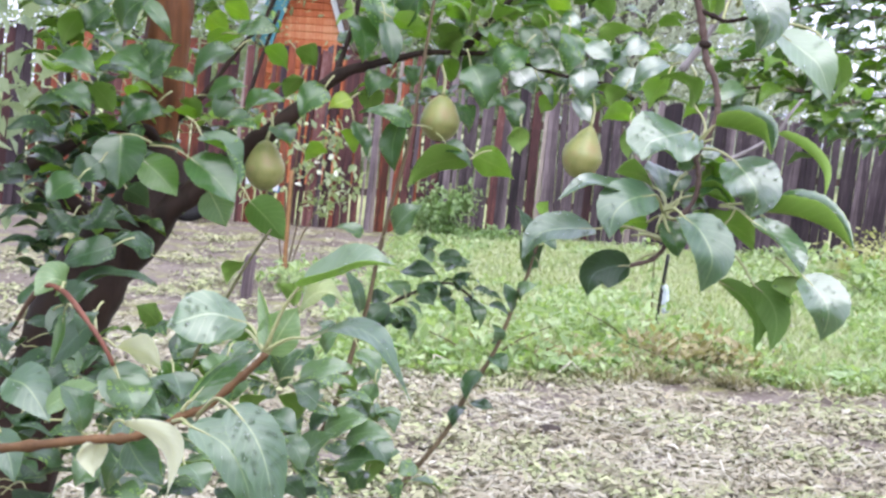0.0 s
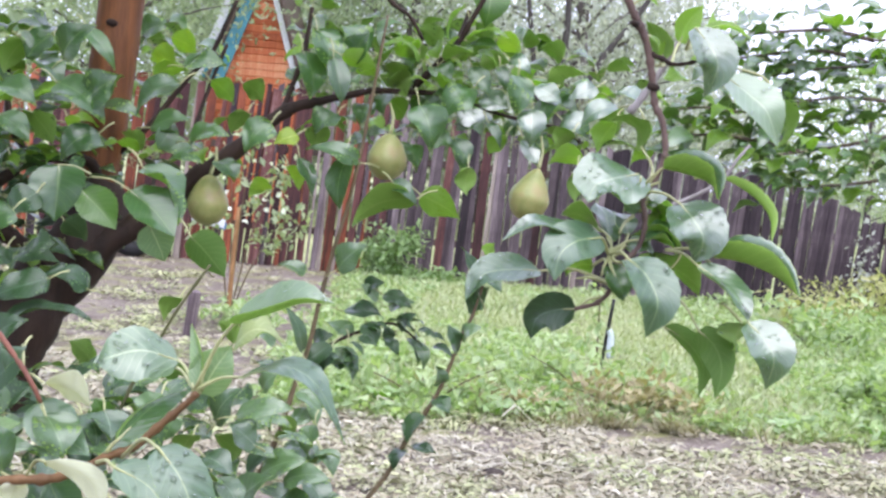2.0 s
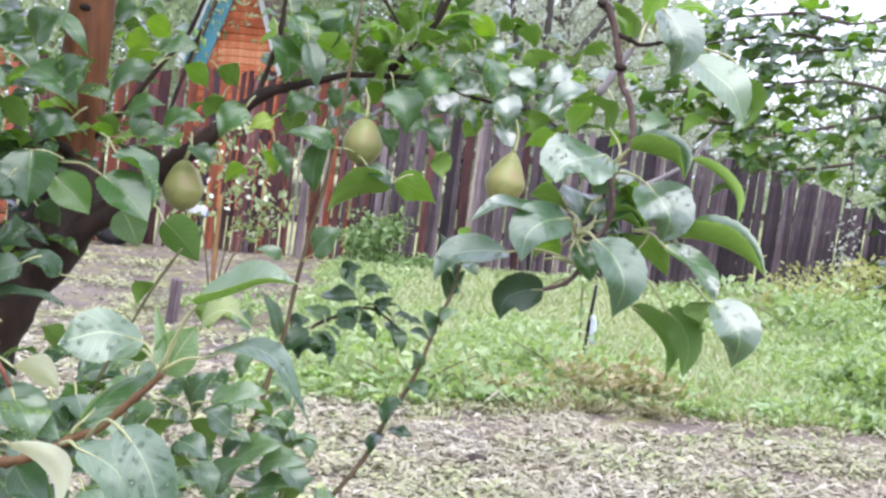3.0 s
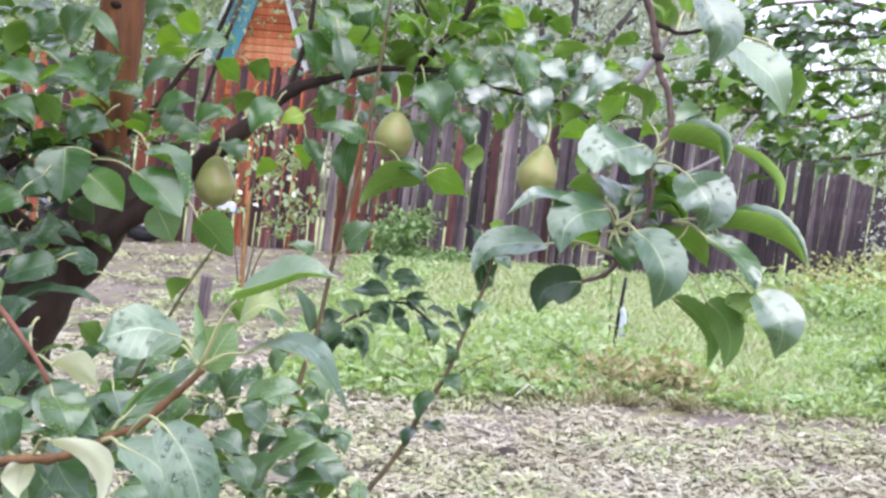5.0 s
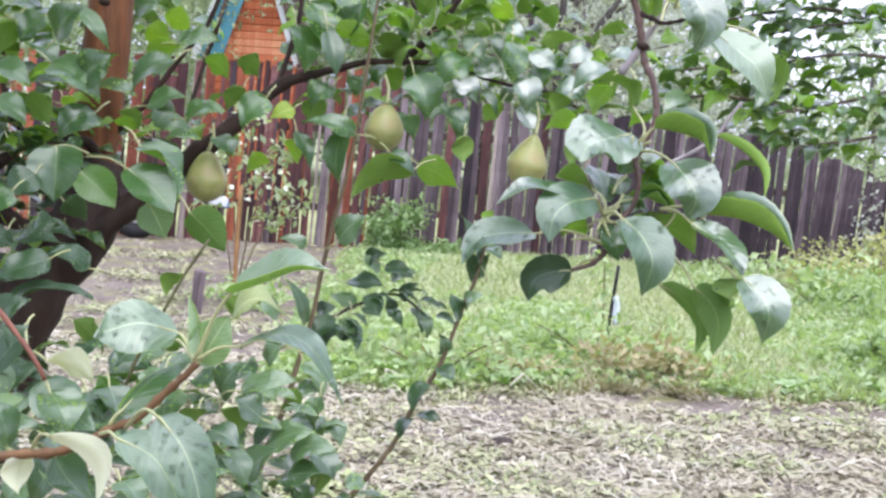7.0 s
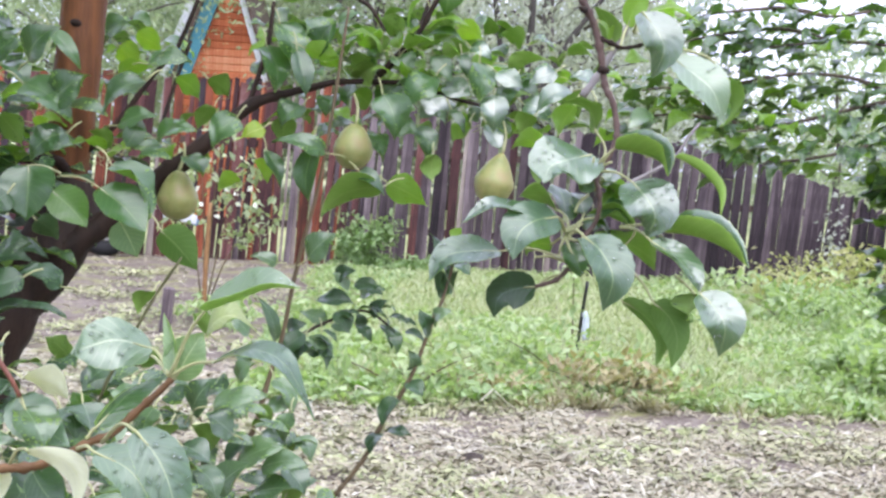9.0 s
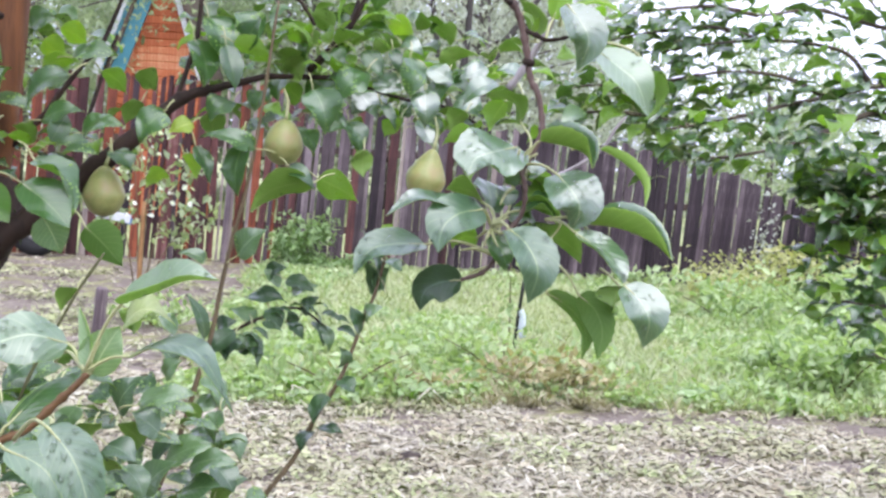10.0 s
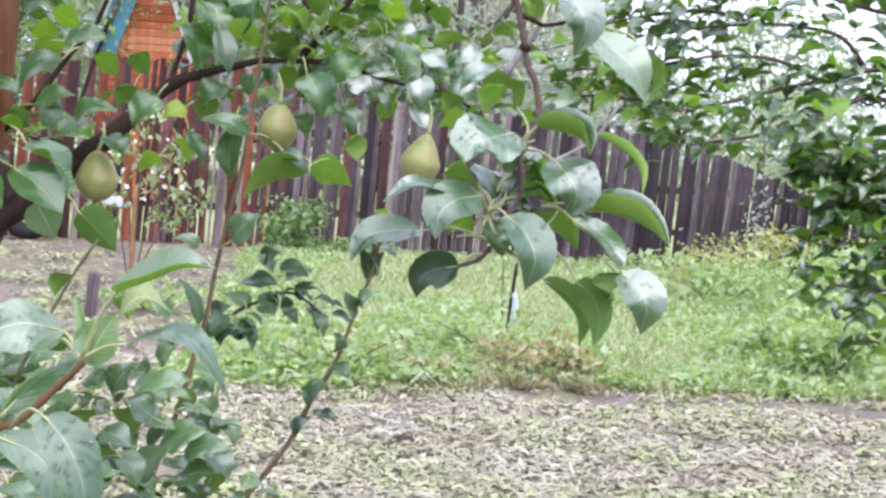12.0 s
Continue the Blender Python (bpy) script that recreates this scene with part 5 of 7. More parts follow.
leaf(hanging_twig, (0.307, 1.153, 1.577), (0.306, 1.151, 1.558), 0.022, 108, 0.15, 0.3, root=(0.288, 1.124, 1.588), kind="lime")

rib_leaf(leaning_twig, [(0.036, 0.921, 1.498), (0.057, 0.905, 1.508), (0.076, 0.896, 1.517), (0.094, 0.893, 1.518)], 0.031, (0, -0.88, 0.5), (0.2, -0.8, 0.6), (2, 58), "sheen", drops=8, root=(0.013, 0.936, 1.454))
leaf(leaning_twig, (0.030, 0.959, 1.477), (0.061, 0.960, 1.482), 0.030, 22, 0.4, 0.5, root=(0.015, 0.936, 1.452), kind="cream")
rib_leaf(leaning_twig, [(0.041, 0.928, 1.466), (0.066, 0.905, 1.479), (0.088, 0.892, 1.473), (0.107, 0.887, 1.443)], 0.024, (0, -0.45, 0.9), (0.8, -0.25, 0.4), (8, 2), "damp", drops=10, root=(0.013, 0.936, 1.454))
rib_leaf(leaning_twig, [(0.015, 0.936, 1.453), (0.013, 0.945, 1.470), (0.003, 0.960, 1.489)], 0.013, (-0.5, -0.85, 0.1), (-0.4, -0.9, 0.1), (20, 30), "sage", root=(0.013, 0.936, 1.454))
rib_leaf(leaning_twig, [(0.015, 0.944, 1.451), (0.022, 0.947, 1.466), (0.030, 0.950, 1.480)], 0.027, (0.1, -0.92, 0.35), (0.1, -0.9, 0.3), (12, 18), "sage", root=(0.013, 0.936, 1.454))
rib_leaf(leaning_twig, [(-0.002, 0.958, 1.466), (-0.021, 0.945, 1.473), (-0.037, 0.938, 1.469), (-0.047, 0.936, 1.464)], 0.036, (-0.05, -0.62, 0.78), (-0.2, -0.6, 0.78), (-20, 5), "sheen", drops=12, root=(0.013, 0.936, 1.454))
rib_leaf(leaning_twig, [(-0.028, 0.930, 1.422), (-0.013, 0.950, 1.440), (0.006, 0.970, 1.449)], 0.022, (0.35, -0.6, 0.7), (0.2, -0.6, 0.8), (-40, 12), "pear", root=(-0.034, 0.931, 1.414))
rib_leaf(leaning_twig, [(-0.025, 1.020, 1.443), (-0.017, 1.020, 1.448), (-0.009, 1.020, 1.445)], 0.016, (0, 0.7, 0.6), (0, 0.7, 0.6), (10, 10), "mid", root=(0.013, 0.936, 1.454))
rib_leaf(leaning_twig, [(0.013, 0.854, 1.440), (0.028, 0.843, 1.429), (0.038, 0.836, 1.411), (0.045, 0.831, 1.380)], 0.027, (0.1, -0.72, 0.68), (0, -0.8, 0.6), (10, 10), "damp", drops=20, root=(-0.020, 0.913, 1.417))
rib_leaf(leaning_twig, [(-0.019, 0.892, 1.417), (0.004, 0.885, 1.409), (0.018, 0.880, 1.390), (0.023, 0.878, 1.367)], 0.026, (0.2, -0.72, 0.66), (0.1, -0.8, 0.6), (8, 12), "damp", drops=8, root=(-0.034, 0.912, 1.413))
leaf(leaning_twig, (-0.064, 0.911, 1.411), (-0.034, 0.907, 1.369), 0.016, -90, 0.1, 0.3, root=(-0.080, 0.930, 1.395), kind="pale", sweep=0.32)
leaf(leaning_twig, (-0.072, 0.949, 1.388), (-0.047, 0.947, 1.362), 0.026, 28, -0.1, 0.3, root=(-0.070, 0.939, 1.392))
leaf(leaning_twig, (-0.083, 0.929, 1.392), (-0.086, 0.927, 1.370), 0.022, 67, 0.2, 0.3, root=(-0.080, 0.929, 1.394), kind="pale")
leaf(leaning_twig, (-0.073, 0.968, 1.380), (-0.091, 0.965, 1.348), 0.023, -49, 0.15, 0.3, root=(-0.073, 0.949, 1.389))
leaf(leaning_twig, (-0.108, 0.968, 1.385), (-0.124, 0.971, 1.415), 0.025, -11, 0.15, 0.3, root=(-0.094, 0.949, 1.388))


tube("bud_stalk", [(0.288, 1.120, 1.590), (0.289, 1.112, 1.598), (0.293, 1.108, 1.605)], 0.0014, 0.0008, STALK, hanging_twig, sides=6, steps=3)
tube("bud_stalk", [(0.288, 1.120, 1.590), (0.292, 1.110, 1.596), (0.297, 1.106, 1.599)], 0.0014, 0.0008, STALK, hanging_twig, sides=6, steps=3)
tube("bud_stalk", [(0.287, 1.120, 1.591), (0.284, 1.112, 1.596), (0.284, 1.110, 1.602)], 0.0014, 0.0008, STALK, hanging_twig, sides=6, steps=3)
tube("bud_stalk", [(0.268, 1.115, 1.542), (0.264, 1.106, 1.536), (0.262, 1.100, 1.529)], 0.0014, 0.0008, STALK, hanging_twig, sides=6, steps=3)
tube("bud_stalk", [(0.269, 1.115, 1.542), (0.273, 1.106, 1.539), (0.279, 1.100, 1.542)], 0.0014, 0.0008, STALK, hanging_twig, sides=6, steps=3)
tube("bud_stalk", [(0.268, 1.115, 1.542), (0.269, 1.105, 1.535), (0.272, 1.100, 1.529)], 0.0014, 0.0008, STALK, hanging_twig, sides=6, steps=3)
tube("bud_stalk", [(0.269, 1.120, 1.522), (0.256, 1.110, 1.526), (0.245, 1.105, 1.525)], 0.0014, 0.0008, STALK, hanging_twig, sides=6, steps=3)
tube("bud_stalk", [(0.283, 1.120, 1.573), (0.276, 1.110, 1.568), (0.272, 1.105, 1.560)], 0.0014, 0.0008, STALK, hanging_twig, sides=6, steps=3)

tube("twig", [(0.327, 1.224, 1.580), (0.349, 1.225, 1.592), (0.368, 1.227, 1.606), (0.378, 1.228, 1.623), (0.387, 1.230, 1.635)], 0.0019, 0.0012, GREY_TWIG_BARK, pear_tree, "thin grey dead twig")

upright_twig = tube("twig", [(0.077, 2.030, 1.703), (0.095, 2.030, 1.721), (0.116, 2.030, 1.748), (0.138, 2.030, 1.774), (0.152, 2.030, 1.805), (0.168, 2.030, 1.839), (0.182, 2.030, 1.878)], 0.0044, 0.0036, BARK, pear_tree, "straight dark twig", rough=0.06, knots=0.35)
tube("twig", [(0.014, 2.030, 1.843), (0.035, 2.030, 1.817), (0.059, 2.030, 1.803), (0.073, 2.030, 1.785), (0.084, 2.030, 1.768)], 0.0034, 0.0024, BARK, pear_tree, "thin bent dark twig", rough=0.06, knots=0.4)
leaf(hanging_twig, (0.272, 1.133, 1.728), (0.287, 1.133, 1.726), 0.011, 10, 0.2, 0.3, root=(0.268, 1.133, 1.722), kind="lime")
leaf(hanging_twig, (0.283, 1.133, 1.704), (0.292, 1.133, 1.692), 0.009, 30, 0.1, 0.3, root=(0.281, 1.133, 1.699), kind="lime")
leaf(upright_twig, (0.140, 2.030, 1.823), (0.121, 2.000, 1.765), 0.052, 50, 0.12, 0.2, root=(0.150, 2.030, 1.806), kind="lime")
leaf(upright_twig, (0.176, 2.060, 1.860), (0.173, 2.040, 1.798), 0.056, -20, 0.15, 0.2, root=(0.173, 2.030, 1.856), kind="mid")
leaf(upright_twig, (0.149, 2.030, 1.774), (0.209, 2.000, 1.781), 0.034, 15, 0.2, 0.3, root=(0.137, 2.030, 1.772), kind="lime")
leaf(upright_twig, (0.144, 2.030, 1.763), (0.203, 2.000, 1.759), 0.024, 30, 0.15, 0.3, root=(0.133, 2.030, 1.765), kind="mid")
leaf(upright_twig, (0.141, 2.030, 1.742), (0.198, 2.000, 1.740), 0.024, 10, 0.25, 0.3, root=(0.118, 2.030, 1.749), kind="lime")
leaf(upright_twig, (0.079, 2.030, 1.755), (0.054, 2.000, 1.753), 0.022, 10, 0.2, 0.3, root=(0.083, 2.030, 1.768), kind="lime")
leaf(upright_twig, (0.080, 2.030, 1.746), (0.072, 2.000, 1.717), 0.026, 35, 0.1, 0.3, root=(0.083, 2.030, 1.768), kind="mid")
leaf(upright_twig, (0.072, 2.030, 1.701), (0.037, 2.000, 1.706), 0.04, 40, 0.1, 0.25, root=(0.079, 2.030, 1.704), kind="pear")

# leaves of the crown
crown_twig_a, crown_twig_b = tree_limbs[1], tree_limbs[0]
leaf(crown_twig_a, (-0.393, 1.654, 1.634), (-0.340, 1.638, 1.624), 0.043, 34, 0.1, 0.35, root=(-0.414, 1.664, 1.640))
leaf(crown_twig_a, (-0.356, 1.756, 1.649), (-0.287, 1.738, 1.610), 0.053, 34, 0.14, 0.25, root=(-0.382, 1.767, 1.665))
leaf(crown_twig_a, (-0.319, 1.754, 1.627), (-0.272, 1.743, 1.665), 0.051, 76, 0.14, 0.35, root=(-0.337, 1.763, 1.616))
leaf(crown_twig_a, (-0.297, 1.751, 1.591), (-0.338, 1.732, 1.557), 0.042, -55, 0.2, 0.25, root=(-0.283, 1.762, 1.606))
leaf(crown_twig_a, (-0.351, 1.759, 1.679), (-0.311, 1.749, 1.724), 0.046, 77, 0.2, 0.25, root=(-0.367, 1.768, 1.666))
leaf(crown_twig_a, (-0.341, 1.814, 1.723), (-0.295, 1.795, 1.679), 0.025, 34, 0.1, 0.35, root=(-0.359, 1.825, 1.742))
rib_leaf(crown_twig_a, [(-0.316, 1.666, 1.550), (-0.311, 1.650, 1.522), (-0.311, 1.645, 1.484)], 0.066, (0, -0.66, 0.75), (0, -0.95, 0.25), (10, 10), "pear", root=(-0.281, 1.678, 1.542))
rib_leaf(crown_twig_a, [(-0.312, 1.743, 1.517), (-0.285, 1.735, 1.498), (-0.261, 1.726, 1.475)], 0.049, (0.3, -0.85, 0.4), (0.2, -0.9, 0.3), (10, 10), "mid", root=(-0.337, 1.754, 1.523))
rib_leaf(crown_twig_a, [(-0.225, 1.645, 1.529), (-0.192, 1.635, 1.508), (-0.164, 1.626, 1.481)], 0.058, (0.2, -0.72, 0.68), (0.2, -0.8, 0.5), (6, 18), "pear", root=(-0.277, 1.657, 1.540))
leaf(crown_twig_a, (-0.218, 1.668, 1.556), (-0.159, 1.648, 1.504), 0.060, -2, 0.1, 0.35, root=(-0.241, 1.680, 1.577))
rib_leaf(crown_twig_a, [(-0.212, 1.691, 1.488), (-0.201, 1.694, 1.468), (-0.190, 1.697, 1.444)], 0.045, (0.1, -0.9, 0.4), (0.1, -0.95, 0.2), (10, 10), "sage", root=(-0.224, 1.702, 1.504))
rib_leaf(crown_twig_a, [(-0.150, 1.641, 1.483), (-0.130, 1.644, 1.465), (-0.106, 1.647, 1.438)], 0.050, (0.2, 0.9, 0.2), (0.2, 0.9, 0.2), (10, 10), "mid", root=(-0.166, 1.653, 1.501))
leaf(crown_twig_a, (-0.226, 1.859, 1.666), (-0.280, 1.840, 1.626), 0.054, -29, 0.14, 0.25, root=(-0.207, 1.871, 1.683))
leaf(crown_twig_a, (-0.249, 1.963, 1.694), (-0.187, 1.949, 1.705), 0.040, 48, 0.14, 0.15, root=(-0.273, 1.972, 1.693))
leaf(crown_twig_a, (-0.229, 1.952, 1.589), (-0.173, 1.940, 1.607), 0.048, 38, 0.14, 0.35, root=(-0.250, 1.962, 1.586))
leaf(crown_twig_a, (-0.208, 1.961, 1.678), (-0.172, 1.969, 1.650), 0.035, -48, 0.2, 0.15, root=(-0.224, 1.973, 1.691), kind="lime")
leaf(crown_twig_a, (-0.109, 1.907, 1.626), (-0.141, 1.888, 1.587), 0.046, -45, 0.06, 0.25, root=(-0.099, 1.919, 1.643))
leaf(crown_twig_a, (-0.286, 1.953, 1.604), (-0.230, 1.941, 1.625), 0.037, 50, 0.06, 0.15, root=(-0.308, 1.963, 1.600))
leaf(crown_twig_a, (-0.078, 1.956, 1.614), (-0.108, 1.939, 1.599), 0.031, -42, 0.06, 0.25, root=(-0.068, 1.967, 1.622), kind="yellow")
leaf(crown_twig_a, (-0.087, 1.952, 1.569), (-0.068, 1.959, 1.536), 0.027, -40, 0.2, 0.25, root=(-0.096, 1.963, 1.583), kind="yellow")
leaf(crown_twig_a, (-0.119, 1.999, 1.541), (-0.149, 2.007, 1.520), 0.032, 38, 0.14, 0.25, root=(-0.111, 2.010, 1.551), kind="yellow")
leaf(crown_twig_a, (-0.372, 1.852, 1.609), (-0.359, 1.861, 1.591), 0.023, -37, 0.06, 0.35, root=(-0.381, 1.863, 1.618), kind="yellow")
leaf(crown_twig_a, (-0.405, 1.746, 1.554), (-0.397, 1.755, 1.541), 0.016, -40, 0.2, 0.15, root=(-0.413, 1.757, 1.561), kind="yellow")
leaf(crown_twig_a, (-0.072, 1.953, 1.582), (-0.044, 1.933, 1.531), 0.027, 12, 0.06, 0.35, root=(-0.082, 1.965, 1.604))
leaf(crown_twig_a, (-0.190, 1.970, 1.565), (-0.161, 1.953, 1.539), 0.045, 11, 0.2, 0.25, root=(-0.202, 1.982, 1.577))
# the dark kind among these low leaves carries crown shade in its colour
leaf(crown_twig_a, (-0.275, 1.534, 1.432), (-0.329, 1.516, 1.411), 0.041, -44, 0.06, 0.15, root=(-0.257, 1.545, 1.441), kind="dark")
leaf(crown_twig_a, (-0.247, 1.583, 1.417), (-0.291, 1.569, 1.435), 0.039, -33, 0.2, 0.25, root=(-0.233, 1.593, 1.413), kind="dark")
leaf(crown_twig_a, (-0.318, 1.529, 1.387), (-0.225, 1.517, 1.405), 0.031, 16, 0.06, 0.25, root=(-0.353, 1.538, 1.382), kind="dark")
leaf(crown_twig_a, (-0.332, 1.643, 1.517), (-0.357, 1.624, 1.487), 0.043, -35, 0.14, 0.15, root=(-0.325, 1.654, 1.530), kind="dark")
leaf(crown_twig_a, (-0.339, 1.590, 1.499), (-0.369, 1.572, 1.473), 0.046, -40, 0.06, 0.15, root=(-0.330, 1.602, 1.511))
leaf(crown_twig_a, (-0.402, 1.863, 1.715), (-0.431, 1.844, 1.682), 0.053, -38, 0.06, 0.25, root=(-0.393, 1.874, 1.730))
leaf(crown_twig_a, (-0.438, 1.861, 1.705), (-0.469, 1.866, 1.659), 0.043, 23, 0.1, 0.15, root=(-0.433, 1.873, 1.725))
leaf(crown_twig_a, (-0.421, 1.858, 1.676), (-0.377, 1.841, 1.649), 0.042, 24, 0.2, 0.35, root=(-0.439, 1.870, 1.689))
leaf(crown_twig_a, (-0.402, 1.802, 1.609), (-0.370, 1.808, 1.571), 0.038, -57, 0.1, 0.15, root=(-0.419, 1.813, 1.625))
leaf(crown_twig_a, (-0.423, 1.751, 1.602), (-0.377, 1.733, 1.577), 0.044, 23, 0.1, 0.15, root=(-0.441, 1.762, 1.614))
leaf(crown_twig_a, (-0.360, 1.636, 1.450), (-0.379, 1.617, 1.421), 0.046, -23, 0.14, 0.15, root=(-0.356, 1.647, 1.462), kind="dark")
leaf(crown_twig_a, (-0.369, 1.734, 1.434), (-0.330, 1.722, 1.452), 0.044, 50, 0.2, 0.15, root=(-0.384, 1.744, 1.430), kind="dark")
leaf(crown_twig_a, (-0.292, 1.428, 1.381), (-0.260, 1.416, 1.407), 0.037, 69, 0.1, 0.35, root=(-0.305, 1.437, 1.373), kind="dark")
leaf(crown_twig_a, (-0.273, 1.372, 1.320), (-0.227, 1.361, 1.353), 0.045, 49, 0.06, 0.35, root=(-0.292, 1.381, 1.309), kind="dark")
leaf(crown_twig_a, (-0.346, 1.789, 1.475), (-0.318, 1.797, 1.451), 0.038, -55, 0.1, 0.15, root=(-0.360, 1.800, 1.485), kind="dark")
leaf(crown_twig_a, (-0.406, 2.163, 1.709), (-0.360, 2.152, 1.746), 0.055, 62, 0.1, 0.15, root=(-0.424, 2.172, 1.699))
leaf(crown_twig_a, (-0.345, 2.166, 1.730), (-0.310, 2.173, 1.698), 0.046, -49, 0.06, 0.35, root=(-0.361, 2.178, 1.746), kind="yellow")
leaf(crown_twig_a, (-0.320, 2.168, 1.750), (-0.276, 2.177, 1.727), 0.042, -47, 0.14, 0.25, root=(-0.339, 2.180, 1.763), kind="yellow")
leaf(crown_twig_a, (-0.329, 2.111, 1.684), (-0.280, 2.124, 1.701), 0.038, -48, 0.1, 0.15, root=(-0.350, 2.121, 1.682), kind="yellow")
leaf(crown_twig_a, (-0.364, 2.168, 1.747), (-0.326, 2.155, 1.766), 0.055, 60, 0.14, 0.15, root=(-0.379, 2.177, 1.744))
leaf(crown_twig_a, (-0.169, 2.059, 1.641), (-0.194, 2.065, 1.606), 0.033, 30, 0.1, 0.15, root=(-0.163, 2.070, 1.657))
leaf(crown_twig_a, (-0.345, 1.798, 1.562), (-0.298, 1.784, 1.576), 0.044, 39, 0.2, 0.15, root=(-0.363, 1.807, 1.560))
leaf(crown_twig_a, (-0.291, 1.951, 1.578), (-0.327, 1.962, 1.595), 0.029, 65, 0.1, 0.15, root=(-0.282, 1.960, 1.574))

leaf(crown_twig_b, (0.090, 1.944, 1.670), (0.112, 1.923, 1.610), 0.054, 28, 0.2, 0.35, root=(0.082, 1.956, 1.695))
leaf(crown_twig_b, (0.014, 1.954, 1.582), (-0.062, 1.940, 1.600), 0.031, -51, 0.14, 0.35, root=(0.040, 1.964, 1.578))
leaf(crown_twig_b, (-0.004, 1.955, 1.590), (-0.009, 1.932, 1.514), 0.041, 17, 0.06, 0.35, root=(-0.004, 1.968, 1.620))
leaf(crown_twig_b, (0.098, 1.901, 1.540), (0.012, 1.906, 1.504), 0.058, 42, 0.14, 0.25, root=(0.128, 1.912, 1.555))
leaf(crown_twig_b, (0.064, 1.912, 1.561), (0.103, 1.895, 1.535), 0.026, 34, 0.14, 0.15, root=(0.049, 1.923, 1.573))
leaf(crown_twig_b, (0.103, 1.932, 1.547), (0.163, 1.939, 1.520), 0.044, -60, 0.1, 0.15, root=(0.081, 1.943, 1.560), kind="lime")
leaf(crown_twig_b, (0.167, 1.937, 1.591), (0.167, 1.943, 1.551), 0.033, -30, 0.14, 0.25, root=(0.167, 1.948, 1.608))
leaf(crown_twig_b, (-0.040, 1.988, 1.729), (-0.021, 1.967, 1.662), 0.034, 14, 0.1, 0.35, root=(-0.048, 2.001, 1.756))
leaf(crown_twig_b, (-0.029, 1.989, 1.733), (0.022, 1.998, 1.723), 0.033, -55, 0.06, 0.35, root=(-0.049, 1.999, 1.741), kind="lime")
leaf(crown_twig_b, (0.031, 2.009, 1.726), (0.071, 2.015, 1.687), 0.047, -44, 0.2, 0.35, root=(0.016, 2.021, 1.744))
leaf(crown_twig_b, (0.163, 1.968, 1.702), (0.122, 1.948, 1.655), 0.051, -38, 0.2, 0.25, root=(0.178, 1.980, 1.722))
leaf(crown_twig_b, (0.226, 1.991, 1.728), (0.230, 1.970, 1.672), 0.047, -16, 0.14, 0.15, root=(0.225, 2.003, 1.752))
leaf(crown_twig_b, (0.250, 1.987, 1.682), (0.253, 1.966, 1.630), 0.041, 0, 0.1, 0.15, root=(0.249, 1.999, 1.703), kind="wet")
leaf(crown_twig_b, (0.143, 1.980, 1.629), (0.162, 1.961, 1.587), 0.039, 15, 0.14, 0.25, root=(0.136, 1.992, 1.647))
leaf(crown_twig_b, (0.189, 1.984, 1.657), (0.211, 1.965, 1.621), 0.015, 38, 0.2, 0.15, root=(0.181, 1.995, 1.673))
leaf(crown_twig_b, (0.159, 2.021, 1.737), (0.187, 2.003, 1.697), 0.030, 47, 0.06, 0.15, root=(0.150, 2.033, 1.755))
leaf(crown_twig_b, (0.200, 2.022, 1.740), (0.211, 2.004, 1.704), 0.020, 23, 0.2, 0.15, root=(0.197, 2.034, 1.756))
leaf(crown_twig_b, (0.214, 2.054, 1.754), (0.247, 2.037, 1.736), 0.025, 53, 0.2, 0.15, root=(0.203, 2.065, 1.764), kind="wet")
leaf(crown_twig_b, (0.265, 1.971, 1.726), (0.323, 1.983, 1.739), 0.027, -49, 0.1, 0.25, root=(0.246, 1.981, 1.726))
leaf(crown_twig_b, (0.328, 1.940, 1.613), (0.277, 1.949, 1.608), 0.035, 49, 0.2, 0.35, root=(0.347, 1.951, 1.618), kind="lime")
leaf(crown_twig_b, (0.318, 1.919, 1.601), (0.318, 1.924, 1.554), 0.027, -29, 0.06, 0.15, root=(0.319, 1.931, 1.621))
leaf(crown_twig_b, (-0.071, 2.022, 1.769), (-0.045, 2.002, 1.712), 0.060, 12, 0.1, 0.35, root=(-0.081, 2.034, 1.792))
leaf(crown_twig_b, (-0.089, 2.019, 1.735), (-0.066, 1.997, 1.670), 0.050, 8, 0.1, 0.25, root=(-0.098, 2.031, 1.761))
leaf(crown_twig_b, (-0.014, 2.018, 1.724), (0.004, 2.008, 1.772), 0.051, 74, 0.1, 0.25, root=(-0.022, 2.027, 1.710))
leaf(crown_twig_b, (0.044, 2.033, 1.761), (0.078, 2.041, 1.740), 0.038, -50, 0.2, 0.35, root=(0.031, 2.044, 1.773), kind="lime")
leaf(crown_twig_b, (0.079, 2.030, 1.731), (0.060, 2.043, 1.763), 0.041, 79, 0.2, 0.35, root=(0.085, 2.039, 1.724))
leaf(crown_twig_b, (0.100, 2.030, 1.732), (0.130, 2.013, 1.709), 0.039, 35, 0.14, 0.25, root=(0.088, 2.041, 1.744))
leaf(crown_twig_b, (0.135, 2.053, 1.753), (0.184, 2.066, 1.774), 0.039, -61, 0.14, 0.25, root=(0.118, 2.062, 1.750))
leaf(crown_twig_b, (0.170, 2.052, 1.739), (0.215, 2.064, 1.751), 0.033, -59, 0.2, 0.35, root=(0.154, 2.062, 1.739))
leaf(crown_twig_b, (0.192, 2.077, 1.784), (0.231, 2.086, 1.771), 0.039, -50, 0.1, 0.15, root=(0.178, 2.087, 1.793), kind="yellow")
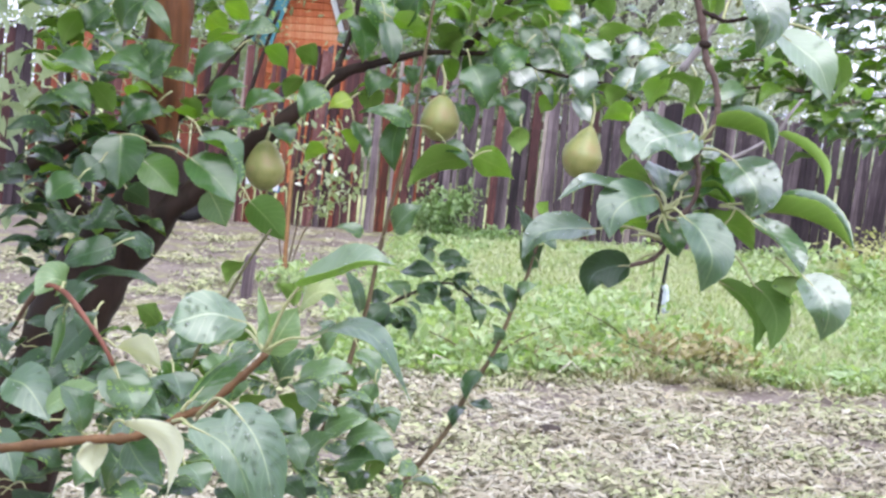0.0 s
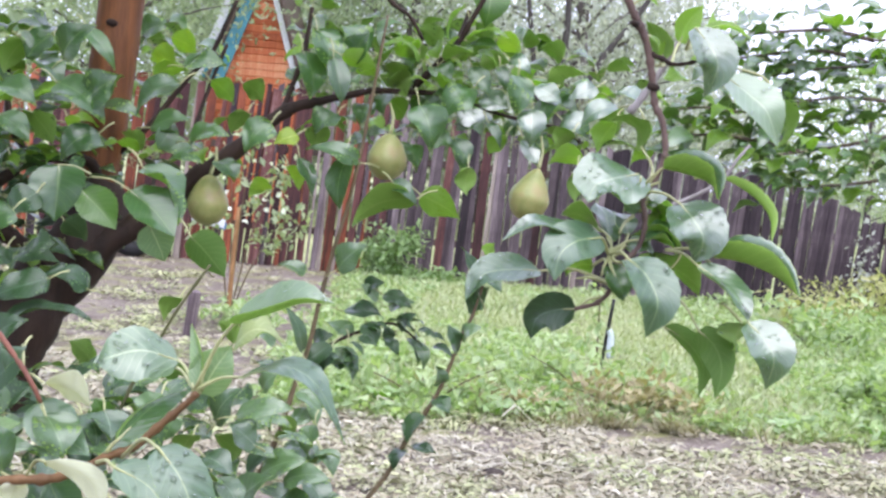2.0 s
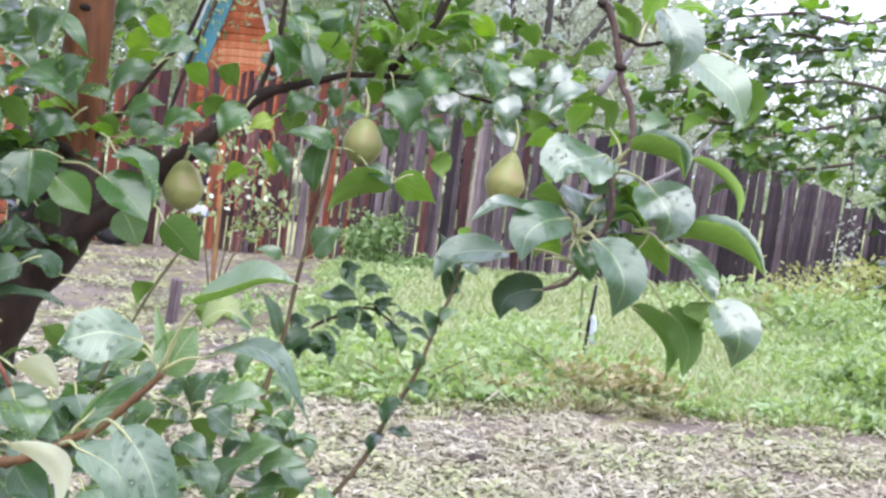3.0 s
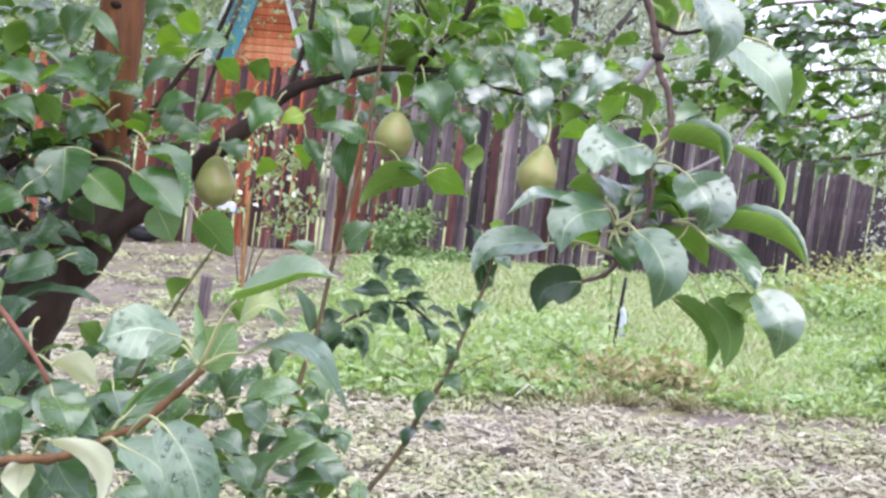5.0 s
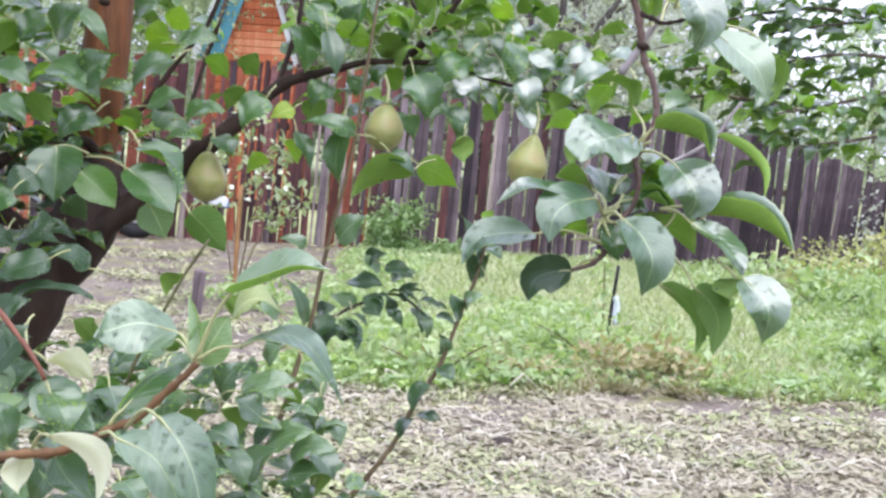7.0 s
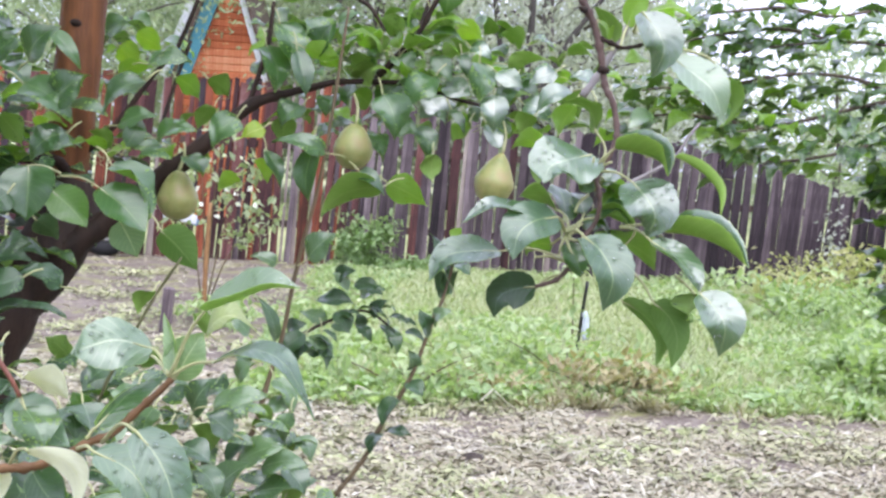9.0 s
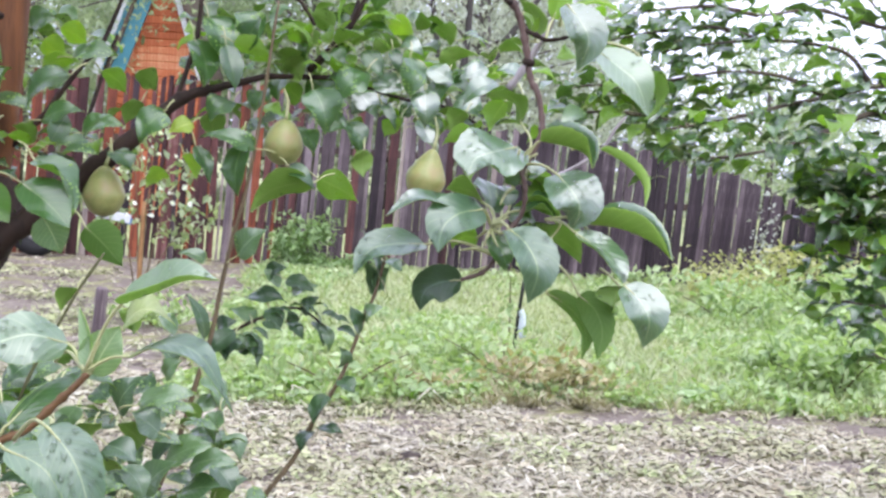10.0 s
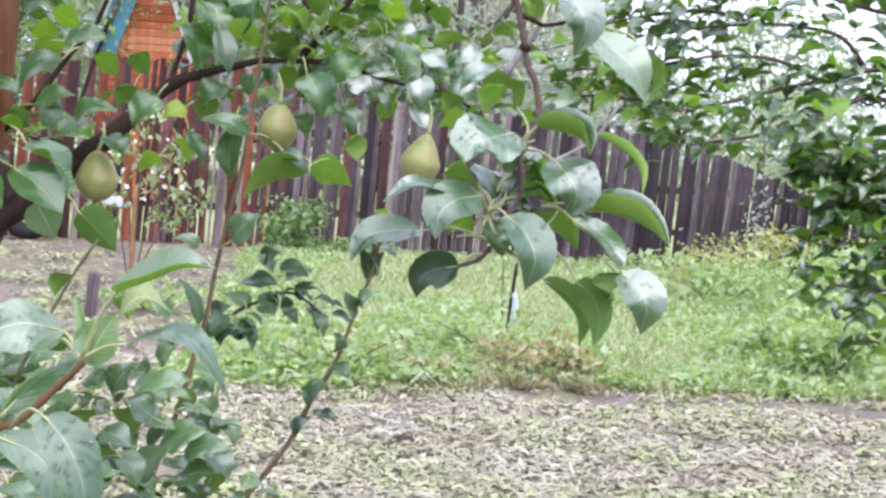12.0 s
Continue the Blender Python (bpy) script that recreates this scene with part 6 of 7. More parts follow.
leaf(crown_twig_b, (0.150, 2.056, 1.779), (0.127, 2.062, 1.745), 0.035, 45, 0.1, 0.15, root=(0.158, 2.067, 1.795), kind="yellow")
leaf(crown_twig_b, (0.106, 2.047, 1.693), (0.089, 2.027, 1.645), 0.047, -2, 0.14, 0.15, root=(0.112, 2.059, 1.713))
leaf(crown_twig_b, (0.016, 2.043, 1.670), (0.003, 2.025, 1.635), 0.039, -6, 0.14, 0.35, root=(0.020, 2.055, 1.686))
leaf(crown_twig_b, (0.040, 2.045, 1.688), (0.035, 2.027, 1.654), 0.039, 28, 0.14, 0.35, root=(0.041, 2.057, 1.704))
leaf(crown_twig_b, (0.176, 2.028, 1.696), (0.218, 2.011, 1.682), 0.043, 47, 0.06, 0.15, root=(0.161, 2.038, 1.705), kind="wet")
leaf(crown_twig_b, (0.283, 2.029, 1.704), (0.265, 2.009, 1.657), 0.034, -13, 0.2, 0.15, root=(0.290, 2.042, 1.724), kind="wet")
leaf(crown_twig_b, (0.298, 2.026, 1.672), (0.339, 2.010, 1.650), 0.043, 45, 0.2, 0.15, root=(0.283, 2.037, 1.683), kind="wet")
leaf(crown_twig_b, (0.342, 1.988, 1.689), (0.378, 1.995, 1.656), 0.046, -36, 0.2, 0.25, root=(0.330, 2.000, 1.705))
leaf(crown_twig_b, (0.312, 1.985, 1.655), (0.290, 1.992, 1.626), 0.034, 39, 0.2, 0.25, root=(0.320, 1.996, 1.669))
leaf(crown_twig_b, (0.217, 2.002, 1.641), (0.195, 2.009, 1.611), 0.032, 37, 0.14, 0.25, root=(0.225, 2.014, 1.655), kind="lime")
leaf(crown_twig_b, (0.242, 2.012, 1.639), (0.268, 1.994, 1.600), 0.032, 25, 0.06, 0.25, root=(0.233, 2.024, 1.656), kind="wet")
leaf(crown_twig_b, (0.174, 2.004, 1.663), (0.143, 1.987, 1.644), 0.035, -32, 0.06, 0.25, root=(0.185, 2.015, 1.673), kind="wet")
leaf(crown_twig_b, (0.104, 1.979, 1.625), (0.145, 1.964, 1.620), 0.035, 53, 0.14, 0.15, root=(0.089, 1.990, 1.630))
leaf(crown_twig_b, (0.053, 2.038, 1.614), (0.094, 2.020, 1.580), 0.050, 13, 0.2, 0.35, root=(0.038, 2.050, 1.630))
leaf(crown_twig_b, (-0.029, 2.001, 1.649), (-0.057, 1.982, 1.614), 0.046, -25, 0.2, 0.25, root=(-0.019, 2.012, 1.664))
leaf(crown_twig_b, (-0.050, 2.019, 1.632), (-0.061, 2.025, 1.594), 0.043, 16, 0.06, 0.15, root=(-0.048, 2.030, 1.648))
leaf(crown_twig_b, (-0.177, 2.042, 1.682), (-0.144, 2.051, 1.659), 0.039, -45, 0.1, 0.25, root=(-0.192, 2.054, 1.693))
leaf(crown_twig_b, (0.067, 2.043, 1.657), (0.039, 2.055, 1.680), 0.037, 65, 0.06, 0.15, root=(0.075, 2.052, 1.652), kind="lime")
leaf(crown_twig_b, (0.218, 2.070, 1.710), (0.254, 2.084, 1.747), 0.040, -64, 0.14, 0.25, root=(0.206, 2.079, 1.701), kind="lime")
leaf(crown_twig_b, (0.298, 2.127, 1.770), (0.263, 2.138, 1.786), 0.041, 50, 0.1, 0.25, root=(0.312, 2.137, 1.770))
leaf(crown_twig_b, (0.327, 1.870, 1.713), (0.289, 1.853, 1.694), 0.026, -51, 0.1, 0.15, root=(0.340, 1.881, 1.723), kind="wet")
leaf(crown_twig_b, (0.356, 1.866, 1.670), (0.334, 1.872, 1.627), 0.042, 32, 0.1, 0.35, root=(0.365, 1.878, 1.688), kind="lime")
leaf(crown_twig_b, (0.149, 2.005, 1.677), (0.184, 1.987, 1.639), 0.038, 42, 0.14, 0.15, root=(0.136, 2.017, 1.694), kind="wet")
leaf(crown_twig_b, (0.253, 2.020, 1.717), (0.294, 2.004, 1.695), 0.034, 50, 0.1, 0.25, root=(0.238, 2.031, 1.729), kind="wet")
leaf(crown_twig_b, (0.184, 2.076, 1.775), (0.157, 2.089, 1.808), 0.043, 75, 0.06, 0.15, root=(0.194, 2.085, 1.768))
leaf(crown_twig_b, (0.109, 2.074, 1.770), (0.073, 2.086, 1.793), 0.039, 66, 0.06, 0.35, root=(0.121, 2.084, 1.766))
leaf(crown_twig_b, (0.002, 2.051, 1.744), (-0.041, 2.039, 1.781), 0.059, -55, 0.06, 0.25, root=(0.017, 2.060, 1.734))

leaf(shoot_a, (-0.002, 1.919, 1.432), (0.036, 1.908, 1.473), 0.042, 72, 0.1, 0.25, root=(-0.017, 1.928, 1.420), kind="blue")
leaf(shoot_a, (-0.047, 1.938, 1.422), (-0.084, 1.923, 1.432), 0.023, -48, 0.06, 0.35, root=(-0.035, 1.948, 1.421), kind="blue")
leaf(shoot_a, (-0.040, 1.907, 1.312), (-0.067, 1.898, 1.376), 0.027, -52, 0.14, 0.15, root=(-0.031, 1.915, 1.291), kind="blue")
leaf(shoot_a, (-0.098, 1.620, 1.270), (-0.068, 1.610, 1.318), 0.037, 72, 0.2, 0.35, root=(-0.110, 1.629, 1.255), kind="blue")
leaf(shoot_a, (-0.068, 1.573, 1.291), (-0.006, 1.560, 1.315), 0.032, 40, 0.14, 0.15, root=(-0.091, 1.582, 1.284), kind="blue")
leaf(shoot_a, (-0.035, 1.872, 1.267), (-0.003, 1.853, 1.227), 0.037, 9, 0.1, 0.25, root=(-0.047, 1.884, 1.284), kind="blue")
leaf(shoot_a, (-0.044, 1.868, 1.228), (-0.012, 1.854, 1.234), 0.034, 41, 0.06, 0.25, root=(-0.056, 1.878, 1.228), kind="blue")
leaf(shoot_a, (-0.045, 1.835, 1.197), (0.003, 1.819, 1.189), 0.035, 21, 0.14, 0.15, root=(-0.063, 1.845, 1.202), kind="blue")
leaf(shoot_a, (-0.004, 1.819, 1.234), (-0.010, 1.800, 1.193), 0.032, 22, 0.14, 0.35, root=(-0.002, 1.831, 1.251), kind="blue")
leaf(shoot_a, (-0.051, 1.619, 1.249), (-0.083, 1.606, 1.276), 0.038, -47, 0.06, 0.15, root=(-0.040, 1.628, 1.241), kind="blue")
leaf(shoot_a, (-0.069, 1.617, 1.234), (-0.099, 1.629, 1.256), 0.034, 81, 0.14, 0.25, root=(-0.061, 1.626, 1.226), kind="blue")
leaf(shoot_a, (-0.102, 1.424, 1.321), (-0.113, 1.407, 1.301), 0.032, -7, 0.06, 0.15, root=(-0.098, 1.435, 1.329), kind="blue")
leaf(shoot_a, (-0.108, 1.377, 1.353), (-0.119, 1.360, 1.328), 0.035, -7, 0.1, 0.15, root=(-0.106, 1.388, 1.363), kind="blue")
leaf(shoot_a, (-0.147, 1.326, 1.344), (-0.134, 1.309, 1.323), 0.038, -10, 0.06, 0.15, root=(-0.153, 1.337, 1.353), kind="blue")
leaf(shoot_a, (-0.167, 1.325, 1.338), (-0.146, 1.308, 1.315), 0.034, 3, 0.2, 0.25, root=(-0.177, 1.336, 1.347), kind="blue")
leaf(shoot_a, (-0.152, 1.178, 1.371), (-0.129, 1.160, 1.345), 0.042, 7, 0.1, 0.35, root=(-0.162, 1.189, 1.381), kind="blue")
leaf(shoot_a, (-0.211, 1.224, 1.334), (-0.178, 1.211, 1.357), 0.026, 57, 0.1, 0.15, root=(-0.225, 1.233, 1.326), kind="blue")
leaf(shoot_a, (-0.196, 1.173, 1.333), (-0.152, 1.160, 1.350), 0.025, 42, 0.2, 0.15, root=(-0.214, 1.183, 1.327), kind="blue")
leaf(shoot_a, (-0.049, 1.664, 1.203), (0.006, 1.653, 1.231), 0.041, 44, 0.06, 0.35, root=(-0.069, 1.673, 1.195), kind="blue")
leaf(shoot_a, (-0.021, 1.664, 1.198), (0.034, 1.651, 1.213), 0.038, 34, 0.06, 0.15, root=(-0.042, 1.674, 1.195), kind="blue")
leaf(shoot_a, (0.001, 1.714, 1.187), (0.032, 1.696, 1.158), 0.040, 14, 0.14, 0.35, root=(-0.011, 1.725, 1.198), kind="blue")
leaf(shoot_a, (-0.066, 1.612, 1.182), (-0.027, 1.601, 1.222), 0.043, 50, 0.1, 0.35, root=(-0.080, 1.621, 1.170), kind="blue")
leaf(shoot_a, (-0.032, 1.661, 1.164), (0.023, 1.648, 1.179), 0.042, 28, 0.06, 0.25, root=(-0.053, 1.670, 1.160), kind="blue")
leaf(shoot_a, (-0.085, 1.565, 1.221), (-0.054, 1.547, 1.189), 0.038, 10, 0.2, 0.25, root=(-0.096, 1.576, 1.233), kind="blue")
leaf(shoot_a, (0.004, 1.709, 1.145), (-0.014, 1.692, 1.120), 0.040, -6, 0.1, 0.35, root=(0.009, 1.721, 1.155), kind="blue")
leaf(shoot_a, (-0.044, 1.610, 1.158), (-0.076, 1.596, 1.180), 0.037, -37, 0.06, 0.25, root=(-0.034, 1.619, 1.151), kind="blue")
leaf(shoot_a, (0.023, 1.712, 1.167), (0.004, 1.718, 1.128), 0.033, 37, 0.1, 0.35, root=(0.029, 1.723, 1.180), kind="blue")
leaf(shoot_a, (-0.084, 1.423, 1.305), (-0.095, 1.430, 1.280), 0.029, 15, 0.14, 0.25, root=(-0.082, 1.434, 1.313), kind="blue")
leaf(shoot_a, (-0.149, 1.428, 1.362), (-0.167, 1.411, 1.347), 0.032, -25, 0.1, 0.15, root=(-0.145, 1.439, 1.369), kind="blue")
leaf(shoot_a, (-0.146, 1.479, 1.366), (-0.167, 1.490, 1.380), 0.028, 83, 0.1, 0.15, root=(-0.141, 1.488, 1.360), kind="blue")
leaf(shoot_a, (-0.218, 1.526, 1.346), (-0.247, 1.538, 1.367), 0.032, 83, 0.06, 0.15, root=(-0.212, 1.536, 1.339), kind="blue")
leaf(shoot_a, (-0.067, 1.828, 1.335), (-0.089, 1.815, 1.358), 0.030, -53, 0.06, 0.15, root=(-0.060, 1.838, 1.329), kind="blue")
leaf(shoot_a, (-0.163, 1.170, 1.299), (-0.178, 1.154, 1.285), 0.029, -20, 0.2, 0.35, root=(-0.159, 1.181, 1.305), kind="blue")
leaf(shoot_a, (-0.102, 1.729, 1.348), (-0.127, 1.741, 1.372), 0.028, 82, 0.1, 0.35, root=(-0.096, 1.738, 1.339), kind="blue")
leaf(shoot_a, (-0.132, 1.535, 1.425), (-0.151, 1.542, 1.398), 0.024, 27, 0.14, 0.35, root=(-0.128, 1.546, 1.435), kind="blue")
leaf(shoot_a, (-0.172, 1.531, 1.386), (-0.185, 1.514, 1.369), 0.024, -17, 0.1, 0.35, root=(-0.169, 1.541, 1.393), kind="blue")
leaf(shoot_a, (-0.063, 1.724, 1.294), (-0.042, 1.711, 1.319), 0.028, 73, 0.2, 0.35, root=(-0.072, 1.733, 1.287), kind="blue")
leaf(shoot_a, (-0.090, 1.519, 1.258), (-0.056, 1.503, 1.246), 0.035, 22, 0.1, 0.25, root=(-0.103, 1.529, 1.263), kind="blue")
leaf(shoot_a, (-0.105, 1.220, 1.289), (-0.085, 1.204, 1.272), 0.031, 0, 0.14, 0.25, root=(-0.113, 1.231, 1.296), kind="blue")
leaf(shoot_a, (-0.029, 1.817, 1.218), (-0.062, 1.828, 1.236), 0.029, 74, 0.14, 0.15, root=(-0.019, 1.826, 1.211), kind="blue")
leaf(shoot_a, (-0.061, 1.774, 1.299), (-0.078, 1.761, 1.322), 0.031, -60, 0.2, 0.25, root=(-0.055, 1.784, 1.293), kind="blue")
leaf(shoot_a, (0.006, 1.816, 1.201), (0.028, 1.798, 1.173), 0.033, 7, 0.2, 0.25, root=(-0.002, 1.827, 1.213), kind="blue")

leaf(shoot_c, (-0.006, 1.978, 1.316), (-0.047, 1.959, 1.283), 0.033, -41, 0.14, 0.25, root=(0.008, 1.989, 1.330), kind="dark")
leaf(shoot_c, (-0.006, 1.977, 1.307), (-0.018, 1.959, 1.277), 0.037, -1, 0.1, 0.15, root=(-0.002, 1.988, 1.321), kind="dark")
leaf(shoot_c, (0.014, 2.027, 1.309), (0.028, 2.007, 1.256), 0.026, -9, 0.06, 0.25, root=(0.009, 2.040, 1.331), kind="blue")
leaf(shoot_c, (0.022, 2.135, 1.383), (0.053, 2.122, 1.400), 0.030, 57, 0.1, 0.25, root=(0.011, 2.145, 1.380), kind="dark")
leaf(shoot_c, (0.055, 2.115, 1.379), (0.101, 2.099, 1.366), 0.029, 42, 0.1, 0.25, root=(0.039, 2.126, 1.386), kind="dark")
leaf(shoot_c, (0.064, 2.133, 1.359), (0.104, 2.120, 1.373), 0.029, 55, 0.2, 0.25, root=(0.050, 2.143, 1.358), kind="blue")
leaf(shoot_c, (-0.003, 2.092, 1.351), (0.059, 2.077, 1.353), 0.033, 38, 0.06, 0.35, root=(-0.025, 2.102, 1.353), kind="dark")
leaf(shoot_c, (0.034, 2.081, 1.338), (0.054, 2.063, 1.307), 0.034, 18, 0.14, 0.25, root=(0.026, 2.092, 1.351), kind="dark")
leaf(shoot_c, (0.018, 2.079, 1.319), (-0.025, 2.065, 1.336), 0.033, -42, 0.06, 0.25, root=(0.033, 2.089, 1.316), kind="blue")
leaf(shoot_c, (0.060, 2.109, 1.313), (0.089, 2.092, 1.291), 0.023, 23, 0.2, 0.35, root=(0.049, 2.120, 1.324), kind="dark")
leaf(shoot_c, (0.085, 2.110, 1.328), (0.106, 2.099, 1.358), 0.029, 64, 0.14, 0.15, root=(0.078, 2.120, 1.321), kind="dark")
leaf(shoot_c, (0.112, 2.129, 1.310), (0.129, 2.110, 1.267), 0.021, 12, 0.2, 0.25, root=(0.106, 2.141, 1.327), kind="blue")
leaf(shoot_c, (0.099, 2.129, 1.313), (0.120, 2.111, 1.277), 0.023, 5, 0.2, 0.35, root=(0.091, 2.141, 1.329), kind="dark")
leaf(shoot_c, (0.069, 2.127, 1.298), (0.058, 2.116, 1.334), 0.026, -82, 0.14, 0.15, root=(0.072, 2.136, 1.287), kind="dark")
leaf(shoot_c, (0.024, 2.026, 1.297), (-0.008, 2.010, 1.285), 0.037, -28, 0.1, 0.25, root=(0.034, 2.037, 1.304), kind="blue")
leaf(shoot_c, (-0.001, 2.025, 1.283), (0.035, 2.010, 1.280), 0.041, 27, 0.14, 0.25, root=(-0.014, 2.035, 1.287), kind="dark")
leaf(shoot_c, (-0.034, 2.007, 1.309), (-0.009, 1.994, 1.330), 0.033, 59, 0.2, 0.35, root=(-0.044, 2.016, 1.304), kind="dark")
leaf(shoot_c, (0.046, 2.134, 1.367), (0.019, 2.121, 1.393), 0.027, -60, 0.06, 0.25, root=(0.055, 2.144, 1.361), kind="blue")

shoot_stock = leaf_stock("dark", 4, 61, 1.0, 0.42) + leaf_stock("blue", 2, 62, 1.0, 0.42)
shoot_rnd = random.Random(5)
for p in smooth_path([(-0.02, 2.01, 1.30), (0.026, 2.079, 1.33), (0.076, 2.111, 1.345), (0.126, 2.128, 1.31)], 4):
    scatter_leaf(shoot_c, shoot_stock, p, (0.7, -0.4, 0.2), 0.034, shoot_rnd, 0.9)

leaf(shoot_b, (0.134, 1.902, 1.245), (0.116, 1.883, 1.207), 0.029, -4, 0.1, 0.25, root=(0.140, 1.913, 1.261), kind="dark")
leaf(shoot_b, (0.150, 1.924, 1.263), (0.173, 1.908, 1.250), 0.031, 23, 0.06, 0.25, root=(0.142, 1.934, 1.269), kind="dark")
leaf(shoot_b, (0.157, 1.926, 1.283), (0.149, 1.913, 1.311), 0.027, -102, 0.1, 0.35, root=(0.159, 1.935, 1.275), kind="blue")
leaf(shoot_b, (0.175, 1.930, 1.328), (0.161, 1.919, 1.370), 0.025, -83, 0.1, 0.25, root=(0.180, 1.939, 1.315), kind="dark")
leaf(shoot_b, (0.182, 1.933, 1.348), (0.204, 1.920, 1.372), 0.030, 55, 0.2, 0.15, root=(0.174, 1.942, 1.342), kind="blue")
leaf(shoot_b, (0.193, 1.936, 1.385), (0.181, 1.951, 1.430), 0.029, 100, 0.06, 0.25, root=(0.198, 1.945, 1.370), kind="dark")
leaf(shoot_b, (0.197, 1.937, 1.393), (0.211, 1.951, 1.425), 0.029, -95, 0.2, 0.15, root=(0.192, 1.946, 1.383), kind="dark")
leaf(shoot_b, (0.205, 1.944, 1.465), (0.214, 1.957, 1.487), 0.025, -103, 0.1, 0.15, root=(0.203, 1.954, 1.459), kind="yellow")
leaf(shoot_b, (0.116, 1.916, 1.189), (0.100, 1.898, 1.164), 0.032, 6, 0.2, 0.15, root=(0.121, 1.927, 1.200), kind="dark")
leaf(shoot_b, (0.123, 1.917, 1.193), (0.159, 1.902, 1.192), 0.022, 25, 0.1, 0.35, root=(0.110, 1.927, 1.196), kind="dark")
leaf(shoot_b, (0.200, 1.939, 1.409), (0.171, 1.930, 1.479), 0.032, -45, 0.06, 0.25, root=(0.210, 1.947, 1.387), kind="dark")
leaf(shoot_b, (0.204, 1.941, 1.433), (0.230, 1.926, 1.425), 0.029, 16, 0.14, 0.25, root=(0.195, 1.952, 1.439), kind="dark")

rib_leaf(red_twig, [(-0.221, 1.240, 1.435), (-0.230, 1.230, 1.439), (-0.241, 1.220, 1.426)], 0.031, (0, -0.85, 0.5), (-0.3, -0.9, 0.2), (10, 10), "sage", root=(-0.216, 1.215, 1.434))
rib_leaf(leaning_twig, [(-0.212, 1.100, 1.383), (-0.192, 1.090, 1.379), (-0.171, 1.080, 1.357)], 0.036, (0.1, -0.75, 0.65), (0.1, -0.85, 0.5), (8, 8), "damp", drops=6)
rib_leaf(leaning_twig, [(-0.144, 1.000, 1.390), (-0.124, 0.990, 1.404), (-0.102, 0.980, 1.414)], 0.019, (0, -0.8, 0.6), (0.1, -0.7, 0.7), (10, 6), "sage")
rib_leaf(red_twig, [(-0.166, 1.200, 1.375), (-0.147, 1.190, 1.358), (-0.115, 1.180, 1.341)], 0.040, (0.1, -0.75, 0.65), (0.1, -0.8, 0.6), (8, 8), "damp", drops=6, root=(-0.163, 1.180, 1.393))
rib_leaf(red_twig, [(-0.218, 1.300, 1.395), (-0.234, 1.290, 1.372), (-0.256, 1.280, 1.348)], 0.029, (-0.3, -0.85, 0.3), (-0.3, -0.9, 0.2), (8, 8), "dark", root=(-0.176, 1.190, 1.404))
rib_leaf(red_twig, [(-0.226, 1.250, 1.406), (-0.225, 1.240, 1.386), (-0.229, 1.230, 1.363)], 0.012, (-0.4, -0.85, 0.2), (-0.3, -0.9, 0.2), (20, 20), "mid", root=(-0.200, 1.200, 1.422))
rib_leaf(green_twig, [(-0.161, 1.370, 1.308), (-0.159, 1.360, 1.331), (-0.166, 1.360, 1.347)], 0.032, (0.2, -0.85, 0.4), (0.1, -0.9, 0.3), (10, 10), "mid", root=(-0.162, 1.372, 1.292))
rib_leaf(leaning_twig, [(-0.086, 0.970, 1.379), (-0.068, 0.965, 1.373), (-0.052, 0.960, 1.359)], 0.024, (0.2, -0.85, 0.4), (0.1, -0.9, 0.3), (10, 10), "mid", root=(-0.082, 0.940, 1.392))
rib_leaf(leaning_twig, [(-0.201, 1.050, 1.354), (-0.186, 1.040, 1.345), (-0.176, 1.030, 1.326)], 0.024, (0, -0.8, 0.6), (0, -0.85, 0.5), (8, 8), "damp", drops=4, root=(-0.175, 1.000, 1.371))
leaf(red_twig, (-0.156, 1.180, 1.396), (-0.118, 1.189, 1.379), 0.030, -53, 0.1, 0.35, root=(-0.174, 1.190, 1.400), kind="pale")
leaf(red_twig, (-0.181, 1.202, 1.419), (-0.190, 1.185, 1.403), 0.021, -2, 0.2, 0.25, root=(-0.179, 1.213, 1.426), kind="dark")


# ---- pears ----
PEAR_SKIN, pn, pl, pb = material("green_pear_skin", 0.38, 0.4)
spots_fac = noise_out(pn, pl, 900, 2)
pcol = ramp(pn, pl, noise_out(pn, pl, 25, 4), [(0.35, (0.19, 0.22, 0.065)), (0.52, (0.29, 0.3, 0.11)), (0.7, (0.34, 0.27, 0.13))])
pcol = mix(pn, pl, ramp(pn, pl, spots_fac, [(0.6, (0, 0, 0)), (0.7, (0.5, 0.5, 0.5))]), pcol, (0.12, 0.13, 0.05))
pl.new(pcol, pb.inputs["Base Color"])
bump(pn, pl, pb, noise_out(pn, pl, 300, 3), 0.15, 0.0006)
pb.inputs["Subsurface Weight"].default_value = 0.08
CALYX = plain_material("dry_calyx", (0.05, 0.035, 0.02), 0.8)


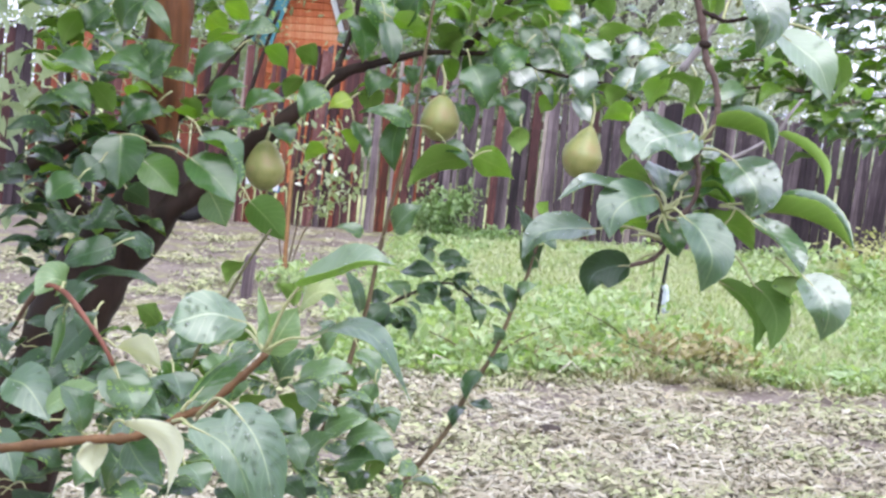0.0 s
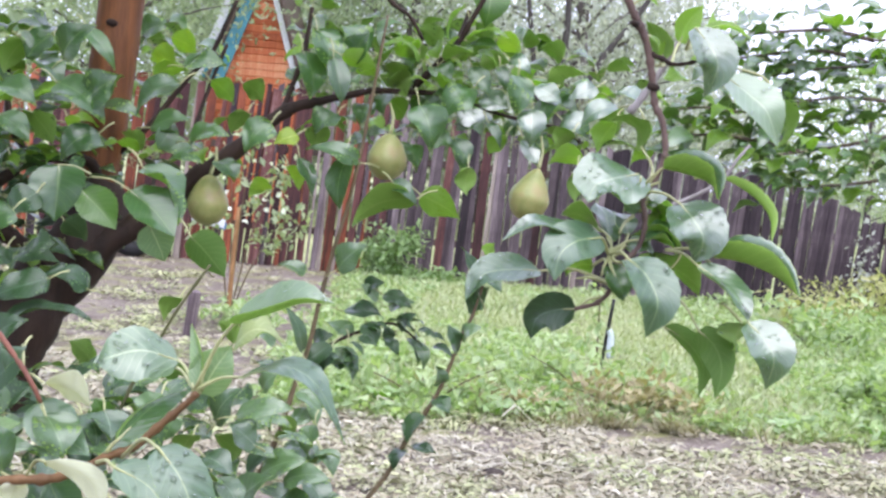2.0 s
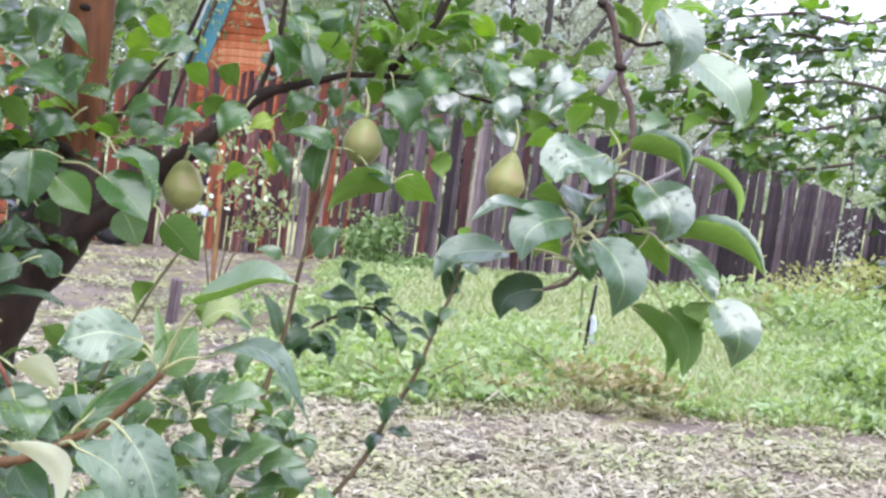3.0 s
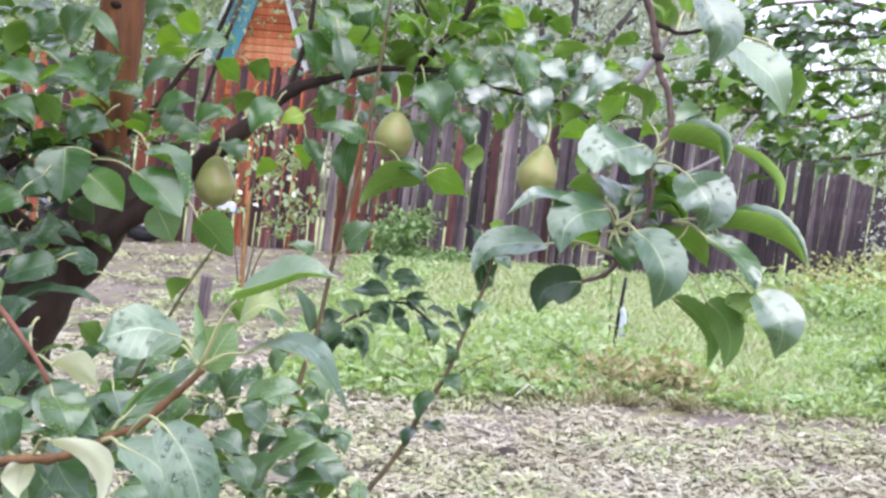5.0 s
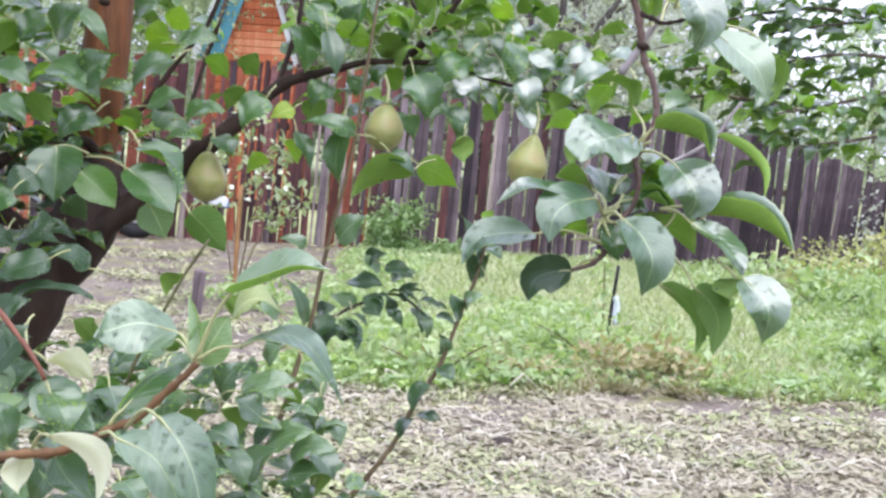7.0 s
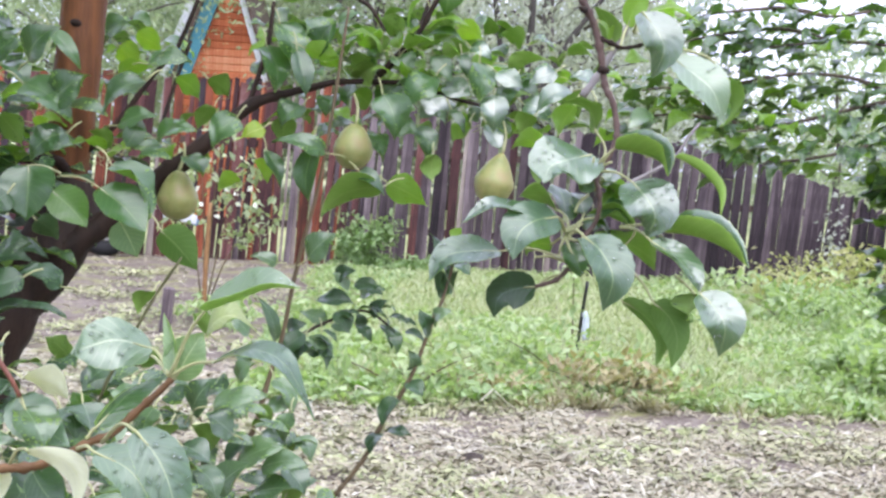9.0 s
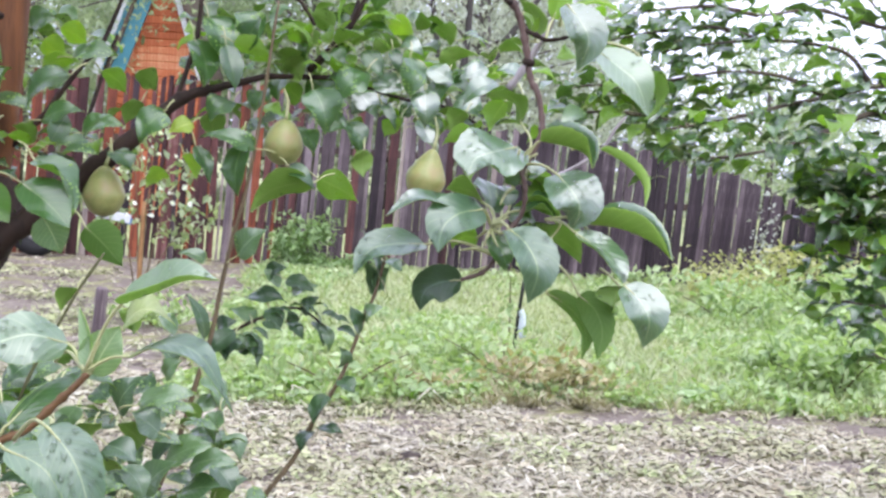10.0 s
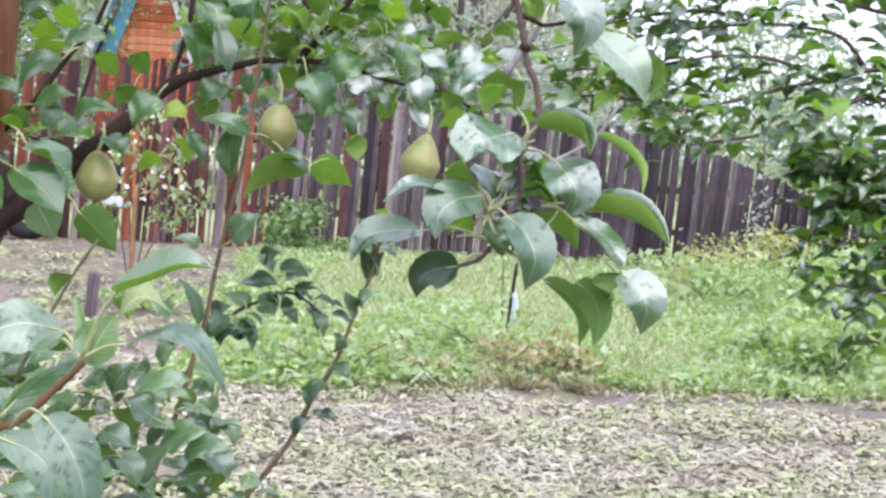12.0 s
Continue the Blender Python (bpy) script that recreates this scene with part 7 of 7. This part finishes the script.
def pear(at, width, tall, lean, stalk_to, neck=0.42):
    """A pear round its middle, its neck towards the stalk."""
    verts, faces, n, s = [], [], 20, 22
    for i in range(n + 1):
        f = i / n
        w = math.pi * f
        r = math.sin(w) ** 0.85 * (1 - neck * max(0, (0.52 - f) / 0.52) ** 0.75)
        z = 0.5 * math.cos(w)
        for k in range(s):
            a = 2 * math.pi * k / s
            q = r * width / 2 * (1 + 0.02 * math.sin(2 * a + 5 * f))
            verts.append((q * math.cos(a), q * math.sin(a), z * tall))
    for i in range(n):
        for k in range(s):
            j = (k + 1) % s
            faces.append((i * s + k, (i + 1) * s + k, (i + 1) * s + j, i * s + j))
    m = Matrix.Translation(at) @ pose(0, 0, 0, 0, lean, 0)
    ob = put("pear", mesh_from("pear", verts, faces, [PEAR_SKIN]), pear_tree, "unripe green pear", m)
    top = m @ Vector((0, 0, tall * 0.49))
    tube("stem", [stalk_to, (Vector(stalk_to) + top) / 2 + Vector((0.004, 0, 0.002)), top], 0.0016, 0.003, STALK, ob)
    tube("calyx", [m @ Vector((0, 0, -tall * 0.485)), m @ Vector((0, 0, -tall * 0.515))], 0.004, 0.006, CALYX, ob, sides=7, steps=1)
    return ob


pear((0.049, 1.996, 1.594), 0.059, 0.067, 3, (0.045, 2.01, 1.672), 0.4)
pear((0.260, 1.990, 1.560), 0.06, 0.078, 12, (0.268, 2.01, 1.645), 0.72)
pear((-0.203, 1.985, 1.508), 0.061, 0.073, 0, (-0.2, 2.0, 1.585), 0.5)

# ---- leaves of the pear tree's crown, in rosettes along its limbs ----
pear_stock = leaf_stock("pear", 8, 21)
blue_stock = leaf_stock("blue", 6, 22, 1.0, 0.5)
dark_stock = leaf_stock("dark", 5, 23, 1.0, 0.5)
lime_stock = leaf_stock("lime", 6, 24)
crown_stock = pear_stock + lime_stock[:4]
rnd = random.Random(12)
for k, (points, r0, r1) in enumerate(LIMB_PATHS):
    line = smooth_path(points, 3)
    for i, p in enumerate(line):
        if rnd.random() < (0.3 if k < 6 or k > 7 else 0.12):
            q = p + Vector((rnd.uniform(-0.04, 0.04), rnd.uniform(-0.12, 0.1), rnd.uniform(-0.02, 0.07)))
            if not (-0.25 < q.x < -0.09 and q.z > 1.67):
                spur(tree_limbs[k], crown_stock, q, rnd.randint(3, 5), 0.052, 100 * k + i)

LEFT_BUDS = ((-0.492, 1.962, 1.718), (-0.448, 1.958, 1.666), (-0.445, 2.064, 1.723), (-0.440, 1.853, 1.623), (-0.397, 2.004, 1.624), (-0.417, 1.899, 1.580), (-0.449, 1.845, 1.540), (-0.358, 1.844, 1.524), (-0.423, 1.840, 1.489), (-0.403, 1.733, 1.425), (-0.317, 1.519, 1.285), (-0.350, 2.148, 1.553), (-0.387, 2.366, 1.726), (-0.363, 2.471, 1.766), (-0.402, 2.359, 1.656), (-0.428, 2.368, 1.752), (-0.394, 2.040, 1.475), (-0.541, 2.164, 1.726))
MID_BUDS = ((-0.088, 2.171, 1.748), (-0.040, 2.167, 1.707), (0.001, 2.171, 1.745), (0.044, 2.116, 1.692), (0.090, 2.173, 1.752), (0.129, 2.119, 1.715), (0.160, 2.176, 1.774), (0.198, 2.121, 1.720), (0.242, 2.227, 1.775), (0.271, 2.171, 1.711), (0.185, 2.114, 1.650), (0.230, 2.113, 1.636), (0.290, 2.114, 1.649), (0.330, 2.119, 1.695), (0.117, 2.111, 1.637), (0.065, 2.111, 1.633), (0.149, 2.065, 1.672), (-0.048, 2.109, 1.634), (-0.101, 2.164, 1.685), (-0.019, 2.175, 1.780), (0.068, 2.227, 1.791), (0.213, 2.230, 1.810), (0.289, 2.226, 1.760), (0.357, 2.177, 1.761), (0.374, 2.071, 1.712), (0.028, 2.159, 1.614), (-0.096, 2.224, 1.779), (0.338, 2.063, 1.634), (0.140, 2.229, 1.805))
LOW_BUDS = ((-0.132, 1.526, 1.340), (-0.129, 1.423, 1.313), (-0.185, 1.422, 1.310), (-0.186, 1.322, 1.311), (-0.199, 1.271, 1.302), (-0.122, 1.320, 1.285), (-0.092, 1.667, 1.234), (-0.069, 1.712, 1.182), (-0.031, 1.758, 1.135), (-0.091, 1.611, 1.174), (-0.011, 1.813, 1.174), (-0.089, 1.720, 1.264), (-0.059, 1.767, 1.227), (-0.105, 1.515, 1.220), (-0.170, 1.219, 1.280), (-0.127, 1.268, 1.263), (-0.008, 1.808, 1.129), (-0.236, 1.526, 1.345), (-0.228, 1.322, 1.318), (-0.112, 1.415, 1.225), (-0.052, 1.708, 1.134), (0.024, 1.807, 1.109), (-0.112, 1.621, 1.277), (-0.198, 1.219, 1.283))
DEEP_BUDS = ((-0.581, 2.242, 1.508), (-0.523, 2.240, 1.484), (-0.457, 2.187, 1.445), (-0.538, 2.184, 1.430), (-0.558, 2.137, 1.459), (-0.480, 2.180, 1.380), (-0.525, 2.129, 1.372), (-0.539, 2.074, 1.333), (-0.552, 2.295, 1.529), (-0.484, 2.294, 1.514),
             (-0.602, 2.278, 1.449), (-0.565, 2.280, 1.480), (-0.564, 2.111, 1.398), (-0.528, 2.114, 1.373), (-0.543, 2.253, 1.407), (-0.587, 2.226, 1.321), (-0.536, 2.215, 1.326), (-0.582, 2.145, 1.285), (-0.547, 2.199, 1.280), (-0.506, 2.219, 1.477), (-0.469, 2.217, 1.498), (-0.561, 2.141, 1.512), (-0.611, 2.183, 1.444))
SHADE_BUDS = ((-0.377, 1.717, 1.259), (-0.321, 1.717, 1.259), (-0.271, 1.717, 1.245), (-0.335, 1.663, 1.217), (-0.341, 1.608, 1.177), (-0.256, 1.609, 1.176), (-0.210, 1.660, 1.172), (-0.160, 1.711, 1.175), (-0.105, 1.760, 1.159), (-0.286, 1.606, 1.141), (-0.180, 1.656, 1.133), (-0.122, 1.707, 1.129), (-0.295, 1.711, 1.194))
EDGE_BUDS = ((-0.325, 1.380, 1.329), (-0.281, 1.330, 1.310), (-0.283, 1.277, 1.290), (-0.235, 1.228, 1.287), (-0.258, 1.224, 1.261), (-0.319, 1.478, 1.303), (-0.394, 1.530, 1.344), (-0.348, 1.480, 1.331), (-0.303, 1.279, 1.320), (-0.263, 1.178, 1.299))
# SHADE, EDGE, DEEP and low LEFT buds get dark leaves: crown shade as colour
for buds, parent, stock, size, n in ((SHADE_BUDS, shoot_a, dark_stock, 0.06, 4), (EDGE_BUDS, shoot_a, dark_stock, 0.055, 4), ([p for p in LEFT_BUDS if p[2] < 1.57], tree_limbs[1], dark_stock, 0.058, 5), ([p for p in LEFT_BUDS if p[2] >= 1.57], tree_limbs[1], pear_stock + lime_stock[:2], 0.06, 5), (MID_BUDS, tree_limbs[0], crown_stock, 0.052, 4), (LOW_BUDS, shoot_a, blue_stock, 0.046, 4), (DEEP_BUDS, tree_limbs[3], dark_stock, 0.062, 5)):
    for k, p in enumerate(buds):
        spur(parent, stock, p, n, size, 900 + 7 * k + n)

# crown carried on unseen, with leaves added overhead and left to block light
over = [((rnd.uniform(-1.6, 0.1), rnd.uniform(1.4, 2.9), rnd.uniform(2.05, 2.9)), (0.2, 0.2, 0.14), 60) for _ in range(48)]
over += [((rnd.uniform(-1.7, -0.45), rnd.uniform(1.0, 2.5), rnd.uniform(2.05, 2.7)), (0.2, 0.2, 0.14), 80) for _ in range(30)]
over += [((rnd.uniform(-0.95, -0.3), rnd.uniform(0.9, 1.8), rnd.uniform(1.98, 2.35)), (0.14, 0.14, 0.07), 70) for _ in range(15)]
over += [((rnd.uniform(-2.2, -0.85), rnd.uniform(0.9, 2.8), rnd.uniform(0.9, 2.4)), (0.16, 0.2, 0.2), 50) for _ in range(60)]
put("upper_crown", crown_mesh("upper_crown", over, 0.06, FAR_LEAF, 91, 0.6), pear_tree)
tube("limb", [(-0.355, 2.081, 1.85), (-0.42, 2.15, 2.2), (-0.6, 2.3, 2.7)], 0.03, 0.012, TRUNK_BARK, pear_tree)


# ---- the tree that reaches in beside it ----
side_tree = thing("fruit_tree", "spreading fruit tree with drooping matt green leaves", "tree", (2.1, 3.0, 0))
SIDE_BARK = bark_material("grey_brown_bark", (0.05, 0.04, 0.032), (0.17, 0.13, 0.1))
tube("trunk", [(2.1, 3.0, -0.1), (2.08, 2.98, 0.7), (1.98, 2.92, 1.35), (1.735, 2.82, 1.92), (1.6, 2.8, 2.4)], 0.07, 0.025, SIDE_BARK, side_tree, sides=12, rough=0.1)
side_stock = leaf_stock("side", 8, 31, 1.0, 0.52)
SIDE_BRANCHES = []
SIDE_BRANCHES.append(((1.735, 2.821, 1.921), (1.499, 2.735, 1.837), (1.296, 2.649, 1.795), (1.173, 2.608, 1.777), (1.065, 2.565, 1.747), (0.998, 2.569, 1.730), (0.884, 2.527, 1.697), (0.774, 2.484, 1.671), (0.694, 2.490, 1.655)))
SIDE_BRANCHES.append(((1.505, 2.724, 1.728), (1.293, 2.653, 1.841), (1.246, 2.663, 1.896), (1.197, 2.671, 1.940), (1.135, 2.683, 2.006)))
SIDE_BRANCHES.append(((1.499, 2.735, 1.837), (1.363, 2.580, 1.659), (1.257, 2.541, 1.684), (1.167, 2.553, 1.723), (1.050, 2.510, 1.678), (0.937, 2.466, 1.638), (0.820, 2.474, 1.613), (0.755, 2.481, 1.621)))
SIDE_BRANCHES.append(((1.735, 2.821, 1.921), (1.411, 2.516, 1.562), (1.303, 2.467, 1.470), (1.181, 2.430, 1.488), (1.104, 2.440, 1.519), (1.027, 2.450, 1.553)))
SIDE_BRANCHES.append(((1.411, 2.516, 1.562), (1.306, 2.407, 1.367), (1.221, 2.414, 1.361), (1.114, 2.374, 1.361), (1.06, 2.383, 1.366)))
SIDE_BRANCHES.append(((1.306, 2.407, 1.367), (1.246, 2.353, 1.264), (1.140, 2.312, 1.267), (1.09, 2.32, 1.285)))
SIDE_BRANCHES.append(((1.173, 2.608, 1.777), (1.124, 2.618, 1.838), (1.025, 2.578, 1.851), (0.936, 2.586, 1.851), (0.836, 2.594, 1.839), (0.736, 2.601, 1.816)))
SIDE_BRANCHES.append(((1.246, 2.663, 1.896), (1.151, 2.673, 1.914), (1.051, 2.633, 1.925), (0.922, 2.592, 1.900), (0.843, 2.600, 1.912)))
SIDE_BRANCHES.append(((1.065, 2.565, 1.747), (0.984, 2.575, 1.781), (0.879, 2.535, 1.783), (0.803, 2.541, 1.772), (0.728, 2.545, 1.740)))
SIDE_BRANCHES.append(((1.363, 2.580, 1.659), (1.208, 2.487, 1.595), (1.111, 2.447, 1.601), (1.024, 2.455, 1.606)))
SIDE_BRANCHES.append(((1.411, 2.516, 1.562), (1.260, 2.417, 1.428), (1.195, 2.423, 1.429), (1.131, 2.430, 1.436), (1.065, 2.437, 1.448)))
SIDE_BRANCHES.append(((1.362, 2.428, 1.595), (1.255, 2.436, 1.588), (1.162, 2.422, 1.566), (1.096, 2.447, 1.560), (1.027, 2.475, 1.576)))
SIDE_BRANCHES.append(((1.343, 2.370, 1.491), (1.258, 2.378, 1.501), (1.195, 2.384, 1.507), (1.131, 2.390, 1.507), (1.098, 2.411, 1.493)))
SIDE_BRANCHES.append(((1.382, 2.484, 1.683), (1.296, 2.489, 1.655), (1.210, 2.494, 1.632), (1.134, 2.500, 1.621)))
SIDE_BRANCHES.append(((0.774, 2.484, 1.671), (0.71, 2.5, 1.684), (0.645, 2.52, 1.69), (0.585, 2.53, 1.686), (0.545, 2.54, 1.675)))
SIDE_BRANCHES.append(((0.803, 2.541, 1.772), (0.73, 2.55, 1.752), (0.665, 2.56, 1.738), (0.61, 2.57, 1.742), (0.565, 2.58, 1.735)))
SIDE_BRANCHES.append(((0.936, 2.586, 1.851), (0.84, 2.6, 1.872), (0.76, 2.6, 1.862), (0.69, 2.6, 1.848), (0.635, 2.6, 1.832)))
SIDE_BRANCHES.append(((0.922, 2.592, 1.900), (0.843, 2.6, 1.912), (0.77, 2.6, 1.905), (0.70, 2.6, 1.893), (0.655, 2.6, 1.88)))
rnd = random.Random(77)
for k, points in enumerate(SIDE_BRANCHES):
    branch = tube("branch", points, 0.008 if k in (0, 2, 3) else 0.005, 0.0016, SIDE_BARK, side_tree, sides=7, rough=0.08, seed=k, knots=0.3)
    line = smooth_path(points, 8)
    for i in range(8, len(line)):
        way = (line[i] - line[i - 1]).normalized()
        for s in (-1, 1):
            out = Vector((-way.y, way.x, 0)) * s + way * 0.8 + Vector((0, -0.2, rnd.uniform(-0.2, 0.5)))
            q = line[i] + Vector((rnd.uniform(-0.02, 0.02), rnd.uniform(-0.08, 0.08), rnd.uniform(-0.02, 0.03)))
            low = k in (3, 4, 5, 9, 10, 11, 12)
            for again in range(2 if low else 1):
                if rnd.random() < (0.5 * (k in (3, 9)) if again else 0.7 if k in (4, 5, 10, 12) else 0.85 if low else 0.7 if k in (1, 6, 7, 8, 13) else 0.6 if k > 13 else 0.97):
                    scatter_leaf(branch, side_stock + lime_stock[:2], q + Vector((rnd.uniform(-0.03, 0.03), rnd.uniform(-0.06, 0.06), rnd.uniform(-0.03, 0.03))), out, 0.066 if low else 0.062, rnd, 0.4)


side_over = [((rnd.uniform(1.75, 3.0), rnd.uniform(2.3, 3.9), rnd.uniform(1.9, 3.1)), (0.18, 0.18, 0.12), 55) for _ in range(55)]
put("upper_crown", crown_mesh("upper_crown", side_over, 0.06, FAR_LEAF, 92, 0.6), side_tree)
for k, (x, y, z) in enumerate(((2.7, 2.6, 2.7), (1.9, 3.6, 2.9), (2.4, 3.3, 3.0))):
    tube("limb", [(1.75, 2.84, 1.9), ((x + 1.75) / 2, (y + 2.84) / 2, (z + 1.9) / 2 + 0.1), (x, y, z)], 0.022, 0.006, SIDE_BARK, side_tree, rough=0.1, seed=k)


# ---- unseen trees added behind and beside the viewer, to darken leaf reflections ----
for k, (x, y, h) in enumerate(((-7, -6, 7.5), (-5, -9, 6.5), (5.5, -9, 6.0), (8, -5, 7.0), (-10, 0, 7.0), (11, 1, 6.5))):
    far_tree("unseen broad green tree added to darken reflections", (x, y, 0), h, 2.4, FAR_LEAF, 0.24, 50 + k, 3200, 18, 0.1, "garden trees across the plot")
